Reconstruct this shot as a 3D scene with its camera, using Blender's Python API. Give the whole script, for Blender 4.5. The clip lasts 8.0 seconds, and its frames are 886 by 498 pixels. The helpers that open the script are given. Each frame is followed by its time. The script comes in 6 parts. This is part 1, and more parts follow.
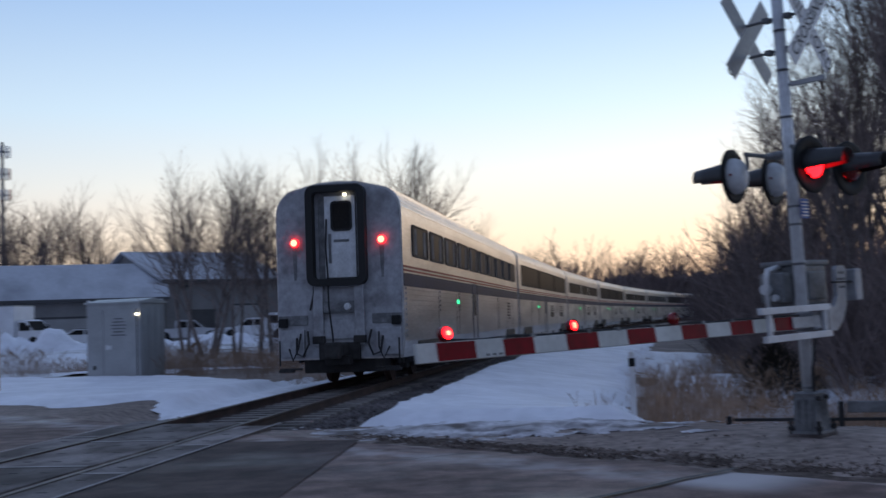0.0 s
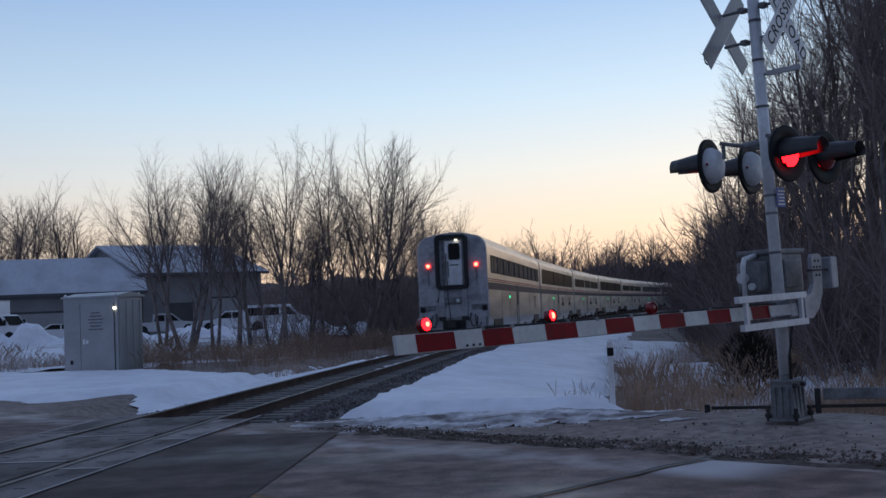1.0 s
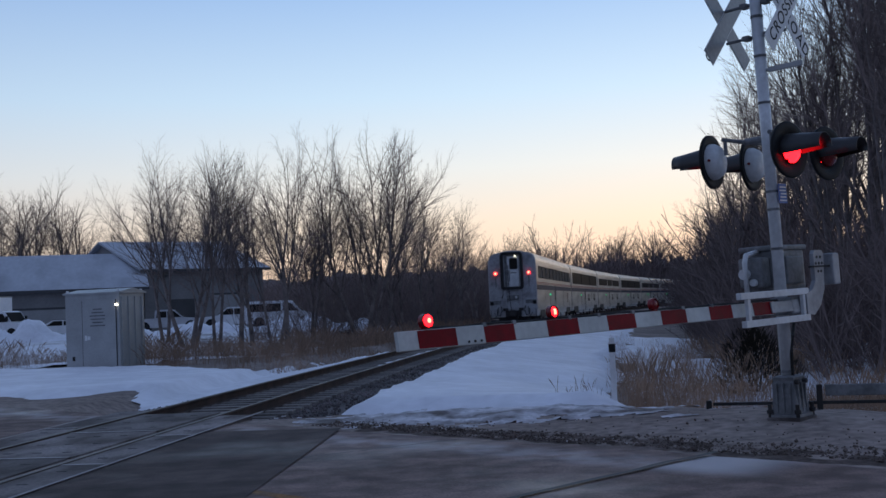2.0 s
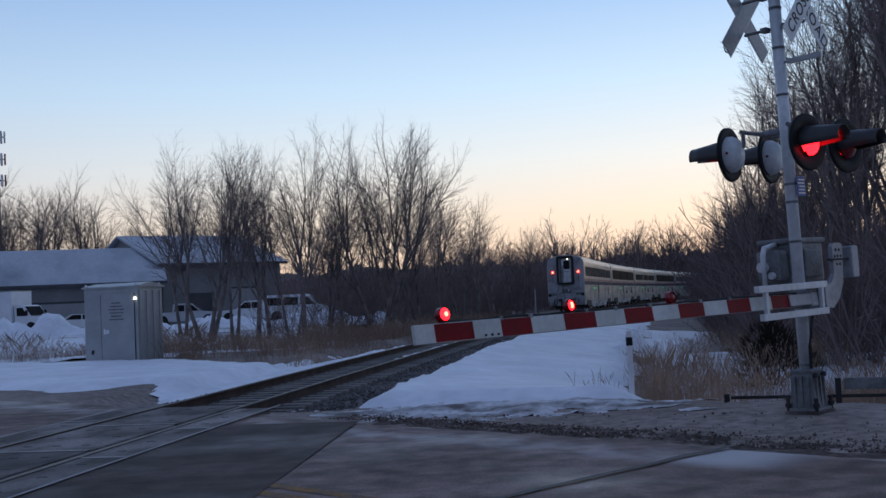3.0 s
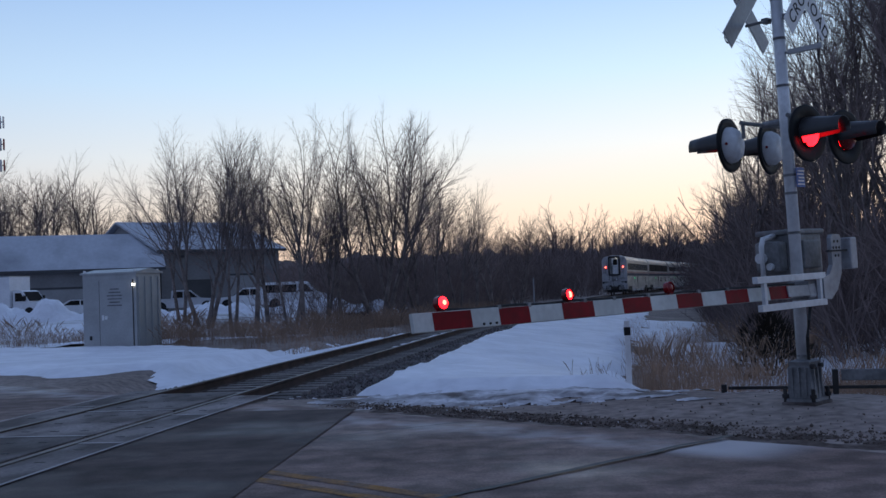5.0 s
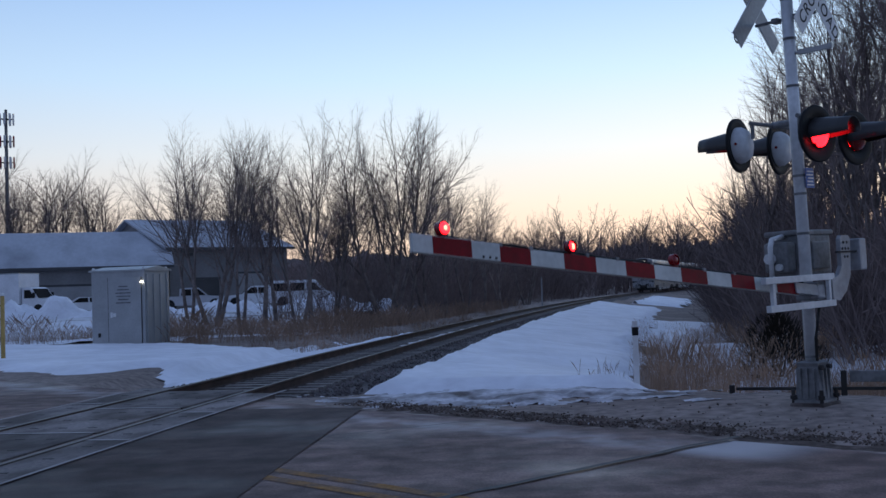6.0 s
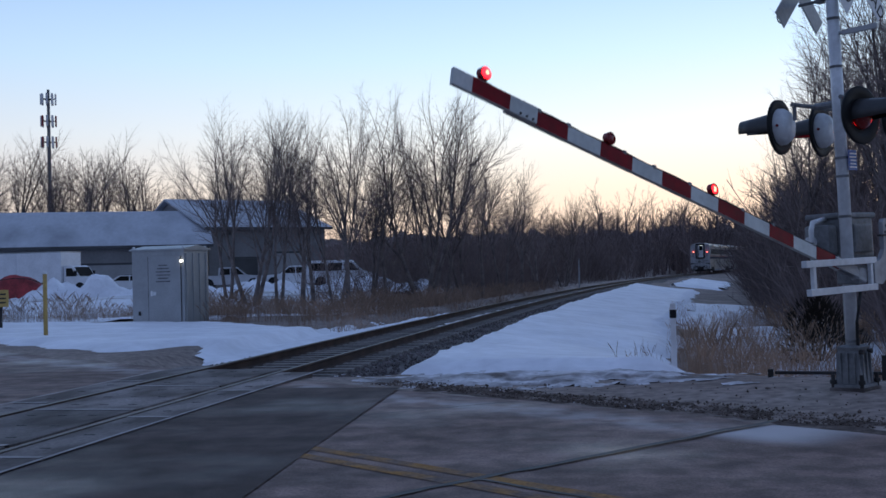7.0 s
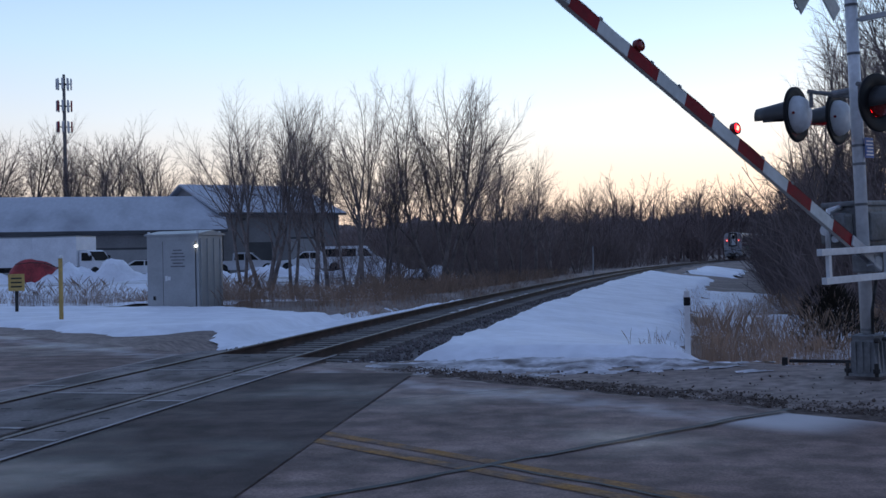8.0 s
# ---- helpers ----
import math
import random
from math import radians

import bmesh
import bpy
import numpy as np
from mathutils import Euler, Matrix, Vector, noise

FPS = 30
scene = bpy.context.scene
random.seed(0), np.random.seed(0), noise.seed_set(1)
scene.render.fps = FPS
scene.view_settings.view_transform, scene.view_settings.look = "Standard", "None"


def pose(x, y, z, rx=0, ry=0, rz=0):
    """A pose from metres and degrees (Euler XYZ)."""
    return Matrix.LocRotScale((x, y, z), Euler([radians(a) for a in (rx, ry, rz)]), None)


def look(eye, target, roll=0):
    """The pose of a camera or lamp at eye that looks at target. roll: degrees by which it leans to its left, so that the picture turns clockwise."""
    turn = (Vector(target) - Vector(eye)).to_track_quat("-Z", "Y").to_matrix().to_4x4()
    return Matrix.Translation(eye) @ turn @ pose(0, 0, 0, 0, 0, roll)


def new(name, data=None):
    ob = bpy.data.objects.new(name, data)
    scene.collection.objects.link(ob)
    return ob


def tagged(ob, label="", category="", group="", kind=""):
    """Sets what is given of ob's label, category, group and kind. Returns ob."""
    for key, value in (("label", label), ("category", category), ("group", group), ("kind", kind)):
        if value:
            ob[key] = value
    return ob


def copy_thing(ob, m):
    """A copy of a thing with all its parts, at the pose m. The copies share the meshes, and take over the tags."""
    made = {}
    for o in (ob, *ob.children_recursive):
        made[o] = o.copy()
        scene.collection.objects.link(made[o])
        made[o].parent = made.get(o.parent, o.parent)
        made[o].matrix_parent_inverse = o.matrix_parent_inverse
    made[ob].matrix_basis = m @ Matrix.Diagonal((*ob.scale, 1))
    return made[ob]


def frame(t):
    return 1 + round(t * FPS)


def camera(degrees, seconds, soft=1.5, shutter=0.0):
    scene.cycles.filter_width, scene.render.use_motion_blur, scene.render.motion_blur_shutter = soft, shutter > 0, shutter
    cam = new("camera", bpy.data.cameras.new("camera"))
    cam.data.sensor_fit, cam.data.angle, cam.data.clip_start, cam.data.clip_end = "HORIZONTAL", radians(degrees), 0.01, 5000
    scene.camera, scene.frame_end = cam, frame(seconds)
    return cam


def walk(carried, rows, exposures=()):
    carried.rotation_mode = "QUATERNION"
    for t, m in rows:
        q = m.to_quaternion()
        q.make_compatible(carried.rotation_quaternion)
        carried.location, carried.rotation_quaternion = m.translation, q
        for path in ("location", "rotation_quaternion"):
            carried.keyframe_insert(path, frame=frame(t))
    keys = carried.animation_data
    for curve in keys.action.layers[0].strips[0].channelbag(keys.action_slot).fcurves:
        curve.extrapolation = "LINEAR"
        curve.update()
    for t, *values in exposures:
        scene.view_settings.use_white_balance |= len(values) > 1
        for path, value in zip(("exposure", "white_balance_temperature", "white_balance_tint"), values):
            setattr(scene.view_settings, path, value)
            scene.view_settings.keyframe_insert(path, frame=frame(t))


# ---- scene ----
cam = camera(44.0, 8.0, shutter=0.4)
PATH = [(0.0, 0.14, 3.45, 2.01), (0.1, -1.02, 3.32, 2.1), (0.2, -1.66, 3.2, 2.2), (0.3, -2.16, 3.1, 2.28), (0.4, -2.2, 3.05, 2.33),
        (0.5, -1.95, 3.02, 2.37), (0.7, -1.48, 2.98, 2.44), (1.0, -0.96, 2.95, 2.51), (1.2, -0.95, 2.92, 2.52), (2.3, -0.74, 2.7, 2.52),
        (2.5, -0.53, 2.66, 2.52), (3.0, 0.01, 2.46, 2.58), (3.5, 0.4, 2.2, 2.4), (4.0, 0.78, 1.98, 2.28), (4.5, 0.2, 1.87, 2.22),
        (4.7, -0.1, 1.86, 2.18), (5.8, 0.2, 1.84, 1.92), (6.0, 0.34, 1.82, 1.86), (6.5, 1.24, 1.38, 1.69), (7.0, 2.27, 0.88, 1.46),
        (7.5, 2.78, 0.4, 1.2), (8.0, 2.99, 0.18, 1.18)]
EYE = (0.0, 0.0, 1.5)
walk(cam, [(t, pose(*EYE, 90.25 + p, r, y)) for t, y, p, r in PATH],
     exposures=[(0.0, 0.15, 7000, 10), (0.5, 0.0, 6950, 10), (1.0, -0.06, 6850, 10), (2.5, -0.06, 6550, 10), (3.5, -0.06, 6500, 10), (4.5, 0.0, 6450, 10), (6.5, 0.08, 6350, 10), (8.0, 0.2, 6300, 10)])

# ---- light: dusk, the sun just gone behind the woods ahead ----
SUN_AZ, SUN_EL = 22.0, 1.5          # degrees right of +y, degrees up
world = bpy.data.worlds.new("dusk_sky")
scene.world = world
world.use_nodes = True
wn, wl = world.node_tree.nodes, world.node_tree.links
sky = wn.new("ShaderNodeTexSky")
sky.sky_type, sky.sun_disc = "NISHITA", False
sky.sun_elevation, sky.sun_rotation = radians(SUN_EL), radians(SUN_AZ)
sky.air_density, sky.dust_density, sky.ozone_density = 1.0, 0.6, 2.0


def sky_ramp(stops):
    r = wn.new("ShaderNodeValToRGB")
    while len(r.color_ramp.elements) < len(stops):
        r.color_ramp.elements.new(0.5)
    for e, (z, c) in zip(r.color_ramp.elements, stops):
        e.position, e.color = z, (*c, 1)
    return r


# clear dusk sky: warm low band towards the sun, clear blue above, a grey-blue earth shadow behind
coord = wn.new("ShaderNodeTexCoord")
parts = wn.new("ShaderNodeSeparateXYZ")
wl.new(coord.outputs["Generated"], parts.inputs[0])
west = sky_ramp([(0.0, (0.80, 0.54, 0.43)), (0.035, (0.98, 0.74, 0.57)), (0.075, (1.0, 0.86, 0.72)), (0.125, (0.88, 0.92, 0.93)), (0.19, (0.64, 0.85, 1.06)), (0.28, (0.39, 0.61, 0.97)), (0.5, (0.2, 0.33, 0.62)), (1.0, (0.15, 0.205, 0.38))])
east = sky_ramp([(0.0, (0.13, 0.16, 0.27)), (0.08, (0.15, 0.19, 0.34)), (0.2, (0.2, 0.262, 0.44)), (0.5, (0.165, 0.24, 0.43)), (1.0, (0.15, 0.205, 0.38))])
side = wn.new("ShaderNodeVectorMath")
side.operation = "DOT_PRODUCT"
side.inputs[1].default_value = (math.sin(radians(SUN_AZ)), math.cos(radians(SUN_AZ)), 0)
wl.new(coord.outputs["Generated"], side.inputs[0])
span = wn.new("ShaderNodeMapRange")
span.clamp = True
span.inputs["From Min"].default_value, span.inputs["From Max"].default_value = -0.7, 0.985
wl.new(side.outputs["Value"], span.inputs["Value"])
dome_mix = wn.new("ShaderNodeMix")
dome_mix.data_type = "RGBA"
fall = wn.new("ShaderNodeMath")
fall.operation = "POWER"
fall.inputs[1].default_value = 1.6
wl.new(span.outputs[0], fall.inputs[0])
wl.new(fall.outputs[0], dome_mix.inputs["Factor"])
for r_, sock in ((east, "A"), (west, "B")):
    wl.new(parts.outputs["Z"], r_.inputs[0])
    wl.new(r_.outputs[0], dome_mix.inputs[sock])
glow = wn.new("ShaderNodeMix")
glow.data_type, glow.blend_type = "RGBA", "ADD"
glow.inputs["Factor"].default_value = 0.02
wl.new(dome_mix.outputs["Result"], glow.inputs["A"])
wl.new(sky.outputs[0], glow.inputs["B"])
wl.new(glow.outputs["Result"], wn["Background"].inputs[0])
wn["Background"].inputs[1].default_value = 1.0

sun = new("sun", bpy.data.lights.new("sun", "SUN"))
sun.data.energy, sun.data.angle, sun.data.color = 0.05, radians(12), (1.0, 0.72, 0.5)
sun.matrix_basis = look((0, 0, 0), (-math.sin(radians(SUN_AZ)), -math.cos(radians(SUN_AZ)), -math.tan(radians(4))))


# ---- materials ----
def mat(name, base, rough=0.7, metal=0.0, vary=0.25, big=0.6, small=18.0, bump=0.15, second=None, amount=0.5, emit=None, power=0.0,
        rand=0.0, stretch=(1, 1, 1), spec=0.5, world_space=False):
    """A surface with variation at two scales, fine relief and, where given, a second colour in blotches."""
    m = bpy.data.materials.new(name)
    m.use_nodes = True
    n, l = m.node_tree.nodes, m.node_tree.links
    b = n["Principled BSDF"]
    b.inputs["Metallic"].default_value = metal
    b.inputs["Specular IOR Level"].default_value = spec
    if world_space:
        src = n.new("ShaderNodeNewGeometry").outputs["Position"]
    else:
        src = n.new("ShaderNodeTexCoord").outputs["Object"]
    mp = n.new("ShaderNodeMapping")
    mp.inputs["Scale"].default_value = stretch
    l.new(src, mp.inputs[0])
    na, nb = n.new("ShaderNodeTexNoise"), n.new("ShaderNodeTexNoise")
    na.inputs["Scale"].default_value, nb.inputs["Scale"].default_value = big, small
    na.inputs["Detail"].default_value, nb.inputs["Detail"].default_value = 6, 6
    for q in (na, nb):
        l.new(mp.outputs[0], q.inputs["Vector"])
    dark = tuple(c * (1 - vary) for c in base) + (1,)
    light = tuple(min(1, c * (1 + vary)) for c in base) + (1,)
    if second:
        light = (*second, 1)
        dark = (*base, 1)
    ramp = n.new("ShaderNodeValToRGB")
    ramp.color_ramp.elements[0].position, ramp.color_ramp.elements[1].position = 0.5 - 0.25 * (1 - amount) if not second else 0.62 - 0.35 * amount, 0.64
    ramp.color_ramp.elements[0].color, ramp.color_ramp.elements[1].color = dark, light
    l.new(na.outputs[0], ramp.inputs[0])
    mul = n.new("ShaderNodeMix")
    mul.data_type, mul.blend_type = "RGBA", "MULTIPLY"
    mul.inputs["Factor"].default_value = 1.0
    fine = n.new("ShaderNodeMapRange")
    fine.inputs["To Min"].default_value, fine.inputs["To Max"].default_value = 1 - vary, 1 + vary * 0.6
    fine.inputs["From Min"].default_value, fine.inputs["From Max"].default_value = 0.3, 0.7
    l.new(nb.outputs[0], fine.inputs["Value"])
    l.new(ramp.outputs[0], mul.inputs["A"])
    out = fine.outputs[0]
    if rand:
        oi = n.new("ShaderNodeObjectInfo")
        rr = n.new("ShaderNodeMapRange")
        rr.inputs["To Min"].default_value, rr.inputs["To Max"].default_value = 1 - rand, 1 + rand
        l.new(oi.outputs["Random"], rr.inputs["Value"])
        mm = n.new("ShaderNodeMath")
        mm.operation = "MULTIPLY"
        l.new(out, mm.inputs[0])
        l.new(rr.outputs[0], mm.inputs[1])
        out = mm.outputs[0]
    l.new(out, mul.inputs["B"])
    l.new(mul.outputs["Result"], b.inputs["Base Color"])
    ro = n.new("ShaderNodeMapRange")
    ro.inputs["To Min"].default_value, ro.inputs["To Max"].default_value = max(0.03, rough - 0.12), min(1, rough + 0.12)
    l.new(nb.outputs[0], ro.inputs["Value"])
    l.new(ro.outputs[0], b.inputs["Roughness"])
    if bump:
        bp = n.new("ShaderNodeBump")
        bp.inputs["Strength"].default_value, bp.inputs["Distance"].default_value = bump, 0.02
        l.new(nb.outputs[0], bp.inputs["Height"])
        l.new(bp.outputs[0], b.inputs["Normal"])
    if emit:
        b.inputs["Emission Color"].default_value = (*emit, 1)
        b.inputs["Emission Strength"].default_value = power
    return m


def asphalt(name, base, worn, streak, angle):
    """Rolled asphalt: fine stones, blotchy stains and streaks along the lanes."""
    m = mat(name, base, 0.72, vary=0.35, big=0.55, small=55, bump=0.4, second=worn, amount=0.6, world_space=True, spec=0.22)
    n, l = m.node_tree.nodes, m.node_tree.links
    geo = n.new("ShaderNodeNewGeometry")
    mp = n.new("ShaderNodeMapping")
    mp.inputs["Rotation"].default_value = (0, 0, radians(angle))
    mp.inputs["Scale"].default_value = (0.22, 2.2, 1)
    l.new(geo.outputs["Position"], mp.inputs[0])
    st = n.new("ShaderNodeTexNoise")
    st.inputs["Scale"].default_value, st.inputs["Detail"].default_value = 1.0, 7
    l.new(mp.outputs[0], st.inputs["Vector"])
    rg = n.new("ShaderNodeMapRange")
    rg.inputs["From Min"].default_value, rg.inputs["From Max"].default_value = 0.36, 0.64
    rg.inputs["To Min"].default_value, rg.inputs["To Max"].default_value = 1 - streak, 1 + streak
    l.new(st.outputs[0], rg.inputs["Value"])
    sp = n.new("ShaderNodeTexNoise")
    sp.inputs["Scale"].default_value, sp.inputs["Detail"].default_value = 3.2, 9
    l.new(geo.outputs["Position"], sp.inputs["Vector"])
    r2 = n.new("ShaderNodeMapRange")
    r2.inputs["From Min"].default_value, r2.inputs["From Max"].default_value = 0.38, 0.62
    r2.inputs["To Min"].default_value, r2.inputs["To Max"].default_value = 0.72, 1.28
    l.new(sp.outputs[0], r2.inputs["Value"])
    mu = n.new("ShaderNodeMath")
    mu.operation = "MULTIPLY"
    l.new(rg.outputs[0], mu.inputs[0])
    l.new(r2.outputs[0], mu.inputs[1])
    b = n["Principled BSDF"]
    wet = n.new("ShaderNodeTexNoise")
    wet.inputs["Scale"].default_value, wet.inputs["Detail"].default_value = 0.32, 5
    l.new(geo.outputs["Position"], wet.inputs["Vector"])
    r3 = n.new("ShaderNodeMapRange")
    r3.inputs["From Min"].default_value, r3.inputs["From Max"].default_value = 0.5, 0.66
    r3.inputs["To Min"].default_value, r3.inputs["To Max"].default_value = 0.74, 0.3
    l.new(wet.outputs[0], r3.inputs["Value"])
    l.new(r3.outputs[0], b.inputs["Roughness"])
    old = b.inputs["Base Color"].links[0].from_socket
    mx = n.new("ShaderNodeMix")
    mx.data_type, mx.blend_type = "RGBA", "MULTIPLY"
    mx.inputs["Factor"].default_value = 1.0
    l.new(old, mx.inputs["A"])
    l.new(mu.outputs[0], mx.inputs["B"])
    l.new(mx.outputs["Result"], b.inputs["Base Color"])
    return m


def road_salt(m):
    """Dried salt: a pale strip along the shoulder and a white corner on the slab beyond the cross joint."""
    n, l = m.node_tree.nodes, m.node_tree.links
    geo = n.new("ShaderNodeNewGeometry")

    def across(v, lo, hi, up):
        dot = n.new("ShaderNodeVectorMath")
        dot.operation = "DOT_PRODUCT"
        dot.inputs[1].default_value = v
        l.new(geo.outputs["Position"], dot.inputs[0])
        r = n.new("ShaderNodeMapRange")
        r.interpolation_type = "SMOOTHSTEP"
        r.inputs["From Min"].default_value, r.inputs["From Max"].default_value = lo, hi
        r.inputs["To Min"].default_value, r.inputs["To Max"].default_value = (0, 1) if up else (1, 0)
        l.new(dot.outputs["Value"], r.inputs["Value"])
        return r.outputs[0]

    def times(a, b):
        q = n.new("ShaderNodeMath")
        q.operation = "MULTIPLY"
        for k, v in enumerate((a, b)):
            if isinstance(v, float):
                q.inputs[k].default_value = v
            else:
                l.new(v, q.inputs[k])
        return q.outputs[0]
    along_u, over_n = (-0.714, 0.70, 0), (0.70, 0.714, 0)
    corner = times(times(across(along_u, 5.36, 5.42, False), across(along_u, 4.2, 5.0, True)), across(over_n, 8.0, 8.55, True))
    shoulder = times(times(across(over_n, 8.0, 8.4, True), across(over_n, 8.7, 9.1, False)), across(along_u, 5.3, 5.5, True))
    grain = n.new("ShaderNodeTexNoise")
    grain.inputs["Scale"].default_value, grain.inputs["Detail"].default_value = 2.4, 8
    l.new(geo.outputs["Position"], grain.inputs["Vector"])
    gr = n.new("ShaderNodeMapRange")
    gr.inputs["From Min"].default_value, gr.inputs["From Max"].default_value = 0.35, 0.6
    l.new(grain.outputs[0], gr.inputs["Value"])
    total = n.new("ShaderNodeMath")
    total.operation, total.use_clamp = "ADD", True
    l.new(times(corner, 0.85), total.inputs[0])
    l.new(times(times(shoulder, gr.outputs[0]), 0.4), total.inputs[1])
    b = n["Principled BSDF"]
    mx = n.new("ShaderNodeMix")
    mx.data_type = "RGBA"
    mx.inputs["B"].default_value = (0.58, 0.56, 0.56, 1)
    l.new(total.outputs[0], mx.inputs["Factor"])
    l.new(b.inputs["Base Color"].links[0].from_socket, mx.inputs["A"])
    l.new(mx.outputs["Result"], b.inputs["Base Color"])


ASPHALT = asphalt("asphalt", (0.168, 0.117, 0.1), (0.258, 0.186, 0.16), 0.2, 44.5)
road_salt(ASPHALT)
SALT = mat("salt_and_ice", (0.1, 0.1, 0.105), 0.35, vary=0.2, big=1.6, small=12, bump=0.1, second=(0.2, 0.195, 0.2), amount=0.5, world_space=True)
ASPHALT_NEW = asphalt("asphalt_new", (0.06, 0.041, 0.036), (0.092, 0.064, 0.056), 0.22, 44.5)
CONCRETE = mat("concrete_panel", (0.07, 0.055, 0.05), 0.75, vary=0.35, big=1.3, small=26, bump=0.25, rand=0.25, second=(0.25, 0.22, 0.21), amount=0.65, spec=0.25, stretch=(1, 0.6, 1))
JOINT = mat("concrete_edge", (0.33, 0.31, 0.3), 0.8, vary=0.2, big=2, small=20)
FILLER_GAP_BLACK = mat("filler_and_gap_black", (0.012, 0.012, 0.014), 0.6, vary=0.3)
YELLOW_LINE = mat("worn_yellow_line", (0.36, 0.19, 0.06), 0.85, spec=0.15, vary=0.4, big=3.5, small=30, second=(0.17, 0.13, 0.11), amount=0.8, world_space=True)
DIRT = mat("dirt", (0.25, 0.205, 0.178), 0.95, spec=0.15, vary=0.4, big=0.35, small=7, bump=0.6, second=(0.36, 0.3, 0.265), amount=0.5, world_space=True)
DIRT_DARK = mat("frozen_dirt", (0.115, 0.09, 0.077), 0.95, vary=0.45, big=2, small=15, bump=0.9, spec=0.1, second=(0.2, 0.16, 0.14), amount=0.45)
SNOW = mat("snow", (0.82, 0.84, 0.89), 0.6, vary=0.08, big=0.7, small=4, bump=0.6, world_space=True)
SNOW_CRUST = mat("dirty_snow_crust", (0.66, 0.65, 0.67), 0.8, vary=0.3, big=1.6, small=9, bump=0.7, second=(0.13, 0.11, 0.1), amount=0.6, world_space=True)
SNOW_DIRTY = mat("dirty_snow", (0.7, 0.71, 0.74), 0.75, vary=0.15, big=0.6, small=9, bump=0.4, second=(0.25, 0.22, 0.2), amount=0.25, world_space=True)
BALLAST = mat("ballast", (0.1, 0.085, 0.082), 0.9, vary=0.5, big=1.0, small=14, bump=0.9, world_space=True)
STONE = mat("ballast_stone", (0.14, 0.12, 0.118), 0.9, vary=0.4)
TIE = mat("weathered_tie", (0.2, 0.18, 0.165), 0.9, vary=0.35, big=2, small=22, bump=0.4, rand=0.25, stretch=(1, 6, 6))
RUST = mat("rail_rust", (0.06, 0.036, 0.028), 0.8, metal=0.2, vary=0.3, big=2, small=20)
RAILTOP = mat("rail_head_steel", (0.11, 0.095, 0.088), 0.5, metal=1.0, vary=0.15, big=1, small=10, bump=0.02)
BARK = mat("bark", (0.19, 0.155, 0.14), 0.95, vary=0.35, big=1.5, small=14, bump=0.5, rand=0.2)
TWIG = mat("twigs", (0.24, 0.185, 0.165), 0.95, vary=0.3, big=0.8, small=5, bump=0, rand=0.2)
WOODS = mat("far_woods", (0.2, 0.15, 0.14), 0.95, vary=0.3, big=0.1, small=2, bump=0, world_space=True)
BRUSH = mat("brush", (0.175, 0.13, 0.118), 0.95, vary=0.35, big=0.15, small=3, bump=0, world_space=True)
# near-black colour that stands for shadow in the brush
BRUSH_SHADOW = mat("brush_shadow", (0.04, 0.034, 0.026), 0.95, vary=0.3, spec=0.05)
GRASS = mat("dry_grass", (0.36, 0.235, 0.155), 0.9, vary=0.35, big=0.5, small=3, bump=0, world_space=True)
GRASS_DARK = mat("dead_weeds", (0.3, 0.2, 0.14), 0.9, vary=0.35, big=0.4, small=3, bump=0, world_space=True)
GALV = mat("galvanised_steel", (0.38, 0.395, 0.4), 0.42, metal=0.4, vary=0.08, big=1.5, small=20, bump=0.04)
ALU_PAINT = mat("aluminium_paint", (0.66, 0.68, 0.69), 0.5, metal=0.1, vary=0.12, big=2.5, small=16, bump=0.08)
ALU_DULL = mat("weathered_aluminium", (0.36, 0.37, 0.39), 0.55, metal=0.3, vary=0.18, big=3, small=16, bump=0.08)
GREY_CAST = mat("grey_casting", (0.2, 0.205, 0.21), 0.6, metal=0.3, vary=0.25, big=4, small=20, bump=0.2)
BLACK = mat("black_paint", (0.013, 0.013, 0.014), 0.6, spec=0.25, vary=0.3, small=12, bump=0.05)
DARK = mat("dark_underframe", (0.03, 0.028, 0.027), 0.8, vary=0.4, big=2, small=10, bump=0.2)
RUBBER = mat("rubber", (0.018, 0.018, 0.018), 0.75, vary=0.2)
WHITE_REFL = mat("reflective_white", (0.55, 0.57, 0.55), 0.5, spec=0.25, vary=0.1, big=3, small=20, bump=0.03)
VISOR = mat("visor_paint", (0.03, 0.03, 0.032), 0.4, spec=0.6, vary=0.3, small=12, bump=0.03)
RED_REFL = mat("reflective_red", (0.2, 0.003, 0.009), 0.55, spec=0.15, vary=0.2, big=3, small=20, bump=0.03)
SIGN_WHITE = mat("sign_white", (0.72, 0.73, 0.73), 0.45, vary=0.08, big=3, small=18, bump=0.02)
SIGN_BACK = mat("sign_back", (0.33, 0.34, 0.35), 0.5, metal=0.6, vary=0.15)
SIGN_BLUE = mat("sign_blue", (0.02, 0.11, 0.42), 0.45, vary=0.1)
YELLOW = mat("yellow_paint", (0.5, 0.34, 0.1), 0.55, vary=0.2)
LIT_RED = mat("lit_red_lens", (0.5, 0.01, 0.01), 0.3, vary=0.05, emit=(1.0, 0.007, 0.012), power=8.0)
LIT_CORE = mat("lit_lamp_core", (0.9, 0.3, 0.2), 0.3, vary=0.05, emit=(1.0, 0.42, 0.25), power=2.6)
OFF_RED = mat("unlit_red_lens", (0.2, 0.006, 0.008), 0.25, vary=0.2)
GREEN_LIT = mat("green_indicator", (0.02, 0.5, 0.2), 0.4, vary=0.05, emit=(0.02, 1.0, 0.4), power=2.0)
WHITE_LIT = mat("white_lamp", (0.9, 0.9, 0.8), 0.4, vary=0.02, emit=(1.0, 0.92, 0.75), power=8.0)
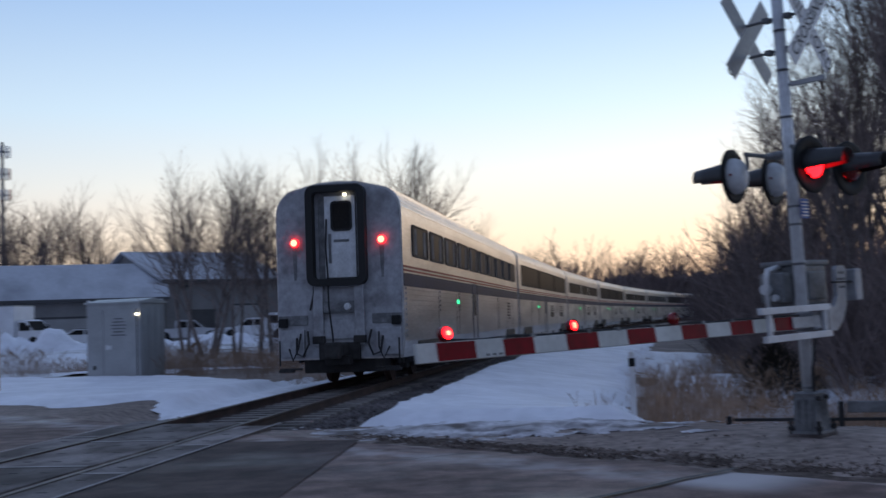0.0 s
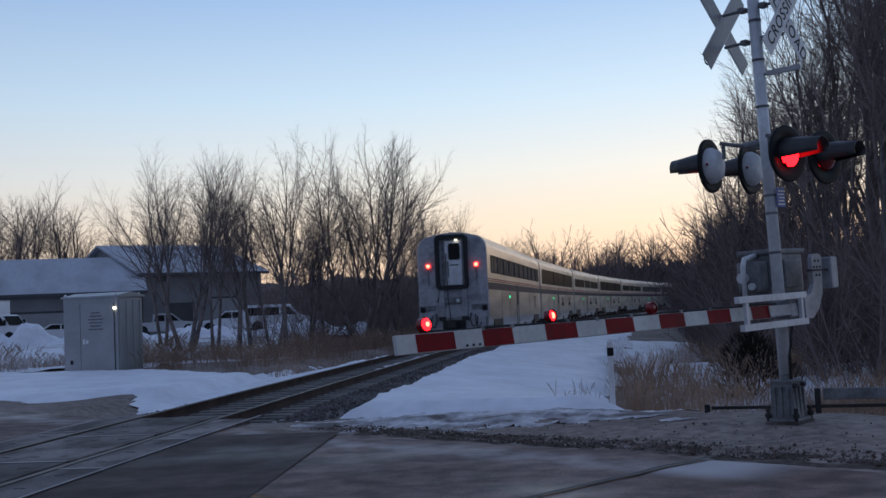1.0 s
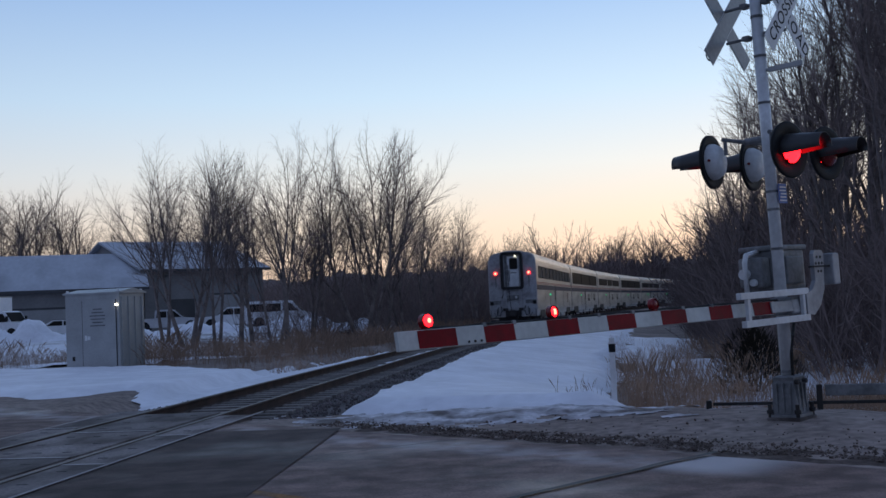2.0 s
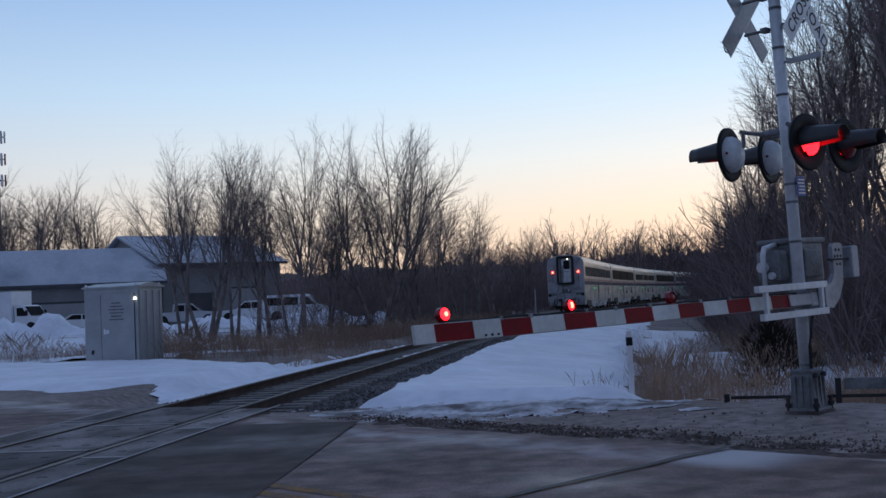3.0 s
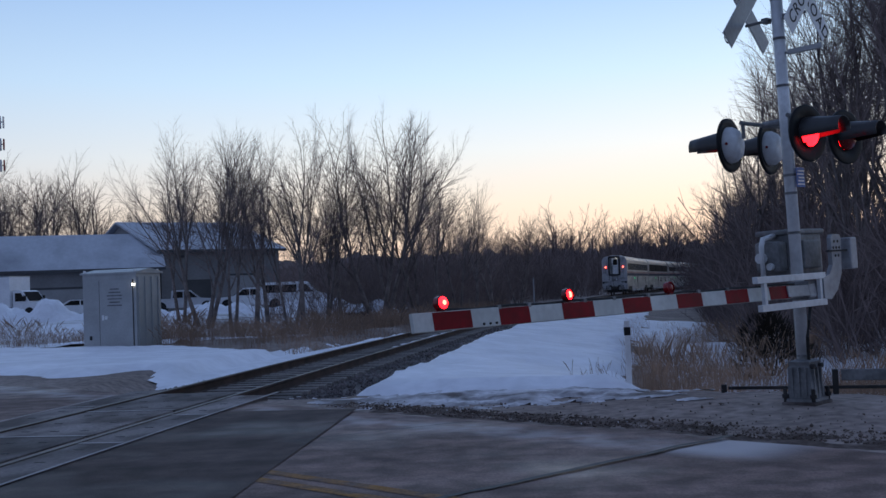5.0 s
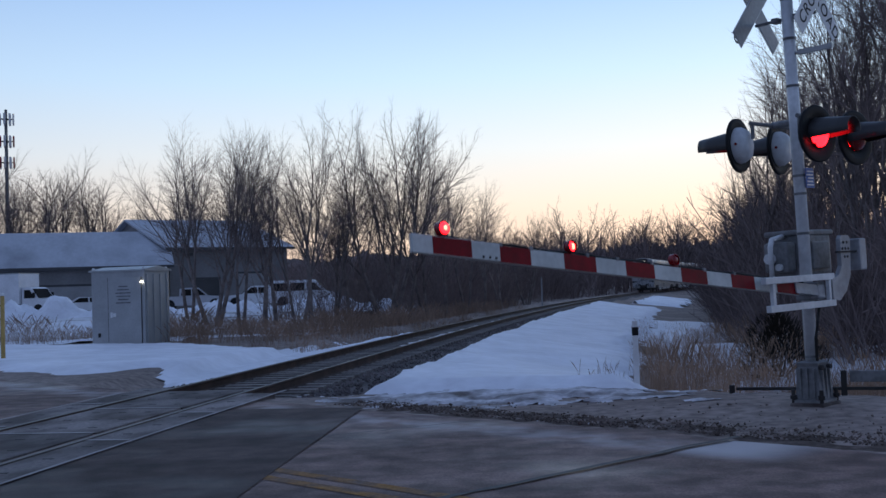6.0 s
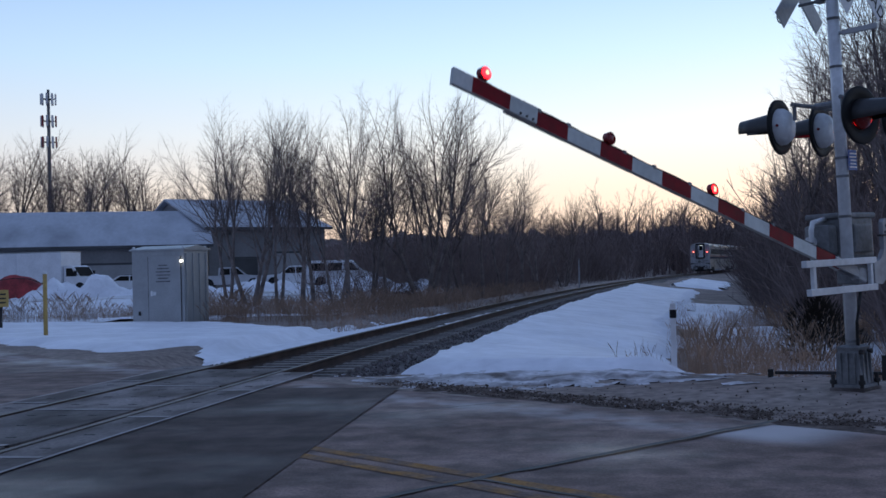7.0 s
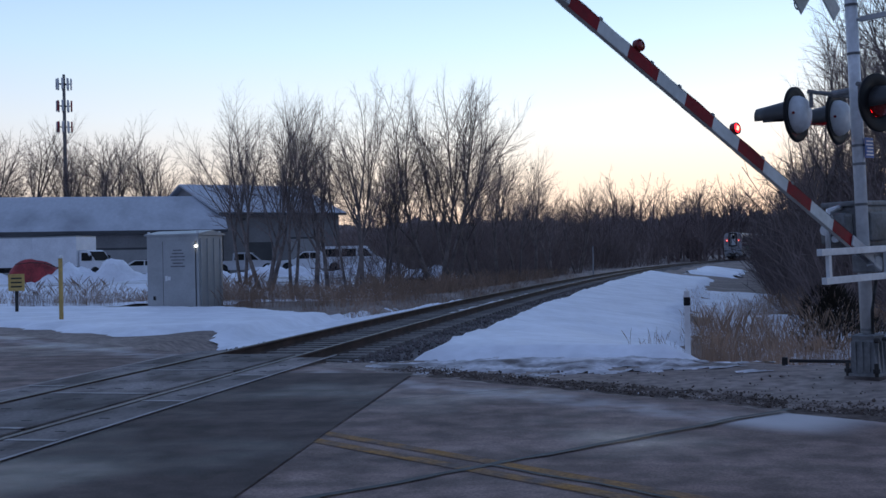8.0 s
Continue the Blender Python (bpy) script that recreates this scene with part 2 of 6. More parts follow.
STAINLESS = mat("stainless_steel", (0.55, 0.55, 0.545), 0.36, metal=0.85, vary=0.2, big=0.7, small=9, bump=0.04, stretch=(1, 0.25, 2))
END_PAINT = mat("grimy_silver_end", (0.4, 0.41, 0.43), 0.55, metal=0.35, vary=0.25, big=1.3, small=8, bump=0.08, second=(0.27, 0.27, 0.28), amount=0.35)
ROOF_STEEL = mat("roof_steel", (0.62, 0.61, 0.6), 0.3, metal=0.9, vary=0.12, big=0.8, small=10, bump=0.04)
BAND_BLUE = mat("band_blue", (0.02, 0.026, 0.055), 0.55, spec=0.15, vary=0.15)
BAND_RED = mat("band_red", (0.22, 0.03, 0.035), 0.5, spec=0.2, vary=0.15)
GLASS_DARK = mat("tinted_window", (0.028, 0.026, 0.024), 0.4, vary=0.15, bump=0.0, spec=0.012)
CURTAIN = mat("window_curtain", (0.17, 0.16, 0.15), 0.8, vary=0.3, big=3, small=9, bump=0)
ROOF_SNOW = mat("snowy_metal_roof", (0.46, 0.48, 0.52), 0.65, vary=0.1, big=0.2, small=3, bump=0.1, second=(0.28, 0.29, 0.32), amount=0.5, stretch=(1, 0.2, 1))
SIDING = mat("grey_siding", (0.2, 0.2, 0.205), 0.65, vary=0.12, big=0.3, small=5, bump=0.05)
DOOR_GREY = mat("overhead_door", (0.3, 0.305, 0.31), 0.6, vary=0.08, big=0.4, small=6)
TRIM_DARK = mat("dark_trim", (0.06, 0.062, 0.066), 0.6, vary=0.15)
CAR_WHITE = mat("white_vehicle_paint", (0.72, 0.73, 0.75), 0.35, vary=0.06, big=1, small=8, bump=0, spec=0.6)
CAR_SILVER = mat("silver_vehicle_paint", (0.45, 0.46, 0.48), 0.35, metal=0.4, vary=0.08, big=1, small=8, bump=0)
PRINT_GREY = mat("worn_print", (0.15, 0.155, 0.165), 0.7, vary=0.3, big=6, small=30, bump=0)
FENCE = mat("weathered_boards", (0.17, 0.13, 0.105), 0.9, vary=0.3, big=1.0, small=12, bump=0.2, rand=0.25, stretch=(6, 6, 1))
TARP_RED = mat("red_tarp", (0.3, 0.03, 0.035), 0.6, vary=0.3, big=1.2, small=8, bump=0.3)


# ---- mesh helpers ----
def mesh_ob(name, bm, material, smooth=False):
    me = bpy.data.meshes.new(name)
    bm.normal_update()
    bm.to_mesh(me)
    bm.free()
    if smooth:
        for p in me.polygons:
            p.use_smooth = True
    for m in (material if isinstance(material, (list, tuple)) else [material]):
        me.materials.append(m)
    return new(name, me)


def part(name, bm, material, parent, label="", smooth=False):
    ob = mesh_ob(name, bm, material, smooth)
    ob.parent = parent
    if label:
        tagged(ob, label)
    return ob


def empty(name, m, label, category, group="", kind=""):
    ob = new(name)
    ob.empty_display_size = 0.2
    ob.matrix_basis = m
    return tagged(ob, label, category, group, kind)


def raw(name, verts, faces, material, smooth=False):
    me = bpy.data.meshes.new(name)
    me.from_pydata([tuple(v) for v in verts], [], faces)
    if smooth:
        me.polygons.foreach_set("use_smooth", [True] * len(me.polygons))
    me.materials.append(material)
    me.update()
    return new(name, me)


def box(bm, x0, x1, y0, y1, z0, z1, bevel=0.0, m=None):
    r = bmesh.ops.create_cube(bm, size=1)
    vs = r["verts"]
    bmesh.ops.transform(bm, matrix=Matrix.Translation(((x0 + x1) / 2, (y0 + y1) / 2, (z0 + z1) / 2)) @ Matrix.Diagonal((x1 - x0, y1 - y0, z1 - z0, 1)), verts=vs)
    if bevel:
        es = list({e for v in vs for e in v.link_edges})
        r2 = bmesh.ops.bevel(bm, geom=es, offset=bevel, segments=2, affect="EDGES", profile=0.6)
        vs = list({v for f in r2["faces"] for v in f.verts} | {v for v in vs if v.is_valid})
    if m:
        bmesh.ops.transform(bm, matrix=m, verts=[v for v in vs if v.is_valid])
    return bm


def rod(bm, a, b, r, sides=10, r2=None):
    a, b = Vector(a), Vector(b)
    d = b - a
    q = d.to_track_quat("Z", "Y").to_matrix().to_4x4()
    bmesh.ops.create_cone(bm, cap_ends=True, segments=sides, radius1=r, radius2=r if r2 is None else r2, depth=d.length,
                          matrix=Matrix.Translation((a + b) / 2) @ q)
    return bm


def lathe(bm, prof, sides=24, m=Matrix()):
    """Turns (radius, height) pairs about z."""
    rings = []
    for r, z in prof:
        rings.append([bm.verts.new(m @ Vector((r * math.cos(2 * math.pi * k / sides), r * math.sin(2 * math.pi * k / sides), z))) for k in range(sides)])
    for p, q in zip(rings, rings[1:]):
        for k in range(sides):
            bm.faces.new((p[k], p[(k + 1) % sides], q[(k + 1) % sides], q[k]))
    return bm


def prism(bm, outline, x0, x1, axis="x", m=Matrix()):
    """Extrudes a closed 2D outline along one axis."""
    def put(u, v, w):
        return m @ Vector({"x": (w, u, v), "y": (u, w, v), "z": (u, v, w)}[axis])
    a = [bm.verts.new(put(u, v, x0)) for u, v in outline]
    b = [bm.verts.new(put(u, v, x1)) for u, v in outline]
    k = len(outline)
    bm.faces.new(a[::-1])
    bm.faces.new(b)
    for i in range(k):
        bm.faces.new((a[i], a[(i + 1) % k], b[(i + 1) % k], b[i]))
    bmesh.ops.recalc_face_normals(bm, faces=bm.faces)
    return bm


def tube(bm, pts, r, sides=6):
    pts = [Vector(p) for p in pts]
    rings = []
    for i, p in enumerate(pts):
        d = (pts[min(i + 1, len(pts) - 1)] - pts[max(i - 1, 0)]).normalized()
        q = d.to_track_quat("Z", "Y")
        rings.append([bm.verts.new(p + q @ Vector((r * math.cos(2 * math.pi * k / sides), r * math.sin(2 * math.pi * k / sides), 0))) for k in range(sides)])
    for a, b in zip(rings, rings[1:]):
        for k in range(sides):
            bm.faces.new((a[k], a[(k + 1) % sides], b[(k + 1) % sides], b[k]))
    bm.faces.new(rings[0][::-1])
    bm.faces.new(rings[-1])
    return bm


# ---- the line of the track and of the road ----
def track_x(y):
    u = y - 12
    return -4.62 + 0.146 * u + 0.0005 * u * u + (2.2e-7 * u ** 3 if u > 0 else 0)


def track_heading(y):
    return math.atan((track_x(y + 0.5) - track_x(y - 0.5)))


TABLE = [(0.0, -30.0)]
while TABLE[-1][1] < 480:
    s_, y_ = TABLE[-1]
    TABLE.append((s_ + math.hypot(1.0, track_x(y_ + 1) - track_x(y_)), y_ + 1.0))


def along(s):
    """The point of the track's centre line at arc length s from y = -30."""
    i = min(int(s / 1.25), len(TABLE) - 2)
    while i < len(TABLE) - 2 and TABLE[i + 1][0] < s:
        i += 1
    (a, ya), (b, yb) = TABLE[i], TABLE[i + 1]
    y = ya + (yb - ya) * (s - a) / (b - a)
    return Vector((track_x(y), y, 0))


def arc_of(y):
    i = int(y + 30)
    return TABLE[i][0] + (TABLE[i + 1][0] - TABLE[i][0]) * (y + 30 - i)


RU = Vector((-0.714, 0.70, 0))       # along the road, towards and over the track
RN = Vector((0.70, 0.714, 0))        # across it
ROAD_MID = 5.45


def road_pt(u, n, z=0.0):
    return RU * u + RN * n + Vector((0, 0, z))


def offset_to_track(x, y):
    return (x - track_x(y)) * math.cos(track_heading(y))


def nz(x, y, s=1.0, seed=0.0):
    return noise.noise(Vector((x * s, y * s, seed)))


def ground_z(x, y):
    """Level at the road, a ditch to both sides of the track bed farther on, flat and slightly uneven beyond."""
    o = offset_to_track(x, max(-30, min(y, 440)))
    n = x * RN.x + y * RN.y - ROAD_MID
    far = min(1, max(0, (abs(n) - (7.2 if o > 3.5 and n > 0 else 5.5)) / 4.5))
    z = -0.02 - 0.03 * far
    if o > 0:
        z -= far * (0.75 * min(1, max(0, (o - 3.0) / 5.5)))
    else:
        z -= far * 0.5 * min(1, max(0, (-o - 3.0) / 5.0)) * min(1, max(0, (y - 40) / 15))
    cut = min(1, max(0, (abs(n) - 4.3 - 0.3 * max(-1.3, min(2.4, o))) / 0.7))
    z -= cut * 0.55 * min(1, max(0, (2.9 - abs(o)) / 0.8))
    z += 0.75 * min(1, max(0, (-o - 12) / 6)) * min(1, max(0, (y - 52) / 8))
    z += min(1, max(0, (n - 4.2) / 2)) * 0.14 * math.exp(-((x - 3.95) ** 2 + (y - 12.3) ** 2) / 9.0)
    return z + far * 0.08 * nz(x, y, 0.25, 3.0)


# ---- ground ----
def build_ground():
    xs = sorted(set([-2500, -1200, -600, -300, -180, -130] + list(np.arange(-100, -24, 4.0)) + list(np.arange(-24, 24, 0.8)) + list(np.arange(24, 100, 4.0)) + [130, 180, 300, 600, 1200, 2500]))
    ys = sorted(set([-2500, -1000, -400, -150, -70] + list(np.arange(-30, 4, 3.0)) + list(np.arange(4, 60, 0.8)) + list(np.arange(60, 240, 4.0)) + [260, 300, 360, 450, 600, 1000, 1600, 2600]))
    v = [(x, y, ground_z(x, y) if abs(x) < 400 and abs(y) < 600 else -0.4) for y in ys for x in xs]
    k = len(xs)
    fs = [(j * k + i, j * k + i + 1, (j + 1) * k + i + 1, (j + 1) * k + i) for j in range(len(ys) - 1) for i in range(k - 1)]
    tagged(raw("ground", v, fs, DIRT, True), "brown earth and gravel ground with dead grass", "ground", kind="structure")


def strip(name, u0, u1, n0, n1, z, material, du=1.0, thick=0.0):
    v, fs = [], []
    k = max(1, int((u1 - u0) / du))
    for i in range(k + 1):
        u = u0 + (u1 - u0) * i / k
        for n_ in (n0, n1):
            v.append(road_pt(u, n_, z))
    for i in range(k):
        fs.append((2 * i, 2 * i + 2, 2 * i + 3, 2 * i + 1))
    return raw(name, v, fs, material)


def road_sheet():
    """The road in one ragged-edged sheet, 3 cm proud of the ground, cut away along the track."""
    v, fs = [], []
    us = np.arange(-60, 120, 0.5)
    for u in us:
        e1, e2 = 0.18 * nz(u, 1, 0.8) + 0.1 * nz(u, 3, 3), 0.25 * nz(u, 7, 0.7) + 0.12 * nz(u, 9, 3)
        for n_, z in ((ROAD_MID - 3.9 + e1, -0.12), (ROAD_MID - 3.8 + e1, 0.0), (ROAD_MID, 0.015), (ROAD_MID + 3.75 + e2, 0.0), (ROAD_MID + 3.85 + e2, -0.12)):
            v.append(road_pt(u, n_, z))
    for i in range(len(us) - 1):
        for j in range(4):
            fs.append((5 * i + j, 5 * i + 5 + j, 5 * i + 6 + j, 5 * i + 1 + j))
    road = tagged(raw("road", v, fs, ASPHALT), "worn grey asphalt road across the railway", "road", kind="structure")
    return road


def track_strip(name, y0, y1, o0, o1, z, material, dy=0.6, jag=0.0, z_in=None):
    v, fs = [], []
    k = max(1, int((y1 - y0) / dy))
    for i in range(k + 1):
        y = y0 + (y1 - y0) * i / k
        h = track_heading(y)
        for j, o in enumerate((o0, o1)):
            oo = o + (jag * nz(y, o, 1.3) if jag else 0)
            v.append((track_x(y) + oo * math.cos(h), y - oo * math.sin(h), z))
    for i in range(k):
        fs.append((2 * i, 2 * i + 1, 2 * i + 3, 2 * i + 2))
    return raw(name, v, fs, material)


def build_road():
    road_sheet()
    # darker newer asphalt by the crossing, its outer joint straight
    v, fs = [], []
    for i in range(24):
        y = 3.0 + 0.5 * i
        h = track_heading(y)
        for o in (1.37, 3.58 - 0.068 * (y - 8) + 0.02 * nz(y, 3, 2.0)):
            v.append((track_x(y) + o * math.cos(h), y - o * math.sin(h), 0.021))
    fs = [(2 * i, 2 * i + 1, 2 * i + 3, 2 * i + 2) for i in range(23)]
    pa = raw("asphalt_patch", v, [f for f in fs if v[f[3]][0] * RN.x + v[f[3]][1] * RN.y < ROAD_MID + 4.6], ASPHALT_NEW)
    tagged(pa, "newer black asphalt beside the crossing", "asphalt patch", kind="structure")
    # double yellow line, stopping at the patch
    for j, dn in enumerate((-0.14, 0.14)):
        for u0, u1 in ((-40, 8.35), (17.3, 40)):
            ob = strip("yellow_line", u0, u1, ROAD_MID + dn - 0.07, ROAD_MID + dn + 0.07, 0.0185, YELLOW_LINE, 0.5)
            tagged(ob, "worn double yellow centre line on asphalt", "road marking", kind="structure")
    # sealed cracks
    for n_, (a, b) in enumerate(((road_pt(5.7, 1.6).xy, road_pt(5.38, 9.3).xy), (road_pt(9.0, 6.8).xy, road_pt(8.4, 9.0).xy), (road_pt(5.5, 5.5).xy, road_pt(-4, 5.35).xy))):
        a, b = Vector((*a, 0)), Vector((*b, 0))
        d = (b - a).normalized()
        s = Vector((-d.y, d.x, 0))
        v, fs = [], []
        for i in range(41):
            c = a + (b - a) * i / 40 + s * 0.05 * nz(i * 0.35, n_ * 9 + 2.0)
            w = (0.036, 0.012, 0.02)[n_] * (1 + 0.7 * nz(i * 0.8, 5 + n_))
            v += [c - s * w + Vector((0, 0, 0.0225)), c + s * w + Vector((0, 0, 0.0225))]
        fs = [(2 * i, 2 * i + 2, 2 * i + 3, 2 * i + 1) for i in range(40)]
        tagged(raw("road_crack", v, fs, FILLER_GAP_BLACK), "dark sealed crack in the asphalt", "crack", kind="structure")


# ---- railway ----
def rail_profile():
    return [(-0.075, 0), (0.075, 0), (0.075, 0.012), (0.012, 0.03), (0.012, 0.125), (0.036, 0.14), (0.036, 0.172), (-0.036, 0.172), (-0.036, 0.14), (-0.012, 0.125), (-0.012, 0.03), (-0.075, 0.012)]


def sweep(name, prof, y0, y1, off, z, material, parent, dy=2.0, label=""):
    v, fs, k = [], [], len(prof)
    n = int((y1 - y0) / dy) + 1
    for i in range(n):
        y = y0 + (y1 - y0) * i / (n - 1)
        h = track_heading(y)
        for o, zz in prof:
            v.append((track_x(y) + (o + off) * math.cos(h), y - (o + off) * math.sin(h), z + zz))
    for i in range(n - 1):
        for j in range(k):
            fs.append((i * k + j, i * k + (j + 1) % k, (i + 1) * k + (j + 1) % k, (i + 1) * k + j))
    ob = raw(name, v, fs, material)
    ob.parent = parent
    if label:
        tagged(ob, label)
    return ob


RAIL_TOP = 0.03
BED = [(-3.3, -0.75), (-2.6, -0.35), (-1.75, -0.23), (-1.3, -0.225), (-0.6, -0.25), (0, -0.26), (0.6, -0.25), (1.3, -0.225), (1.75, -0.23), (2.6, -0.35), (3.4, -0.75)]


def build_track():
    tr = empty("railway_track", Matrix(), "single railway track of rusty rails on grey ties", "railway track", kind="structure")
    zr = RAIL_TOP - 0.172
    for o in (-0.753, 0.753):
        sweep("rail", rail_profile(), -30, 440, o, zr, RUST, tr, label="rusty steel rail")
        sweep("rail_head", [(-0.034, 0.1725), (0.034, 0.1725), (0.03, 0.177), (-0.03, 0.177)], -30, 440, o, zr, RAILTOP, tr, label="bright worn running surface")
    # ballast bed
    prof = BED
    for y0, y1 in ((-30, 7.5), (13.0, 440)):
        v, fs = [], []
        n = int((y1 - y0) / (0.5 if y1 < 100 else 0.8)) + 1
        for i in range(n):
            y = y0 + (y1 - y0) * i / (n - 1)
            h = track_heading(y)
            for o, zz in prof:
                oo = o + 0.15 * nz(y, o, 1.1) * (abs(o) > 1.5)
                v.append((track_x(y) + oo * math.cos(h), y - oo * math.sin(h), zz + RAIL_TOP + 0.035 * nz(y * 1.0, o, 2.0)))
        k = len(prof)
        fs = [(i * k + j, i * k + j + 1, (i + 1) * k + j + 1, (i + 1) * k + j) for i in range(n - 1) for j in range(k - 1)]
        b = raw("ballast_bed", v, fs, BALLAST, True)
        b.parent = tr
        tagged(b, "crushed grey stone ballast", kind="stuff")
    # loose stones on the shoulders
    v, fs = [], []
    rnd = random.Random(4)
    for i in range(5200):
        y = 17.2 + 55 * rnd.random() ** 1.8
        o = rnd.choice((-1, 1)) * (1.25 + abs(rnd.gauss(0, 0.75))) if rnd.random() < 0.8 else rnd.uniform(-0.7, 0.7)
        h = track_heading(y)
        zb = -0.225 if abs(o) < 1.75 else -0.225 - (abs(o) - 1.75) * 0.15
        c = Vector((track_x(y) + o * math.cos(h), y - o * math.sin(h), RAIL_TOP + zb + 0.01))
        r = rnd.uniform(0.02, 0.05)
        k = len(v)
        q = Euler((rnd.random() * 6, rnd.random() * 6, rnd.random() * 6)).to_matrix()
        for d in ((1, 0, 0), (-1, 0, 0), (0, 0.8, 0), (0, -0.9, 0), (0, 0, 0.7), (0, 0, -0.7)):
            v.append(c + q @ Vector(d) * r * rnd.uniform(0.8, 1.2))
        for f in ((0, 2, 4), (2, 1, 4), (1, 3, 4), (3, 0, 4), (2, 0, 5), (1, 2, 5), (3, 1, 5), (0, 3, 5)):
            fs.append(tuple(k + a for a in f))
    st = raw("loose_stones", v, fs, STONE)
    st.parent = tr
    tagged(st, "loose ballast stones", kind="stuff")
    # ties
    me = None
    y = 17.35
    i = 0
    while i < 290:
        if me is None:
            bm = bmesh.new()
            box(bm, -1.3, 1.3, -0.115, 0.115, -0.18, 0.0, 0.012)
            ob = mesh_ob("tie", bm, TIE)
            me = ob.data
        else:
            ob = new("tie", me)
        ob.parent = tr
        p = along(arc_of(y))
        ob.matrix_basis = Matrix.Translation((p.x + 0.02 * nz(y, 1, 9), p.y, zr + 0.014 + 0.01 * nz(y, 5, 9))) @ pose(0, 0, 0, 0, 0, -math.degrees(track_heading(y)) + 1.5 * nz(y, 2, 7))
        y += 0.51 + 0.03 * nz(y, 8, 4)
        i += 1
    return tr


def build_crossing():
    """Concrete panels between and beside the rails."""
    cr = empty("crossing_surface", Matrix(), "grimy concrete panel level crossing with bright edges", "level crossing", kind="structure")
    made = {}
    for k, (o0, o1) in enumerate(((-1.32, -0.82), (-0.62, 0.62), (0.82, 1.32))):
        y = (5.5, 4.85, 4.25)[k]
        last = (17.8, 17.15, 16.55)[k]
        while y < last - 0.5:
            y1 = y + 2.45
            key = k
            if key not in made:
                bm = bmesh.new()
                box(bm, o0, o1, -1.215, 1.215, -0.2, 0.0, 0.015)
                ob = mesh_ob("panel", bm, CONCRETE)
                made[key] = ob.data
            else:
                ob = new("panel", made[key])
            ob.parent = cr
            p = along(arc_of((y + y1) / 2))
            ob.matrix_basis = Matrix.Translation((p.x, p.y, RAIL_TOP + 0.002 * k)) @ pose(0, 0, 0, 0, 0, -math.degrees(track_heading(p.y)))
            # lifting holes: the shade inside them put on as black blocks
            for q in range(3):
                for w_ in ((-0.36, 0.0, 0.36) if k == 1 else (0.0,)):
                    if "slot" not in made:
                        bm = bmesh.new()
                        box(bm, -0.05, 0.05, -0.016, 0.016, -0.02, 0.0015)
                        slot = mesh_ob("lifting_slot", bm, FILLER_GAP_BLACK)
                        made["slot"] = slot.data
                    else:
                        slot = new("lifting_slot", made["slot"])
                    slot.parent = ob
                    slot.matrix_basis = pose((o0 + o1) / 2 + w_, (q - 1) * 0.78, 0.002)
            e = track_strip("joint_strip", y - 0.05, y + 0.04, o0 + 0.01, o1 - 0.01, RAIL_TOP + 0.007, JOINT, 0.09)
            e.parent = cr
            y = y1 + 0.02
    for o in (-1.345, 1.345):
        e = track_strip("edge_beam", 4.6, 17.0, o - 0.025, o + 0.025, RAIL_TOP + 0.004, JOINT)
        e.parent = cr
        tagged(e, "pale steel edge strip")
    for o0, o1 in ((-0.82, -0.795), (-0.705, -0.625), (0.625, 0.705), (0.795, 0.82)):
        e = track_strip("flangeway", 4.6, 17.0, o0, o1, RAIL_TOP - 0.03, FILLER_GAP_BLACK)
        e.parent = cr
        tagged(e, "dark flangeway beside the rail")


# ---- snow ----
def surface_z(x, y):
    """The ground, or the ballast where that lies higher."""
    o = offset_to_track(x, y)
    z = ground_z(x, y)
    if abs(o) < 3.3 and y > 17.5:
        z = max(z, RAIL_TOP + float(np.interp(o, [p[0] for p in BED], [p[1] for p in BED])))
    return z


def snow_sheet(name, x0, x1, y0, y1, step, depth, mask, material, label, lift=0.0):
    """Snow with its own thickness over the ground; it thins out to nothing at its uneven border."""
    nx, ny = int((x1 - x0) / step) + 1, int((y1 - y0) / step) + 1
    v, keep = [], []
    for j in range(ny):
        for i in range(nx):
            x, y = x0 + i * step, y0 + j * step
            m = mask(x, y)
            d = min(1.0, max(-0.6, m / 0.5)) * depth
            v.append((x, y, surface_z(x, y) + lift + d + (0.05 * nz(x, y, 0.5, 2) + 0.02 * nz(x, y, 2.2, 5)) * (m > 0)))
            keep.append(m > -0.5)
    fs = []
    for j in range(ny - 1):
        for i in range(nx - 1):
            q = (j * nx + i, j * nx + i + 1, (j + 1) * nx + i + 1, (j + 1) * nx + i)
            if all(keep[a] for a in q):
                fs.append(q)
    used = sorted({a for q in fs for a in q})
    idx = {a: k for k, a in enumerate(used)}
    return tagged(raw(name, [v[a] for a in used], [tuple(idx[a] for a in q) for q in fs], material, True), label, "snow", kind="stuff")


def edge_noise(x, y):
    return 0.35 * nz(x, y, 0.9, 11) + 0.25 * nz(x, y, 2.6, 12) + 0.12 * nz(x, y, 7, 13)


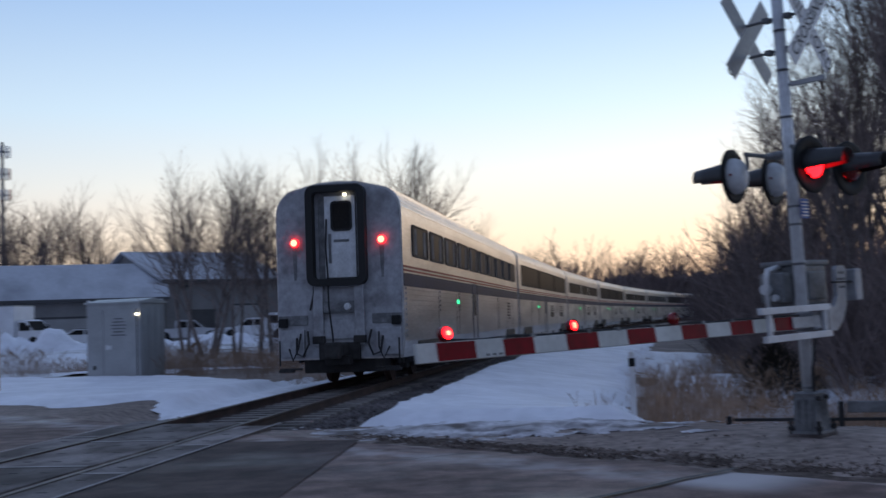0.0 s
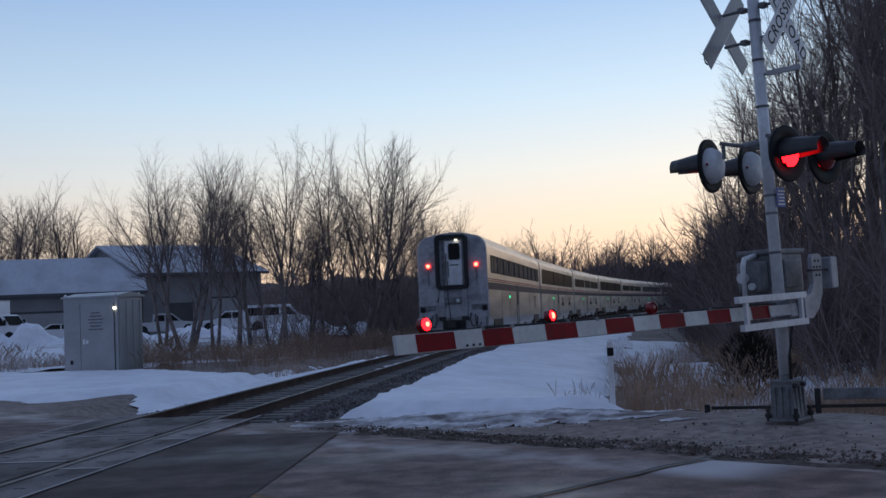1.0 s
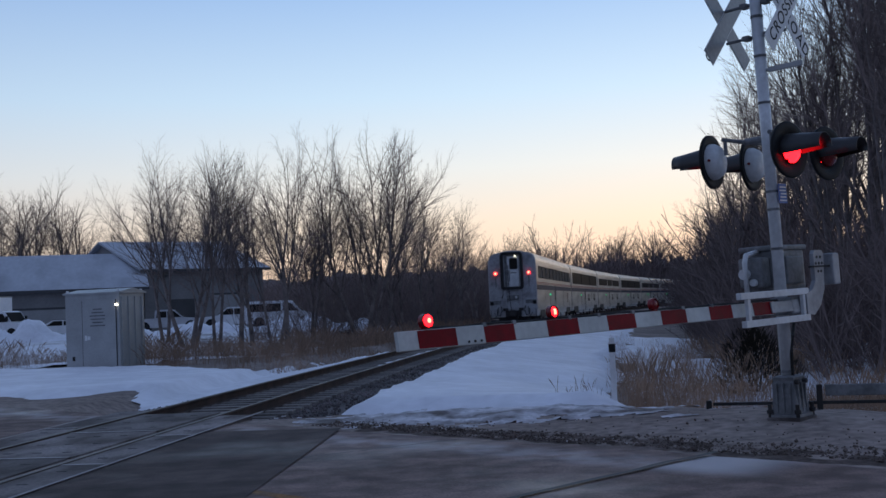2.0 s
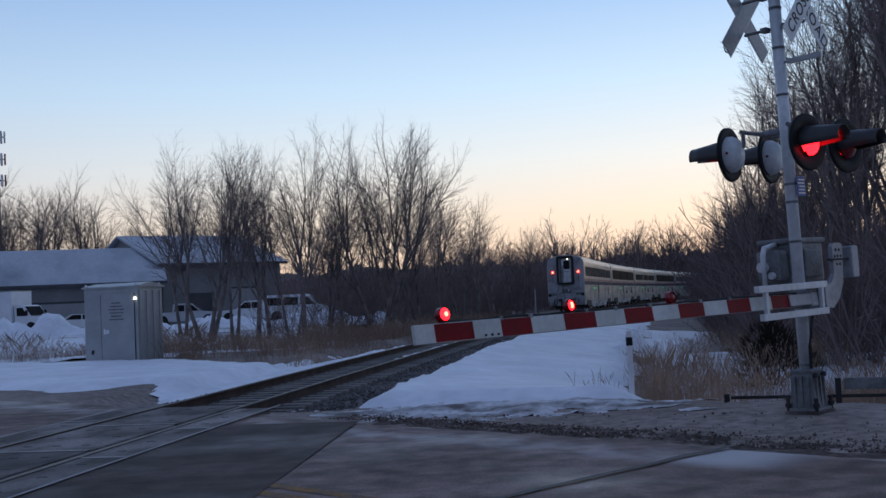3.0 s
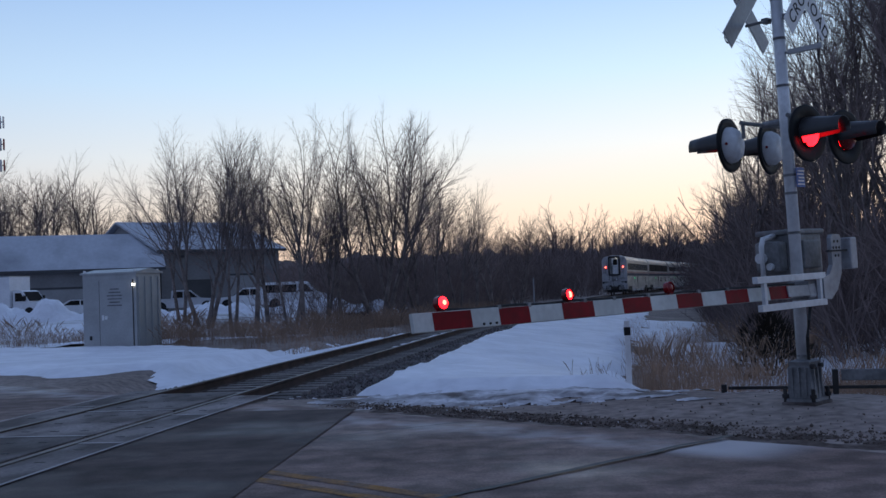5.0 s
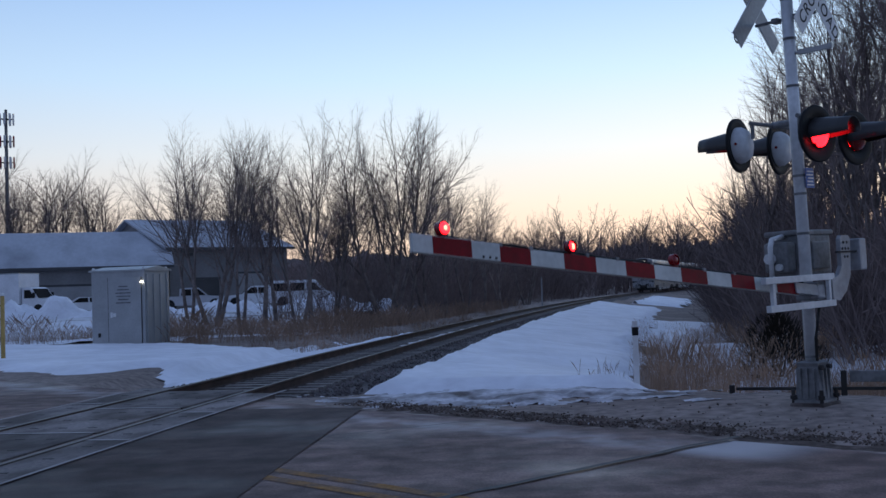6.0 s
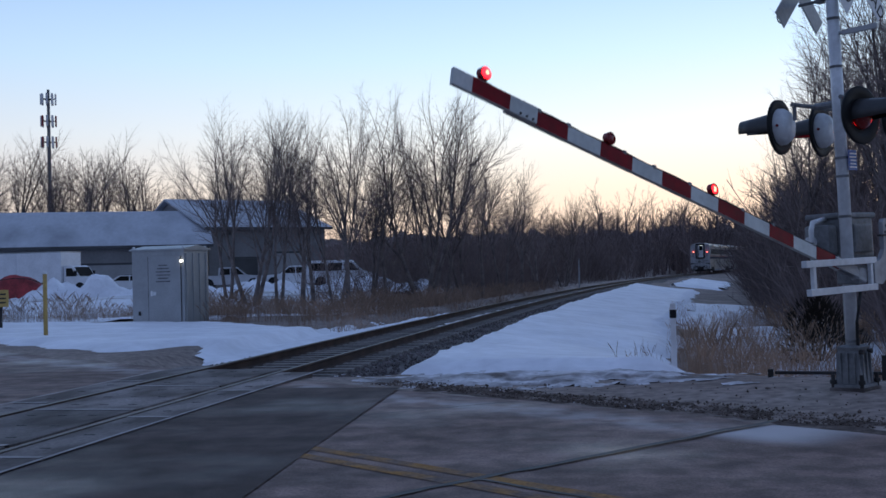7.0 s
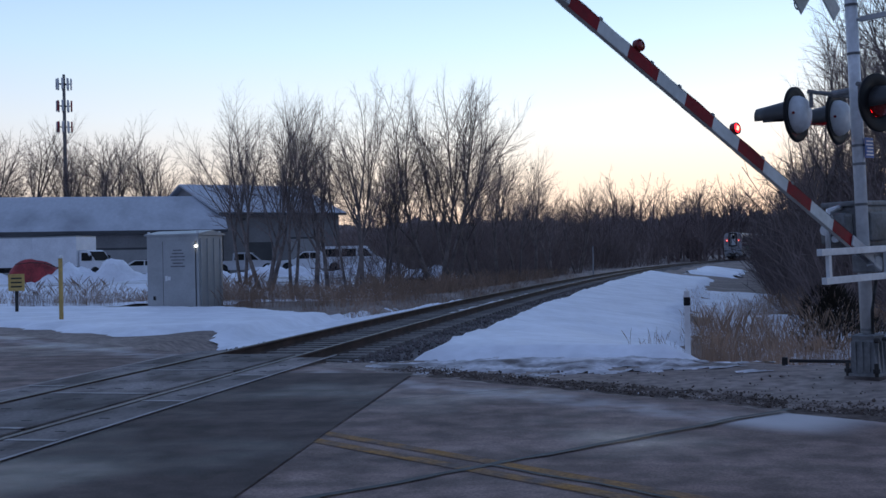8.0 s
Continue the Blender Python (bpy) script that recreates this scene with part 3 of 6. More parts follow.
def build_snow():
    def wedge(x, y):
        o = offset_to_track(x, y)
        right = 6.75 + 0.012 * max(0, y - 25) + 0.5 * nz(y, 2, 0.12)
        return min(o - 2.2 - 0.02 * max(0, 30 - y), right - o, (y - 15.2 - 0.28 * (2 - x)) * 0.9, (84 - y) * 0.3) + 0.8 * edge_noise(x, y) + 0.12 * nz(x, y, 5, 31)
    snow_sheet("snow_bank", -3.5, 19, 14, 88, 0.18, 0.2, wedge, SNOW, "smooth bluish snow bank between track and dead grass", 0.0)

    def left(x, y):
        o = -offset_to_track(x, y)
        n = x * RN.x + y * RN.y - ROAD_MID
        front = 5.0 + 2.1 * math.exp(-((x + 6.35) / 1.0) ** 2) + 1.1 * min(1, max(0, (x + 5.6) / 0.8))
        back = float(np.interp(x, (-40, -15.2, -10.6, -8.5, -7.2, -5.6, -4.2, -3.2), (48, 38, 35.6, 34.8, 34.0, 31.2, 30.0, 30.4)))
        a = min(n - front, (back - y) * 0.7, o - 1.75 + 0.03 * max(0, y - 22))
        b = min(o - 1.3, 1.6 + 0.1 * max(0, 44 - y) - o, y - 24, (50 - y) * 0.2)
        return max(a, b) + 0.75 * edge_noise(x, y) + 0.1 * nz(x, y, 5, 17)
    snow_sheet("roadside_snow", -40, 2, 16, 50, 0.2, 0.13, left, SNOW, "trodden roadside snow around the signal cabinet", 0.0)

    def field(x, y):
        open_ = 0.55 if x < -9.5 else -0.12
        return min(y - 40, 72 - y, 1) * 0.3 + open_ - 0.2 + 0.9 * nz(x, y, 0.22, 51) + 0.5 * edge_noise(x, y)
    snow_sheet("field_snow", -60, -5, 39, 73, 0.6, 0.12, field, SNOW, "thin snow under dead weeds before the lot", 0.0)

    def crust(x, y):
        return min((y - 13.9 - 0.33 * (2 - x)) * 1.2, (16.2 + 0.25 * (2 - x) - y), x + 1.3, 2.5 - x) * 0.6 - 0.2 + 1.9 * edge_noise(x * 1.7, y * 2.2) + 0.25 * nz(x, y, 9, 3)
    snow_sheet("snow_crust", -2.5, 4, 13, 18, 0.07, 0.03, crust, SNOW_CRUST, "thin broken crust of dirty ploughed snow", 0.019)

    def beyond(x, y):
        o = offset_to_track(x, y)
        return min(o - 4.6, 9.0 - o, (y - 94) * 0.4, (124 - y) * 0.4) + 1.5 * edge_noise(x * 0.5, y * 0.5)
    snow_sheet("far_snow", 8, 32, 88, 126, 0.8, 0.2, beyond, SNOW, "far patch of snow beside the bend", 0.05)
    strip_ = track_strip("track_snow", 31, 78, 0.22, 0.55, RAIL_TOP - 0.105, SNOW_DIRTY, 0.4, 0.25)
    tagged(strip_, "thin dirty snow lying between the rails", "snow", kind="stuff")

    def meadow(x, y):
        o = offset_to_track(x, y)
        return min(o - 7.2, 30 - o, y - 15, 90 - y, 1) * 0.5 - 0.15 + 0.3 * (x > 4.6) + 1.4 * nz(x, y, 0.25, 21) + 0.5 * edge_noise(x, y)
    snow_sheet("meadow_snow", 2, 32, 15, 60, 0.4, 0.1, meadow, SNOW, "thin patchy snow under dead grass", 0.0)

    def lot(x, y):
        return min(y - 60, 98 - y, 1 + x + 85, -7 - x) * 0.4
    snow_sheet("lot_snow", -90, -5, 58, 100, 1.5, 0.15, lot, SNOW_DIRTY, "packed snow on the parking lot", 0.0)


def clods():
    """Frozen lumps of dirt and ice that the plough left along the road's edge."""
    rnd = random.Random(12)
    for nm, mt, count, lab in (("dirt_clods", DIRT_DARK, 4600, "frozen dark clods of dirt along the road edge"), ("ice_lumps", SNOW_DIRTY, 40, "small lumps of dirty ice along the road edge")):
        v, fs = [], []
        for i in range(count):
            u = rnd.uniform(-1.5, 11.5)
            n = ROAD_MID + 4.0 + 0.62 * rnd.random() ** 1.2 + 0.3 * nz(u, 2, 0.6) + (abs(rnd.gauss(0, 1.0)) if rnd.random() < 0.1 else 0)
            c = road_pt(u, n)
            c.z = ground_z(c.x, c.y) + 0.018
            r = rnd.uniform(0.005, 0.016) * (2.0 if rnd.random() < 0.06 else 1)
            k = len(v)
            q = Euler((rnd.random() * 6, rnd.random() * 6, rnd.random() * 6)).to_matrix()
            for d in ((1.3, 0, 0), (-1, 0, 0), (0, 1, 0), (0, -1.1, 0), (0, 0, 0.8), (0, 0, -0.8)):
                p = q @ Vector(d) * r * rnd.uniform(0.7, 1.25)
                p.z *= 0.7
                v.append(c + p)
            for f in ((0, 2, 4), (2, 1, 4), (1, 3, 4), (3, 0, 4), (2, 0, 5), (1, 2, 5), (3, 1, 5), (0, 3, 5)):
                fs.append(tuple(k + a for a in f))
        tagged(raw(nm, v, fs, mt), lab, "debris", kind="stuff")
    # churned dark earth between the asphalt and the gravel
    v, fs = [], []
    for i in range(281):
        u = -3.5 + 0.05 * i
        lo = ROAD_MID + 3.8 + 0.22 * nz(u, 4, 0.9) + 0.1 * nz(u, 6, 3.5)
        hi = ROAD_MID + 4.55 + 0.3 * nz(u, 8, 0.8) + 0.15 * nz(u, 9, 3.0)
        for k in range(7):
            p = road_pt(u, lo + (hi - lo) * k / 6)
            p.z = ground_z(p.x, p.y) + (0.008 + 0.02 * nz(u, k * 1.7, 4.0, 5) if 0 < k < 6 else -0.006)
            v.append(p)
    fs = [(7 * i + k, 7 * i + k + 1, 7 * i + k + 8, 7 * i + k + 7) for i in range(280) for k in range(6)]
    tagged(raw("churned_earth", v, fs, DIRT_DARK), "churned dark frozen earth along the asphalt", "earth", kind="structure")
    # a small patch of ice left on the shoulder
    for k, (u0, u1, n0, n1) in enumerate(((2.2, 2.9, 10.3, 10.55), (3.2, 3.6, 10.1, 10.25))):
        v, fs = [], []
        for i in range(31):
            a = i / 30
            w = math.sin(math.pi * a) ** 0.5
            m = (n0 + n1) / 2 + 0.2 * nz(a * 4, k, 1)
            h = (n1 - n0) / 2 * w * (1 + 0.5 * nz(a * 6, k + 4, 1))
            zz = 0.05
            for s in (-1, 1):
                p = road_pt(u0 + (u1 - u0) * a, m + s * h)
                p.z = max(zz - 0.0015 * abs(m + s * h - ROAD_MID), ground_z(p.x, p.y) + 0.008)
                v.append(p)
        fs = [(2 * i, 2 * i + 1, 2 * i + 3, 2 * i + 2) for i in range(30)]
        tagged(raw("ice_patch", v, fs, SALT), "small patch of old ice on the shoulder", "ice patch", kind="structure")


def snow_heap(cx, cy, w, d, h, seed, rz):
    bm = bmesh.new()
    nx, ny = 40, 14
    g = []
    for j in range(ny + 1):
        for i in range(nx + 1):
            a, b = -1 + 2 * i / nx, -1 + 2 * j / ny
            e = max(0, 1 - a * a) ** 0.6 * max(0, 1 - b * b) ** 0.8
            z = h * e * (0.66 + 0.5 * nz(a * w * 0.3, b * 0.9, 1.0, seed) + 0.3 * nz(a * w * 0.75, b * d * 0.7, 1.0, seed + 3) + 0.1 * nz(a * w * 2, b * d * 2, 1.0, seed + 5)) - 0.15
            g.append(bm.verts.new((a * w / 2, b * d / 2, z)))
    for j in range(ny):
        for i in range(nx):
            k = j * (nx + 1) + i
            bm.faces.new((g[k], g[k + 1], g[k + nx + 2], g[k + nx + 1]))
    ob = mesh_ob("snow_mound", bm, SNOW, True)
    ob.matrix_basis = pose(cx, cy, ground_z(cx, cy), 0, 0, rz)
    tagged(ob, "ploughed heap of lumpy snow beside the parking lot", "snow heap", "snow heaps along the lot")


build_ground()
build_road()
build_track()
build_crossing()
build_snow()
clods()
for i_, (px_, py_, w_, d_, h_, r_) in enumerate(((-26.5, 72, 10, 5, 2.0, 15), (-37, 70, 14, 5, 1.4, 5), (-21, 75, 6, 4, 1.6, 20), (-16.0, 80, 9, 4, 1.4, 10), (-9.6, 84, 8, 4, 1.5, 12), (-5.8, 86, 5, 3, 1.6, 0))):
    snow_heap(px_, py_, w_, d_, h_, i_ * 7.0, r_)


# ---- buildings ----
def wall_box(name, parent, x0, x1, y0, y1, z0, z1, material, label=""):
    bm = bmesh.new()
    box(bm, x0, x1, y0, y1, z0, z1)
    return part(name, bm, material, parent, label)


def warehouse(m, width, depth, eave, ridge, label, doors):
    """A long low shed: local x along the front, y to the back, the front at y = 0."""
    b = empty("warehouse", m, label, "building")
    wall_box("front_wall", b, -width, 0, 0, 0.25, -1, eave - 0.05, SIDING)
    wall_box("back_wall", b, -width, 0, depth - 0.25, depth, -1, eave - 0.05, SIDING)
    for x0 in (-width, -0.25):
        bm = bmesh.new()
        prism(bm, [(0.25, -1), (depth - 0.25, -1), (depth - 0.25, eave - 0.05), (depth / 2, ridge - 0.15), (0.25, eave - 0.05)], x0, x0 + 0.25)
        part("gable_wall", bm, SIDING, b)
    for s in (0, 1):
        bm = bmesh.new()
        y0, y1 = (-0.6, depth / 2) if s == 0 else (depth + 0.6, depth / 2)
        prism(bm, [(y0, eave - 0.15), (y0, eave + 0.05), (y1, ridge + 0.1), (y1, ridge - 0.1)], -width - 0.6, 0.6)
        part("roof", bm, ROOF_SNOW, b, "metal roof under thin snow")
    bm = bmesh.new()
    box(bm, -width - 0.6, 0.6, -0.72, -0.6, eave - 0.22, eave + 0.04)
    part("gutter", bm, TRIM_DARK, b)
    for x0, x1, zt, mt in doors:
        wall_box("door", b, x0, x1, -0.06, -0.003, -0.8, zt, mt)
        wall_box("door_trim", b, x0 - 0.15, x1 + 0.15, -0.08, -0.004, zt + 0.003, zt + 0.2, TRIM_DARK)
    x = -width + 2
    while x < -1:
        bm = bmesh.new()
        box(bm, x - 0.3, x + 0.3, -0.3, -0.02, eave - 0.75, eave - 0.5, 0.05)
        part("wall_lamp", bm, TRIM_DARK, b)
        x += 14
    bm = bmesh.new()
    box(bm, -width + 0.02, -0.02, -0.05, -0.002, eave - 1.15, eave - 0.95)
    part("fascia_band", bm, SIDING, b)
    return b


warehouse(pose(-26.6, 103.6, -0.2, 0, 0, 17), 70, 22, 4.75, 8.55, "long low grey metal warehouse with a snow-dusted roof",
          [(-13.5, -1.0, 3.0, DOOR_GREY), (-24.5, -15, 3.0, DOOR_GREY), (-40, -30, 3.0, DOOR_GREY), (-56, -46, 3.0, DOOR_GREY)])
warehouse(pose(-16.9, 114.7, -0.2, 0, 0, 34), 12.7, 24, 6.55, 10.1, "gabled grey metal shed with a snow-dusted roof",
          [(-10.4, -7.6, 3.4, TRIM_DARK), (-5.6, -1.8, 3.9, DOOR_GREY)])


# ---- bare trees ----
class Wood:
    """Collects tapered limbs into vertex and face lists."""
    def __init__(self, seed):
        self.r = random.Random(seed)
        self.v, self.f = [], []

    def limb(self, pts, rads, sides):
        base = len(self.v)
        for i, p in enumerate(pts):
            d = (pts[min(i + 1, len(pts) - 1)] - pts[max(i - 1, 0)])
            d.normalize()
            a = d.cross(Vector((0.31, 0.87, 0.2)))
            a.normalize()
            b = d.cross(a)
            for k in range(sides):
                t = 2 * math.pi * k / sides
                self.v.append(p + (a * math.cos(t) + b * math.sin(t)) * rads[i])
        for i in range(len(pts) - 1):
            for k in range(sides):
                k2 = (k + 1) % sides
                self.f.append((base + i * sides + k, base + i * sides + k2, base + (i + 1) * sides + k2, base + (i + 1) * sides + k))

    def path(self, p, d, length, segs, wander, rise):
        pts = [p.copy()]
        d = d.normalized()
        for i in range(segs):
            d = d + Vector((self.r.gauss(0, wander), self.r.gauss(0, wander), self.r.gauss(0, wander * 0.6) + rise))
            d.normalize()
            p = p + d * (length / segs)
            pts.append(p)
        return pts

    def spike(self, p, d, length, rad):
        """A twig that tapers to a point."""
        base = len(self.v)
        d = d.normalized()
        a = d.cross(Vector((0.31, 0.87, 0.2))).normalized() * rad
        b = d.cross(a)
        self.v += [p + a, p - a * 0.5 + b * 0.87, p - a * 0.5 - b * 0.87, p + d * length]
        self.f += [(base, base + 1, base + 3), (base + 1, base + 2, base + 3), (base + 2, base, base + 3)]

    def grow(self, p, d, length, rad, level, plan):
        if level >= plan["levels"]:
            self.spike(p, d, length, max(plan["thin"], rad * 0.8))
            return
        segs = (6, 5, 4, 2, 1)[level]
        pts = self.path(p, d, length, segs, (0.03, 0.035, 0.045, 0.05, 0.06)[level], (0.03, 0.05, 0.05, 0.04, 0.02)[level])
        end = 0.35 if level < 3 else 0.5
        rads = [max(plan["thin"], rad * (1 - (1 - end) * i / segs)) for i in range(segs + 1)]
        self.limb(pts, rads, (7, 5, 3, 3, 3)[level])
        k = plan["kids"][level]
        k = max(2, int(k * self.r.uniform(0.8, 1.2) + 0.5))
        for j in range(k):
            f = plan["from"][level] + (1 - plan["from"][level]) * (j + self.r.random()) / k
            f = min(f, 0.99)
            i = min(int(f * segs), segs - 1)
            q = pts[i].lerp(pts[i + 1], f * segs - i)
            axis = (pts[i + 1] - pts[i]).normalized()
            side = Vector((self.r.gauss(0, 1), self.r.gauss(0, 1), self.r.gauss(0, 1))).cross(axis).normalized()
            ang = radians(self.r.uniform(*plan["angle"][level]))
            nd = axis * math.cos(ang) + side * math.sin(ang)
            if nd.z < -0.1:
                nd.z *= -0.4
            self.grow(q, nd, length * self.r.uniform(*plan["ratio"][level]) * (1.15 - 0.55 * f), max(plan["thin"], rads[i] * 0.55), level + 1, plan)


FARPLAN = {"levels": 3, "kids": (7, 5, 5), "from": (0.2, 0.15, 0.1), "angle": ((22, 48), (25, 55), (30, 60)), "ratio": ((0.45, 0.7), (0.4, 0.6), (0.35, 0.6)), "thin": 0.012}


def tree_master(seed, stems, lean, deep=2):
    """Straight ascending limbs that fork near their ends: stems and limbs in one mesh, fans of fine twigs in another."""
    w, c = Wood(seed), Wood(seed + 500)
    t = empty("bare_tree", Matrix(), "leafless deciduous tree with fine upright twigs", "tree", "bare trees beside the track")

    def fork(p, d, length, rad, lev):
        k = w if lev < 2 else c
        if lev == 4:
            c.spike(p, d, length, 0.004)
            for q in range(deep):
                f = c.r.uniform(0.15, 0.75)
                c.spike(p + d * length * f, turned(c.r, d, 22, 45), length * c.r.uniform(0.4, 0.75), 0.003)
            return
        segs = (6, 5, 4, 2)[lev]
        pts = k.path(p, d, length, segs, (0.03, 0.03, 0.035, 0.045)[lev], (0.01, 0.03, 0.03, 0.02)[lev])
        rads = [max(0.0055, rad * ((1.3 if lev == 0 and i == 0 else 1) - 0.5 * i / segs)) for i in range(segs + 1)]
        k.limb(pts, rads, (8, 5, 3, 3)[lev])
        tip = (pts[-1] - pts[-2]).normalized()
        for q in range((3, 2, 2, 2)[lev]):
            fork(pts[-1], turned(c.r, tip, *((8, 24), (10, 26), (12, 32), (12, 36))[lev]), length * c.r.uniform(*((0.6, 0.85), (0.42, 0.6), (0.42, 0.62), (0.42, 0.65))[lev]), rads[-1] * 0.8, lev + 1)
        n = (4, 5, 4, 4)[lev]
        for q in range(n):
            lo = (0.5, 0.4, 0.2, 0.12)[lev]
            f = lo + (0.97 - lo) * (q + c.r.random()) / n
            i = min(int(f * segs), segs - 1)
            fork(pts[i].lerp(pts[i + 1], f * segs - i), turned(c.r, (pts[i + 1] - pts[i]).normalized(), *((18, 38), (24, 48), (28, 54), (28, 56))[lev]),
                 length * c.r.uniform(*((0.55, 0.8), (0.36, 0.58), (0.4, 0.62), (0.4, 0.65))[lev]) * (1.2 - 0.4 * f), rads[i] * 0.55, lev + 1)

    for s in range(stems):
        a = 2 * math.pi * (s + w.r.random() * 0.5) / stems
        sp = w.r.uniform(0.5, 1.0) * lean
        base = Vector((math.cos(a) * 0.2 * (stems > 1), math.sin(a) * 0.2 * (stems > 1), -0.3))
        fork(base, Vector((math.cos(a) * sp, math.sin(a) * sp, 1)).normalized(), w.r.uniform(3.8, 4.8), 0.12 if stems > 1 else 0.15, 0)
    top = sorted(q.z for q in c.v)[int(len(c.v) * 0.994)]
    for q in w.v + c.v:
        q *= 10.0 / top
    tr = raw("trunk", w.v, w.f, BARK, True)
    cr = raw("crown", c.v, c.f, TWIG)
    tr.parent = cr.parent = t
    return t


def turned(rnd, axis, lo, hi):
    """A direction that leaves the axis by lo to hi degrees, never steeply downwards."""
    side = Vector((rnd.gauss(0, 1), rnd.gauss(0, 1), rnd.gauss(0, 1))).cross(axis).normalized()
    a = radians(rnd.uniform(lo, hi))
    d = axis * math.cos(a) + side * math.sin(a)
    if d.z < 0.05:
        d.z = 0.05 - 0.3 * d.z
    return d.normalized()


MASTERS = [tree_master(11, 2, 0.34, 1), tree_master(23, 2, 0.18, 1), tree_master(37, 1, 0.05), tree_master(51, 3, 0.42, 0), tree_master(77, 1, 0.15),
           tree_master(91, 1, 0.05, 0), tree_master(97, 2, 0.16, 0)]
PLACED = [False] * len(MASTERS)


def plant(kind, x, y, h, rz, sx=1.0):
    s = h / 10.0
    m = Matrix.Translation((x, y, ground_z(x, y))) @ pose(0, 0, 0, 0, 0, rz)
    if not PLACED[kind]:
        t = MASTERS[kind]
        t.matrix_basis = m
        PLACED[kind] = True
    else:
        t = copy_thing(MASTERS[kind], m)
    t.scale = (s * sx * 1.08, s * sx * 1.08, s)
    return t


def at_bearing(deg, dist):
    return dist * math.sin(radians(deg)), dist * math.cos(radians(deg))


# the row beside the lot: bearing in degrees right of +y, distance, height
for k_, b_, d_, h_, rz_, sx_ in ((3, -12.2, 60, 10.4, 30, 0.9), (0, -13.3, 62, 9.9, 100, 0.9), (1, -10.9, 58, 10.0, 200, 0.9), (2, -9.6, 61, 9.9, 40, 1.0), (4, -9.0, 63, 9.4, 0, 0.9),
                                 (0, -7.8, 62, 11.4, 140, 0.65), (2, -7.2, 60, 10.9, 300, 0.9), (1, -6.1, 65, 10.2, 250, 0.8), (4, -5.2, 66, 9.0, 10, 0.8),
                                 (3, -3.2, 66, 12.7, 60, 0.85), (0, -2.4, 67, 12.4, 330, 0.75), (1, -1.2, 70, 10.8, 90, 0.9), (2, -0.2, 74, 9.7, 180, 0.9),
                                 (0, 0.9, 78, 9.4, 20, 0.8), (4, 1.8, 84, 8.7, 260, 1.0), (1, 2.7, 92, 8.4, 75, 1.0), (3, 4.0, 104, 8.4, 15, 0.9)):
    x_, y_ = at_bearing(b_, d_)
    plant(k_, x_, y_, h_, rz_, sx_)
# behind the warehouses
for k_, b_, d_, h_, rz_ in ((5, -23.5, 150, 20, 0), (6, -22, 155, 19, 80), (5, -20.4, 150, 18.5, 20), (6, -18.8, 152, 19.5, 160), (5, -17.3, 156, 18, 220), (6, -15.8, 160, 15, 100), (6, -26, 150, 19, 10), (5, -28, 150, 19, 70), (5, -13.9, 150, 15, 0), (6, -12.0, 155, 15, 40),
                            (5, -24.7, 158, 19, 130), (6, -21.2, 162, 18, 200), (5, -19.6, 160, 18, 300), (6, -17.9, 162, 16, 50), (5, -9.5, 150, 15, 80), (6, -6.5, 150, 16, 10), (5, -3.5, 155, 15, 200), (6, -0.5, 150, 15, 140)):
    x_, y_ = at_bearing(b_, d_)
    plant(k_, x_, y_, h_, rz_)
# tall trees on the right-hand side
for k_, b_, d_, h_, rz_, sx_ in ((1, 21.2, 38, 13.4, 0, 0.8), (2, 22.4, 36, 14.5, 120, 0.8), (5, 23.4, 33, 14.5, 45, 0.7), (1, 24.2, 37, 17, 210, 0.8), (5, 26.2, 32, 14, 300, 0.7),
                                 (2, 20.2, 42, 13.6, 75, 0.8), (4, 19.3, 46, 13.6, 200, 0.8), (2, 18.3, 50, 13.0, 15, 0.75), (4, 17.0, 52, 12.8, 90, 0.75), (2, 16.3, 54, 11.4, 130, 0.8), (5, 15.6, 56, 9.4, 0, 0.9), (6, 14.9, 58, 8.0, 50, 0.8), (6, 14.3, 70, 7.4, 0, 0.8),
                                 (5, 21.4, 40, 15.5, 30, 0.55), (2, 22.6, 44, 18.0, 70, 0.6), (5, 23.8, 41, 17.5, 160, 0.6), (1, 25.8, 42, 18.0, 250, 0.6),
                                 (6, 24.4, 44, 16, 20, 0.8), (6, 27.4, 38, 16, 60, 0.8), (6, 29.5, 34, 16, 0, 1.0), (6, 20.6, 60, 16, 170, 0.8), (6, 25.0, 52, 19, 310, 0.8), (6, 22.6, 56, 17.5, 45, 0.7), (6, 18.8, 68, 14, 0, 0.7), (6, 17.2, 82, 11, 180, 0.8)):
    x_, y_ = at_bearing(b_, d_)
    plant(k_, x_, y_, h_, rz_, sx_)


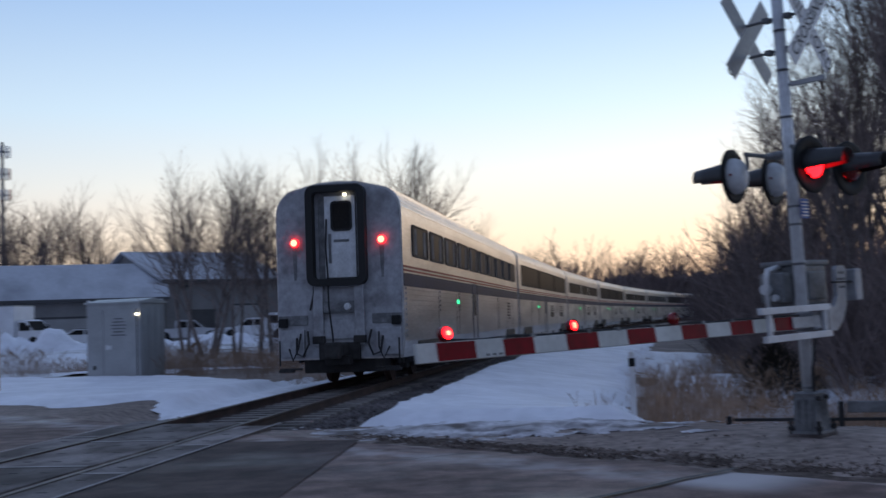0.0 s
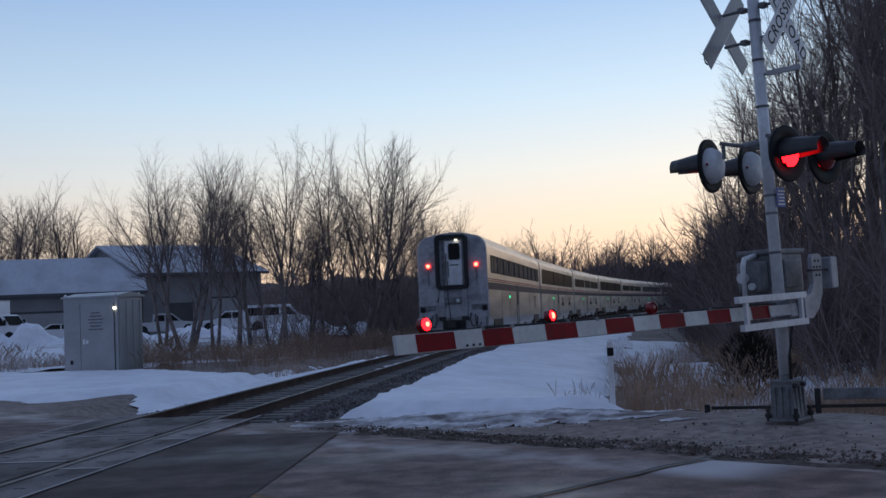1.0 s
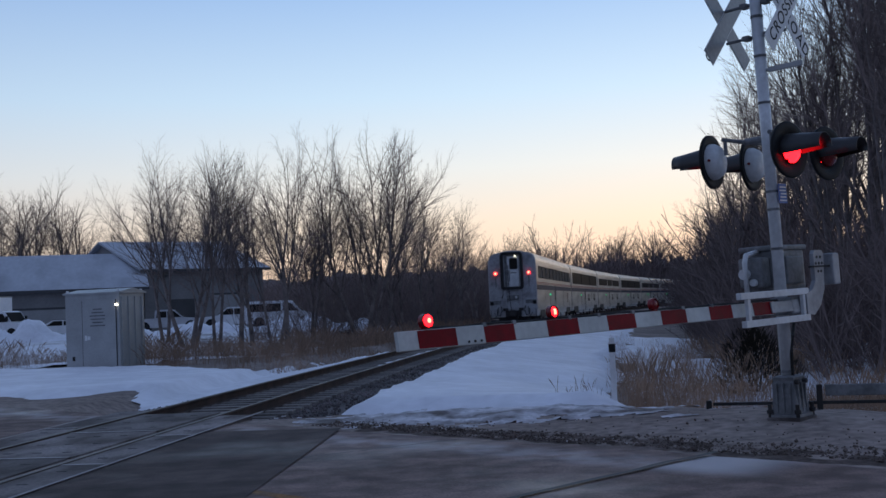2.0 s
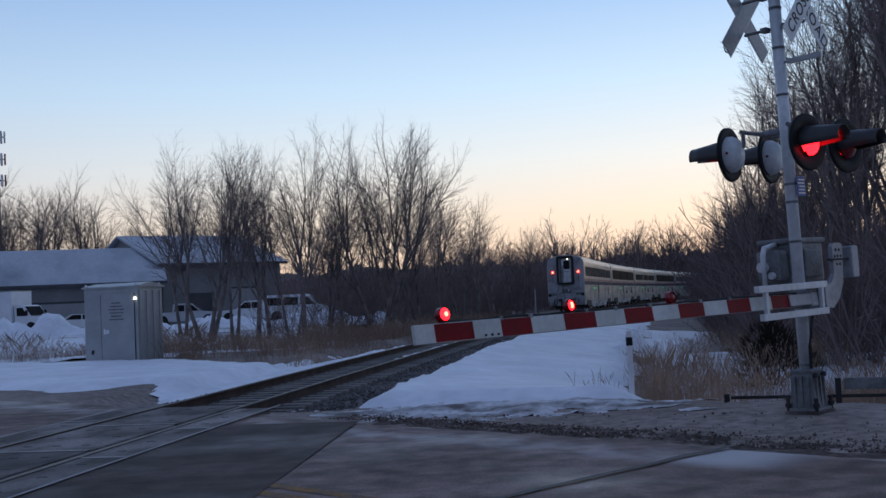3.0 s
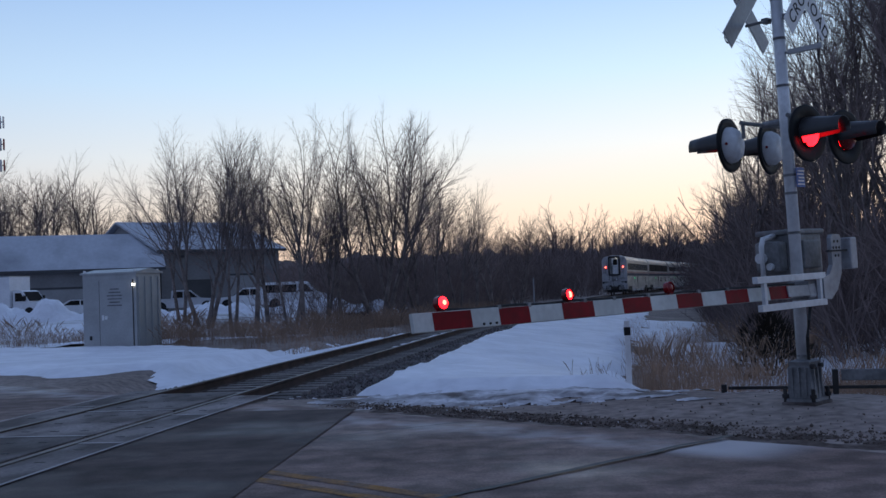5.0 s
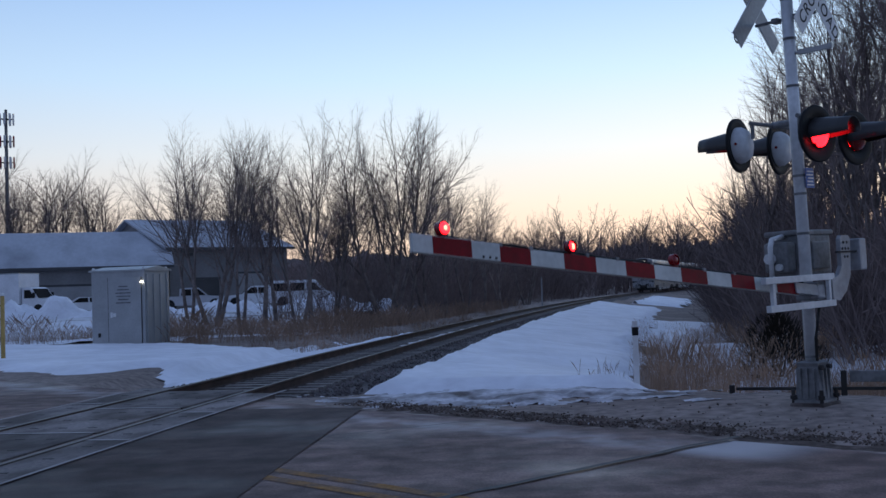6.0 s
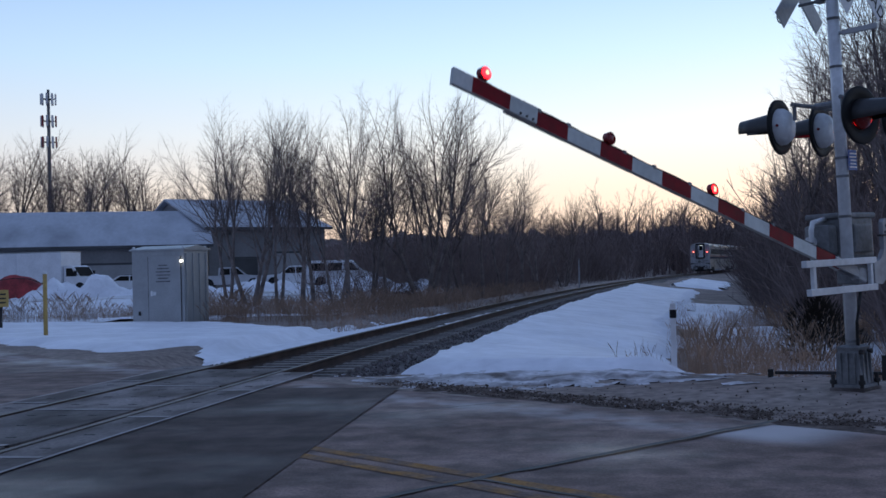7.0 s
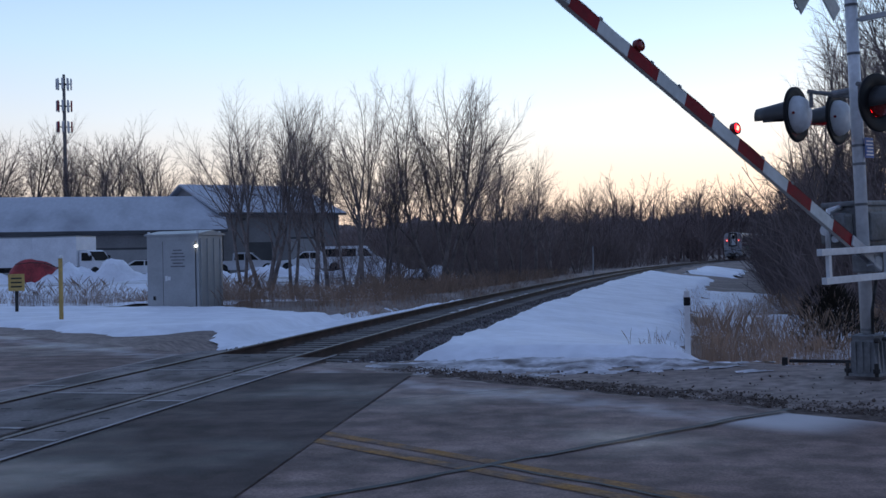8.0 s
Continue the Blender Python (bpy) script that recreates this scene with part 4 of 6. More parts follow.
def far_woods():
    """One mass of smaller trees that closes the distance."""
    protos = []
    for s in range(6):
        w = Wood(900 + s)
        w.grow(Vector((0, 0, -0.2)), Vector((0, 0, 1)), 0.78, 0.014, 0, {**FARPLAN, "thin": 0.0011})
        protos.append((np.array([tuple(v) for v in w.v]), w.f))
    rnd = random.Random(8)
    vs, fs, n = [], [], 0
    def add(x, y, h, wid):
        nonlocal n
        v, f = protos[rnd.randrange(6)]
        a = rnd.uniform(0, 6.28)
        c, s = math.cos(a), math.sin(a)
        q = np.stack([(v[:, 0] * c - v[:, 1] * s) * h * wid + x, (v[:, 0] * s + v[:, 1] * c) * h * wid + y, v[:, 2] * h + ground_z(x, y)], 1)
        vs.append(q)
        fs.extend(tuple(i + n for i in q) for q in f)
        n += len(q)
    for i in range(70):                      # beyond the bend
        b = rnd.uniform(0, 30)
        d = rnd.uniform(225, 330)
        x, y = at_bearing(b, d)
        if y < 430 and abs(offset_to_track(x, y)) < 5:
            continue
        h = 18 + 5 * nz(b * 0.5, 1.0, 1.0) + rnd.uniform(-2, 2) + (5 if 5.5 < b < 9.5 else 0)
        add(x, y, h, 1.1)
    for i in range(45):                      # left of the track farther on
        y = rnd.uniform(100, 215)
        x = track_x(y) - rnd.uniform(5, 28)
        add(x, y, rnd.uniform(7, 12), 1.2)
    for i in range(105):                      # the tall wood inside the bend
        b = rnd.uniform(9.5, 19)
        x, y = at_bearing(b, rnd.uniform(222, 280))
        if abs(offset_to_track(x, y)) < 6:
            continue
        add(x, y, rnd.uniform(16, 21) + 1.3 * max(0, b - 10.5), 1.25)
    for i in range(55):
        x, y = at_bearing(rnd.uniform(2, 11), rnd.uniform(215, 260))
        if abs(offset_to_track(x, y)) < 6:
            continue
        add(x, y, rnd.uniform(12, 17), 1.3)
    for i in range(50):                      # behind the row beside the lot
        x, y = at_bearing(rnd.uniform(-12, 2), rnd.uniform(150, 240))
        add(x, y, rnd.uniform(8, 13), 1.3)
    me = bpy.data.meshes.new("far_woods")
    me.from_pydata(np.concatenate(vs).tolist(), [], fs)
    me.materials.append(WOODS)
    tagged(new("far_woods", me), "distant leafless woods closing the view", "woods", kind="stuff")


def brush():
    """Thickets of thin stems along both sides of the track."""
    protos = []
    for s in range(5):
        w = Wood(300 + s)
        for k in range(9):
            a = w.r.uniform(0, 6.28)
            d = Vector((math.cos(a) * 0.5, math.sin(a) * 0.5, 1))
            w.grow(Vector((math.cos(a) * 0.15, math.sin(a) * 0.15, -0.15)), d, w.r.uniform(0.6, 1.05), 0.006, 2, {"levels": 4, "kids": (0, 0, 7, 3), "from": (0, 0, 0.15, 0.15), "angle": ((0, 0), (0, 0), (18, 45), (25, 55)), "ratio": ((0, 0), (0, 0), (0.35, 0.6), (0.4, 0.6)), "thin": 0.0022})
        protos.append((np.array([tuple(v) for v in w.v]), w.f))
    rnd = random.Random(5)
    vs, fs, n = [], [], 0
    spots = []
    for i in range(190):                      # right-hand thicket
        y = 26 + 100 * rnd.random() ** 1.3
        o = 9.5 + 0.05 * max(0, 60 - y) + rnd.uniform(0, 14) * (0.5 + 0.5 * rnd.random())
        spots.append((max(track_x(y) + o, 0.235 * y + 1.6), y, rnd.uniform(3.0, 5.6)))
    for i in range(60):                       # the inside of the bend
        y = rnd.uniform(110, 230)
        spots.append((max(track_x(y) + rnd.uniform(5.5, 18), 0.226 * y + 2.5 + rnd.uniform(0, 6)), y, rnd.uniform(4, 7)))
    for i in range(120):                       # left of the track
        y = 66 + 130 * rnd.random()
        spots.append((track_x(y) - 6 - rnd.uniform(0, 10) - 0.02 * y, y, rnd.uniform(3.0, 5.5)))
    for i in range(60):                       # deep behind the crossing signal
        x, y = at_bearing(rnd.uniform(18, 31), rnd.uniform(44, 78))
        spots.append((x, y, rnd.uniform(5.5, 9)))
    for i in range(45):                       # low woods behind the row beside the lot
        x, y = at_bearing(rnd.uniform(-6.5, 3), rnd.uniform(104, 150))
        spots.append((x, y, rnd.uniform(5.5, 8)))
    for i in range(36):
        x, y = at_bearing(rnd.uniform(16.2, 20), rnd.uniform(56, 82))
        spots.append((x, y, rnd.uniform(5.5, 8.0)))
    for i in range(70):                       # the dark mass before the bend
        d = rnd.uniform(58, 112)
        x, y = at_bearing(rnd.uniform(12.9 + 130 / d, 18), d)
        spots.append((x, y, rnd.uniform(3.6, 5.2)))
    for x, y, h in spots:
        v, f = protos[rnd.randrange(5)]
        a = rnd.uniform(0, 6.28)
        c, s = math.cos(a), math.sin(a)
        wd = h * rnd.uniform(0.7, 1.1)
        vs.append(np.stack([(v[:, 0] * c - v[:, 1] * s) * wd + x, (v[:, 0] * s + v[:, 1] * c) * wd + y, v[:, 2] * h + ground_z(x, y)], 1))
        fs.extend(tuple(i + n for i in q) for q in f)
        n += len(v)
    me = bpy.data.meshes.new("brush")
    me.from_pydata(np.concatenate(vs).tolist(), [], fs)
    me.materials.append(BRUSH)
    tagged(new("brush", me), "dense leafless brown thicket along the railway", "brush", kind="stuff")


def wooded_rise():
    """The far woods' low mass on the horizon, an uneven bank."""
    v, fs = [], []
    n = 900
    for i in range(n + 1):
        b = -40 + 85 * i / n
        for k, (d, hh) in enumerate(((430, 0.0), (440, 0.75), (455, 1.0), (520, 0.0))):
            x, y = at_bearing(b, d)
            h = 17 + 3 * nz(b * 0.35, 3, 1) + 2.0 * nz(b * 1.7, 5, 1) + 2.0 * nz(b * 6, 8, 1) + 1.4 * nz(b * 17, 9, 1)
            v.append((x, y, -1 + h * hh))
    fs = [(4 * i + j, 4 * i + 4 + j, 4 * i + 5 + j, 4 * i + 1 + j) for i in range(n) for j in range(3)]
    tagged(raw("backdrop", v, fs, BRUSH, True), "low brown bank of distant woods", "backdrop", kind="structure")


def build_shadow_shrub(x, y, h):
    """A near-black shrub of many small sprays, added for the brush's dark shadow."""
    rnd = random.Random(17)
    t = empty("evergreen_shrub", Matrix.Translation((x, y, ground_z(x, y))), "near-black shrub standing for brush shadow in dead grass", "shrub")
    w = Wood(5)
    for k in range(7):
        a = k * 0.9
        w.limb(w.path(Vector((0, 0, -0.1)), Vector((math.cos(a) * 0.5, math.sin(a) * 0.5, 1)), h * 0.8, 4, 0.1, 0.02), [0.03, 0.025, 0.02, 0.015, 0.008], 5)
    tr = raw("stem", w.v, w.f, BARK)
    tr.parent = t
    v, fs = [], []
    for i in range(1500):
        z = rnd.random() ** 0.8
        a = rnd.uniform(0, 6.28)
        r = 0.72 * h * (1 - z ** 3) * (0.2 + 0.8 * rnd.random() ** 0.6) * (1 + 0.45 * nz(math.cos(a) * 1.5, math.sin(a) * 1.5, 1.0, 2 + z * 2)) + 0.05
        c = Vector((r * math.cos(a), r * math.sin(a), 0.05 + z * h * (0.9 + 0.12 * math.sin(a * 3))))
        d = Vector((math.cos(a) * 0.7, math.sin(a) * 0.7, 0.8 + rnd.random())).normalized() * rnd.uniform(0.08, 0.2)
        s = Vector((-math.sin(a), math.cos(a), rnd.uniform(-0.4, 0.4))) * rnd.uniform(0.01, 0.03)
        k = len(v)
        v += [c - s, c + s, c + d, c + d * 0.5 + Vector((0, 0, 0.02))]
        fs += [(k, k + 1, k + 2), (k, k + 3, k + 2)]
    fo = raw("foliage", v, fs, BRUSH_SHADOW)
    fo.parent = t


def grass(name, spots, material, label, h0, h1, seed, lean=0.35, wide=0.0035):
    rnd = random.Random(seed)
    v, fs = [], []
    for x, y, k in spots:
        for i in range(k):
            px, py = x + rnd.gauss(0, 0.16), y + rnd.gauss(0, 0.16)
            z = ground_z(px, py) - 0.02
            h = rnd.uniform(h0, h1) * (0.75 + 0.9 * nz(x, y, 0.45, 40) + 0.3 * nz(x, y, 1.5, 41))
            if h < 0.12:
                continue
            a = rnd.uniform(0, 6.28)
            dx, dy = math.cos(a) * lean * h * rnd.random(), math.sin(a) * lean * h * rnd.random()
            b = rnd.uniform(0, 3.14)
            wx, wy = wide * math.cos(b), wide * math.sin(b)
            n = len(v)
            v += [(px - wx, py - wy, z), (px + wx, py + wy, z), (px + dx * 0.4 + wx * 0.8, py + dy * 0.4 + wy * 0.8, z + h * 0.6), (px + dx * 0.4 - wx * 0.8, py + dy * 0.4 - wy * 0.8, z + h * 0.6),
                  (px + dx * 0.9 + wx * 0.8, py + dy * 0.9 + wy * 0.8, z + h * 0.85), (px + dx * 1.3, py + dy * 1.3, z + h * 0.97)]
            fs += [(n, n + 1, n + 2, n + 3), (n + 3, n + 2, n + 4), (n + 3, n + 4, n + 5)]
    return tagged(raw(name, v, fs, material), label, "grass", kind="stuff")


def build_plants():
    far_woods()
    wooded_rise()
    brush()
    build_shadow_shrub(7.2, 24.3, 1.5)
    rnd = random.Random(2)
    spots = []
    for i in range(3000):
        y = 16.2 + 32 * rnd.random() ** 1.5
        o = 7.0 + 13 * rnd.random()
        x = track_x(y) + o
        if x * RN.x + y * RN.y < ROAD_MID + 8.6 or nz(x, y, 0.35, 4) < (-0.18 if x < 4.6 else 0.1):
            continue
        spots.append((x, y, 34))
    grass("dry_grass", spots, GRASS, "tall tan dead grass in the ditch", 0.3, 0.95, 6, 0.24, 0.0019)
    spots = []
    for i in range(2600):
        y = 29.5 + 50 * rnd.random() ** 1.2
        x = track_x(y) - 1.9 - 15 * rnd.random()
        back = float(np.interp(x, (-15.2, -10.6, -8.5, -7.2, -5.6, -4.2), (38, 36, 35, 34.2, 31.4, 30.2)))
        if y < back or (-12.2 < x < -9.5 and y < 37.5) or nz(x, y, 0.3, 14) + 0.4 * nz(x, y, 1.2, 15) < -0.12:
            continue
        spots.append((x, y, 14))
    for i in range(520):
        x = -9.5 - 14 * rnd.random()
        yy = 38.5 + 12 * rnd.random() ** 1.6
        if nz(x, yy, 0.5, 44) > -0.12:
            spots.append((x, yy, 9))
    grass("dead_weeds", spots, GRASS_DARK, "brown dead weeds along the far side of the track", 0.3, 1.0, 9, 0.5, 0.004)
    ring = [(2.3 + rnd.gauss(0, 0.14), 16.2 + rnd.gauss(0, 0.25), 6) for i in range(8)]
    grass("marker_weeds", ring, GRASS_DARK, "thin dry weeds at the marker post", 0.3, 0.7, 3)


build_plants()


# ---- the train ----
CAR_L, CAR_W, CAR_H = 25.6, 3.1, 4.93


def car_section(n=9):
    """Half outline from the sill up to the roof's crown: (half width, height)."""
    pts = [(1.5, 0.62), (1.55, 1.0), (1.55, 4.0)]
    for k in range(1, n):
        a = math.pi / 2 * k / n
        pts.append((1.0 + 0.55 * math.cos(a), 4.08 + 0.64 * math.sin(a)))
    pts += [(1.0, 4.73), (0.5, 4.85), (0.0, 4.88)]
    return pts


def full_section(inset=0.0):
    h = [(max(0, x - inset), z - (inset if z > 2 else -inset)) for x, z in car_section()]
    return h + [(-x, z) for x, z in reversed(h[:-1])]


def rounded(w, h, r, n=5):
    pts = []
    for cx, cz, a0 in ((w / 2 - r, h / 2 - r, 0), (-w / 2 + r, h / 2 - r, 90), (-w / 2 + r, -h / 2 + r, 180), (w / 2 - r, -h / 2 + r, 270)):
        for k in range(n + 1):
            a = radians(a0 + 90 * k / n)
            pts.append((cx + r * math.cos(a), cz + r * math.sin(a)))
    return pts


def frame_ring(bm, w, h, r, t, y0, y1, cx, cz):
    """A rounded frame with an opening, in the x-z plane."""
    o, i = rounded(w, h, r), rounded(w - 2 * t, h - 2 * t, max(0.02, r - t * 0.6))
    k = len(o)
    V = [[bm.verts.new((cx + x, y, cz + z)) for x, z in q] for y in (y0, y1) for q in (o, i)]
    o0, i0, o1, i1 = V
    for j in range(k):
        n = (j + 1) % k
        bm.faces.new((o0[j], o0[n], i0[n], i0[j]))
        bm.faces.new((o1[n], o1[j], i1[j], i1[n]))
        bm.faces.new((o0[n], o0[j], o1[j], o1[n]))
        bm.faces.new((i0[j], i0[n], i1[n], i1[j]))
    bmesh.ops.recalc_face_normals(bm, faces=bm.faces)
    return bm


def truck(parent, yc):
    bm = bmesh.new()
    for s in (-1, 1):
        box(bm, s * 1.08 - 0.09, s * 1.08 + 0.09, yc - 1.75, yc + 1.75, 0.42, 0.68, 0.03)
        box(bm, s * 1.08 - 0.12, s * 1.08 + 0.12, yc - 0.4, yc + 0.4, 0.3, 0.8, 0.04)
        for e in (-1.3, 1.3):
            box(bm, s * 1.08 - 0.13, s * 1.08 + 0.13, yc + e - 0.2, yc + e + 0.2, 0.3, 0.62, 0.03)
    box(bm, -1.1, 1.1, yc - 0.35, yc + 0.35, 0.45, 0.75, 0.03)
    tk = part("truck", bm, DARK, parent, "dark grimy bogie")
    for e in (-1.3, 1.3):
        for s in (-1, 1):
            bm = bmesh.new()
            lathe(bm, [(0.0, -0.07), (0.2, -0.07), (0.36, -0.05), (0.455, -0.065), (0.455, 0.05), (0.485, 0.055), (0.485, 0.08), (0.3, 0.07), (0.0, 0.07)], 20,
                  Matrix.Translation((s * 0.76, yc + e, 0.455)) @ pose(0, 0, 0, 0, -90 * s, 0))
            part("wheel", bm, RUST, tk, "steel wheel")
        bm = bmesh.new()
        rod(bm, (-0.7, yc + e, 0.455), (0.7, yc + e, 0.455), 0.08)
        part("axle", bm, DARK, tk)


def train_car(kind, label):
    """Local y runs forwards along the train from the car's rear face; z = 0 is the rail head."""
    c = empty("passenger_car", Matrix(), label, "train car", "cars of the passenger train")
    bm = bmesh.new()
    prism(bm, full_section(), 0.12, CAR_L - 0.12, "y")
    body = part("body", bm, STAINLESS, c, "brushed silver car body")
    # roof ribs
    bm = bmesh.new()
    sec = car_section()
    for i, (x, z) in enumerate(sec[3:-1]):
        for s in (-1, 1):
            nx, nzz = (x - 0.85) / 0.7 if x > 0.86 else 0.1, 1.0
            box(bm, s * x - 0.012, s * x + 0.012, 0.2, CAR_L - 0.2, z - 0.012, z + 0.014)
    part("roof_ribs", bm, ROOF_STEEL, c)
    # colour bands between the decks
    for z0, z1, mt, nm in ((2.3, 2.62, BAND_BLUE, "blue_band"), (2.66, 2.71, BAND_RED, "red_band"), (2.75, 2.8, BAND_RED, "red_band")):
        for s in (-1, 1):
            bm = bmesh.new()
            box(bm, s * 1.5535 - 0.006, s * 1.5535 + 0.006, 0.14, CAR_L - 0.14, z0, z1)
            part(nm, bm, mt, c)
    # fluted panels on the lower deck
    for s in (-1, 1):
        for y0, y1, zlo in ((0.3, 4.6, 1.1), (4.9, 7.7, 1.72), (8.4, 11.0, 1.72), (12.4, 17.6, 1.72), (18.2, CAR_L - 0.3, 1.1 if kind == "coach" else 1.72)):
            bm = bmesh.new()
            z = zlo
            while z < 2.27:
                box(bm, s * 1.553 - 0.03, s * 1.553 + 0.03, y0, y1, z, z + 0.06)
                z += 0.125
            part("fluted_panel", bm, STAINLESS, c)
    # panel seams
    for s in (-1, 1):
        for y in (4.75, 7.85, 8.3, 11.1, 12.3, 17.9, 21.0, 23.2):
            bm = bmesh.new()
            box(bm, s * 1.5535 - 0.004, s * 1.5535 + 0.004, y - 0.012, y + 0.012, 1.02, 2.28)
            part("panel_seam", bm, DARK, c)
    # upper windows
    def side_window(y0, y1, z0, z1, s, split=False):
        bm = bmesh.new()
        frame_ring(bm, y1 - y0 + 0.06, z1 - z0 + 0.06, 0.1, 0.035, -0.015, 0.015, 0, 0)
        bmesh.ops.transform(bm, matrix=Matrix.Translation((s * 1.56, (y0 + y1) / 2, (z0 + z1) / 2)) @ pose(0, 0, 0, 0, 0, 90), verts=bm.verts)
        w = part("window", bm, RUBBER, c)
        bm = bmesh.new()
        prism(bm, rounded(y1 - y0, z1 - z0, 0.1), s * 1.5515 - 0.004, s * 1.5515 + 0.004, "x", Matrix.Translation((0, (y0 + y1) / 2, (z0 + z1) / 2)))
        part("pane", bm, GLASS_DARK, w)
        if split:
            for q in (0.2, 0.8):
                bm = bmesh.new()
                yy = y0 + (y1 - y0) * q
                box(bm, s * 1.558 - 0.003, s * 1.558 + 0.003, yy - 0.16, yy + 0.16, z0 + 0.04, z1 - 0.06)
                part("curtain", bm, CURTAIN, w)
    for s in (-1, 1):
        if kind == "coach":
            y = 1.3
            while y < CAR_L - 2:
                side_window(y, y + 2.0, 3.08, 3.82, s, True)
                y += 2.36
        elif kind == "lounge":
            for y0, y1 in ((1.2, 8.6), (8.75, 16.8), (16.95, 24.4)):
                side_window(y0, y1, 3.0, 3.95, s)
        else:
            for y0, y1 in ((1.4, 9.4), (10.2, 15.2), (16.0, 24.0)):
                side_window(y0, y1, 3.12, 3.78, s)
        # lower deck: door, windows, grille
        bm = bmesh.new()
        frame_ring(bm, 0.95, 2.1, 0.1, 0.04, -0.012, 0.012, 0, 0)
        bmesh.ops.transform(bm, matrix=Matrix.Translation((s * 1.56, 11.7, 1.6)) @ pose(0, 0, 0, 0, 0, 90), verts=bm.verts)
        d = part("door", bm, GREY_CAST, c)
        bm = bmesh.new()
        prism(bm, rounded(0.42, 0.75, 0.08), s * 1.553 - 0.005, s * 1.553 + 0.005, "x", Matrix.Translation((0, 11.7, 1.95)))
        part("door_window", bm, GLASS_DARK, d)
        for y0, y1 in ((14.4, 15.9), (20.4, 21.9)) if kind != "coach" else ((21.4, 22.0),):
            side_window(y0, y1, 1.45, 2.1, s)
        bm = bmesh.new()
        box(bm, s * 1.57 - 0.02, s * 1.57 + 0.02, 8.0, 8.1, 1.94, 2.06, 0.015)
        part("side_indicator", bm, GREEN_LIT, c, "small lit green indicator")
        # black plates for the shaded openings by the trucks, and the skirts
        for yc in (3.3, CAR_L - 3.3):
            bm = bmesh.new()
            box(bm, s * 1.53 - 0.03, s * 1.53 + 0.03, yc - 1.6, yc + 1.6, 0.5, 0.98, 0.02)
            part("cutout_shade", bm, BLACK, c)
        for y0, y1 in ((6, 9), (10, 15), (16, 19.4)):
            bm = bmesh.new()
            box(bm, s * 1.42 - 0.1, s * 1.42 + 0.1, y0, y1, 0.36, 0.63, 0.03)
            part("underfloor_box", bm, END_PAINT, c, "grimy silver side skirt")
    truck(c, 3.3)
    truck(c, CAR_L - 3.3)
    for y, sgn in ((0.0, -1), (CAR_L, 1)):
        # end wall with a rolled rim
        bm = bmesh.new()
        sec_ = full_section(0.04)
        y0, y1 = (0.06, 0.13) if sgn < 0 else (CAR_L - 0.13, CAR_L - 0.06)
        prism(bm, sec_, y0, y1, "y")
        part("end_wall", bm, END_PAINT, c, "grimy painted end wall")
        bm = bmesh.new()
        frame_ring(bm, 1.44, 2.4, 0.2, 0.165, y - 0.2, y + 0.2, 0, 3.56)
        part("diaphragm", bm, RUBBER, c, "black rubber gangway frame")
        bm = bmesh.new()
        box(bm, -0.22, 0.22, min(y, y + sgn * 0.55), max(y, y + sgn * 0.55), 0.72, 1.0, 0.05)
        box(bm, -0.16, 0.2, y + sgn * 0.68 - 0.16, y + sgn * 0.68 + 0.16, 0.66, 1.04, 0.06)
        part("coupler", bm, DARK, c, "dark steel coupler")
        for s in (-1, 1):
            bm = bmesh.new()
            box(bm, s * 1.17 - 0.3, s * 1.17 + 0.3, y - 0.02, y + 0.1 if sgn < 0 else y + 0.02, 0.7, 1.35, 0.02)
            part("buffer_beam", bm, END_PAINT, c)
    return c


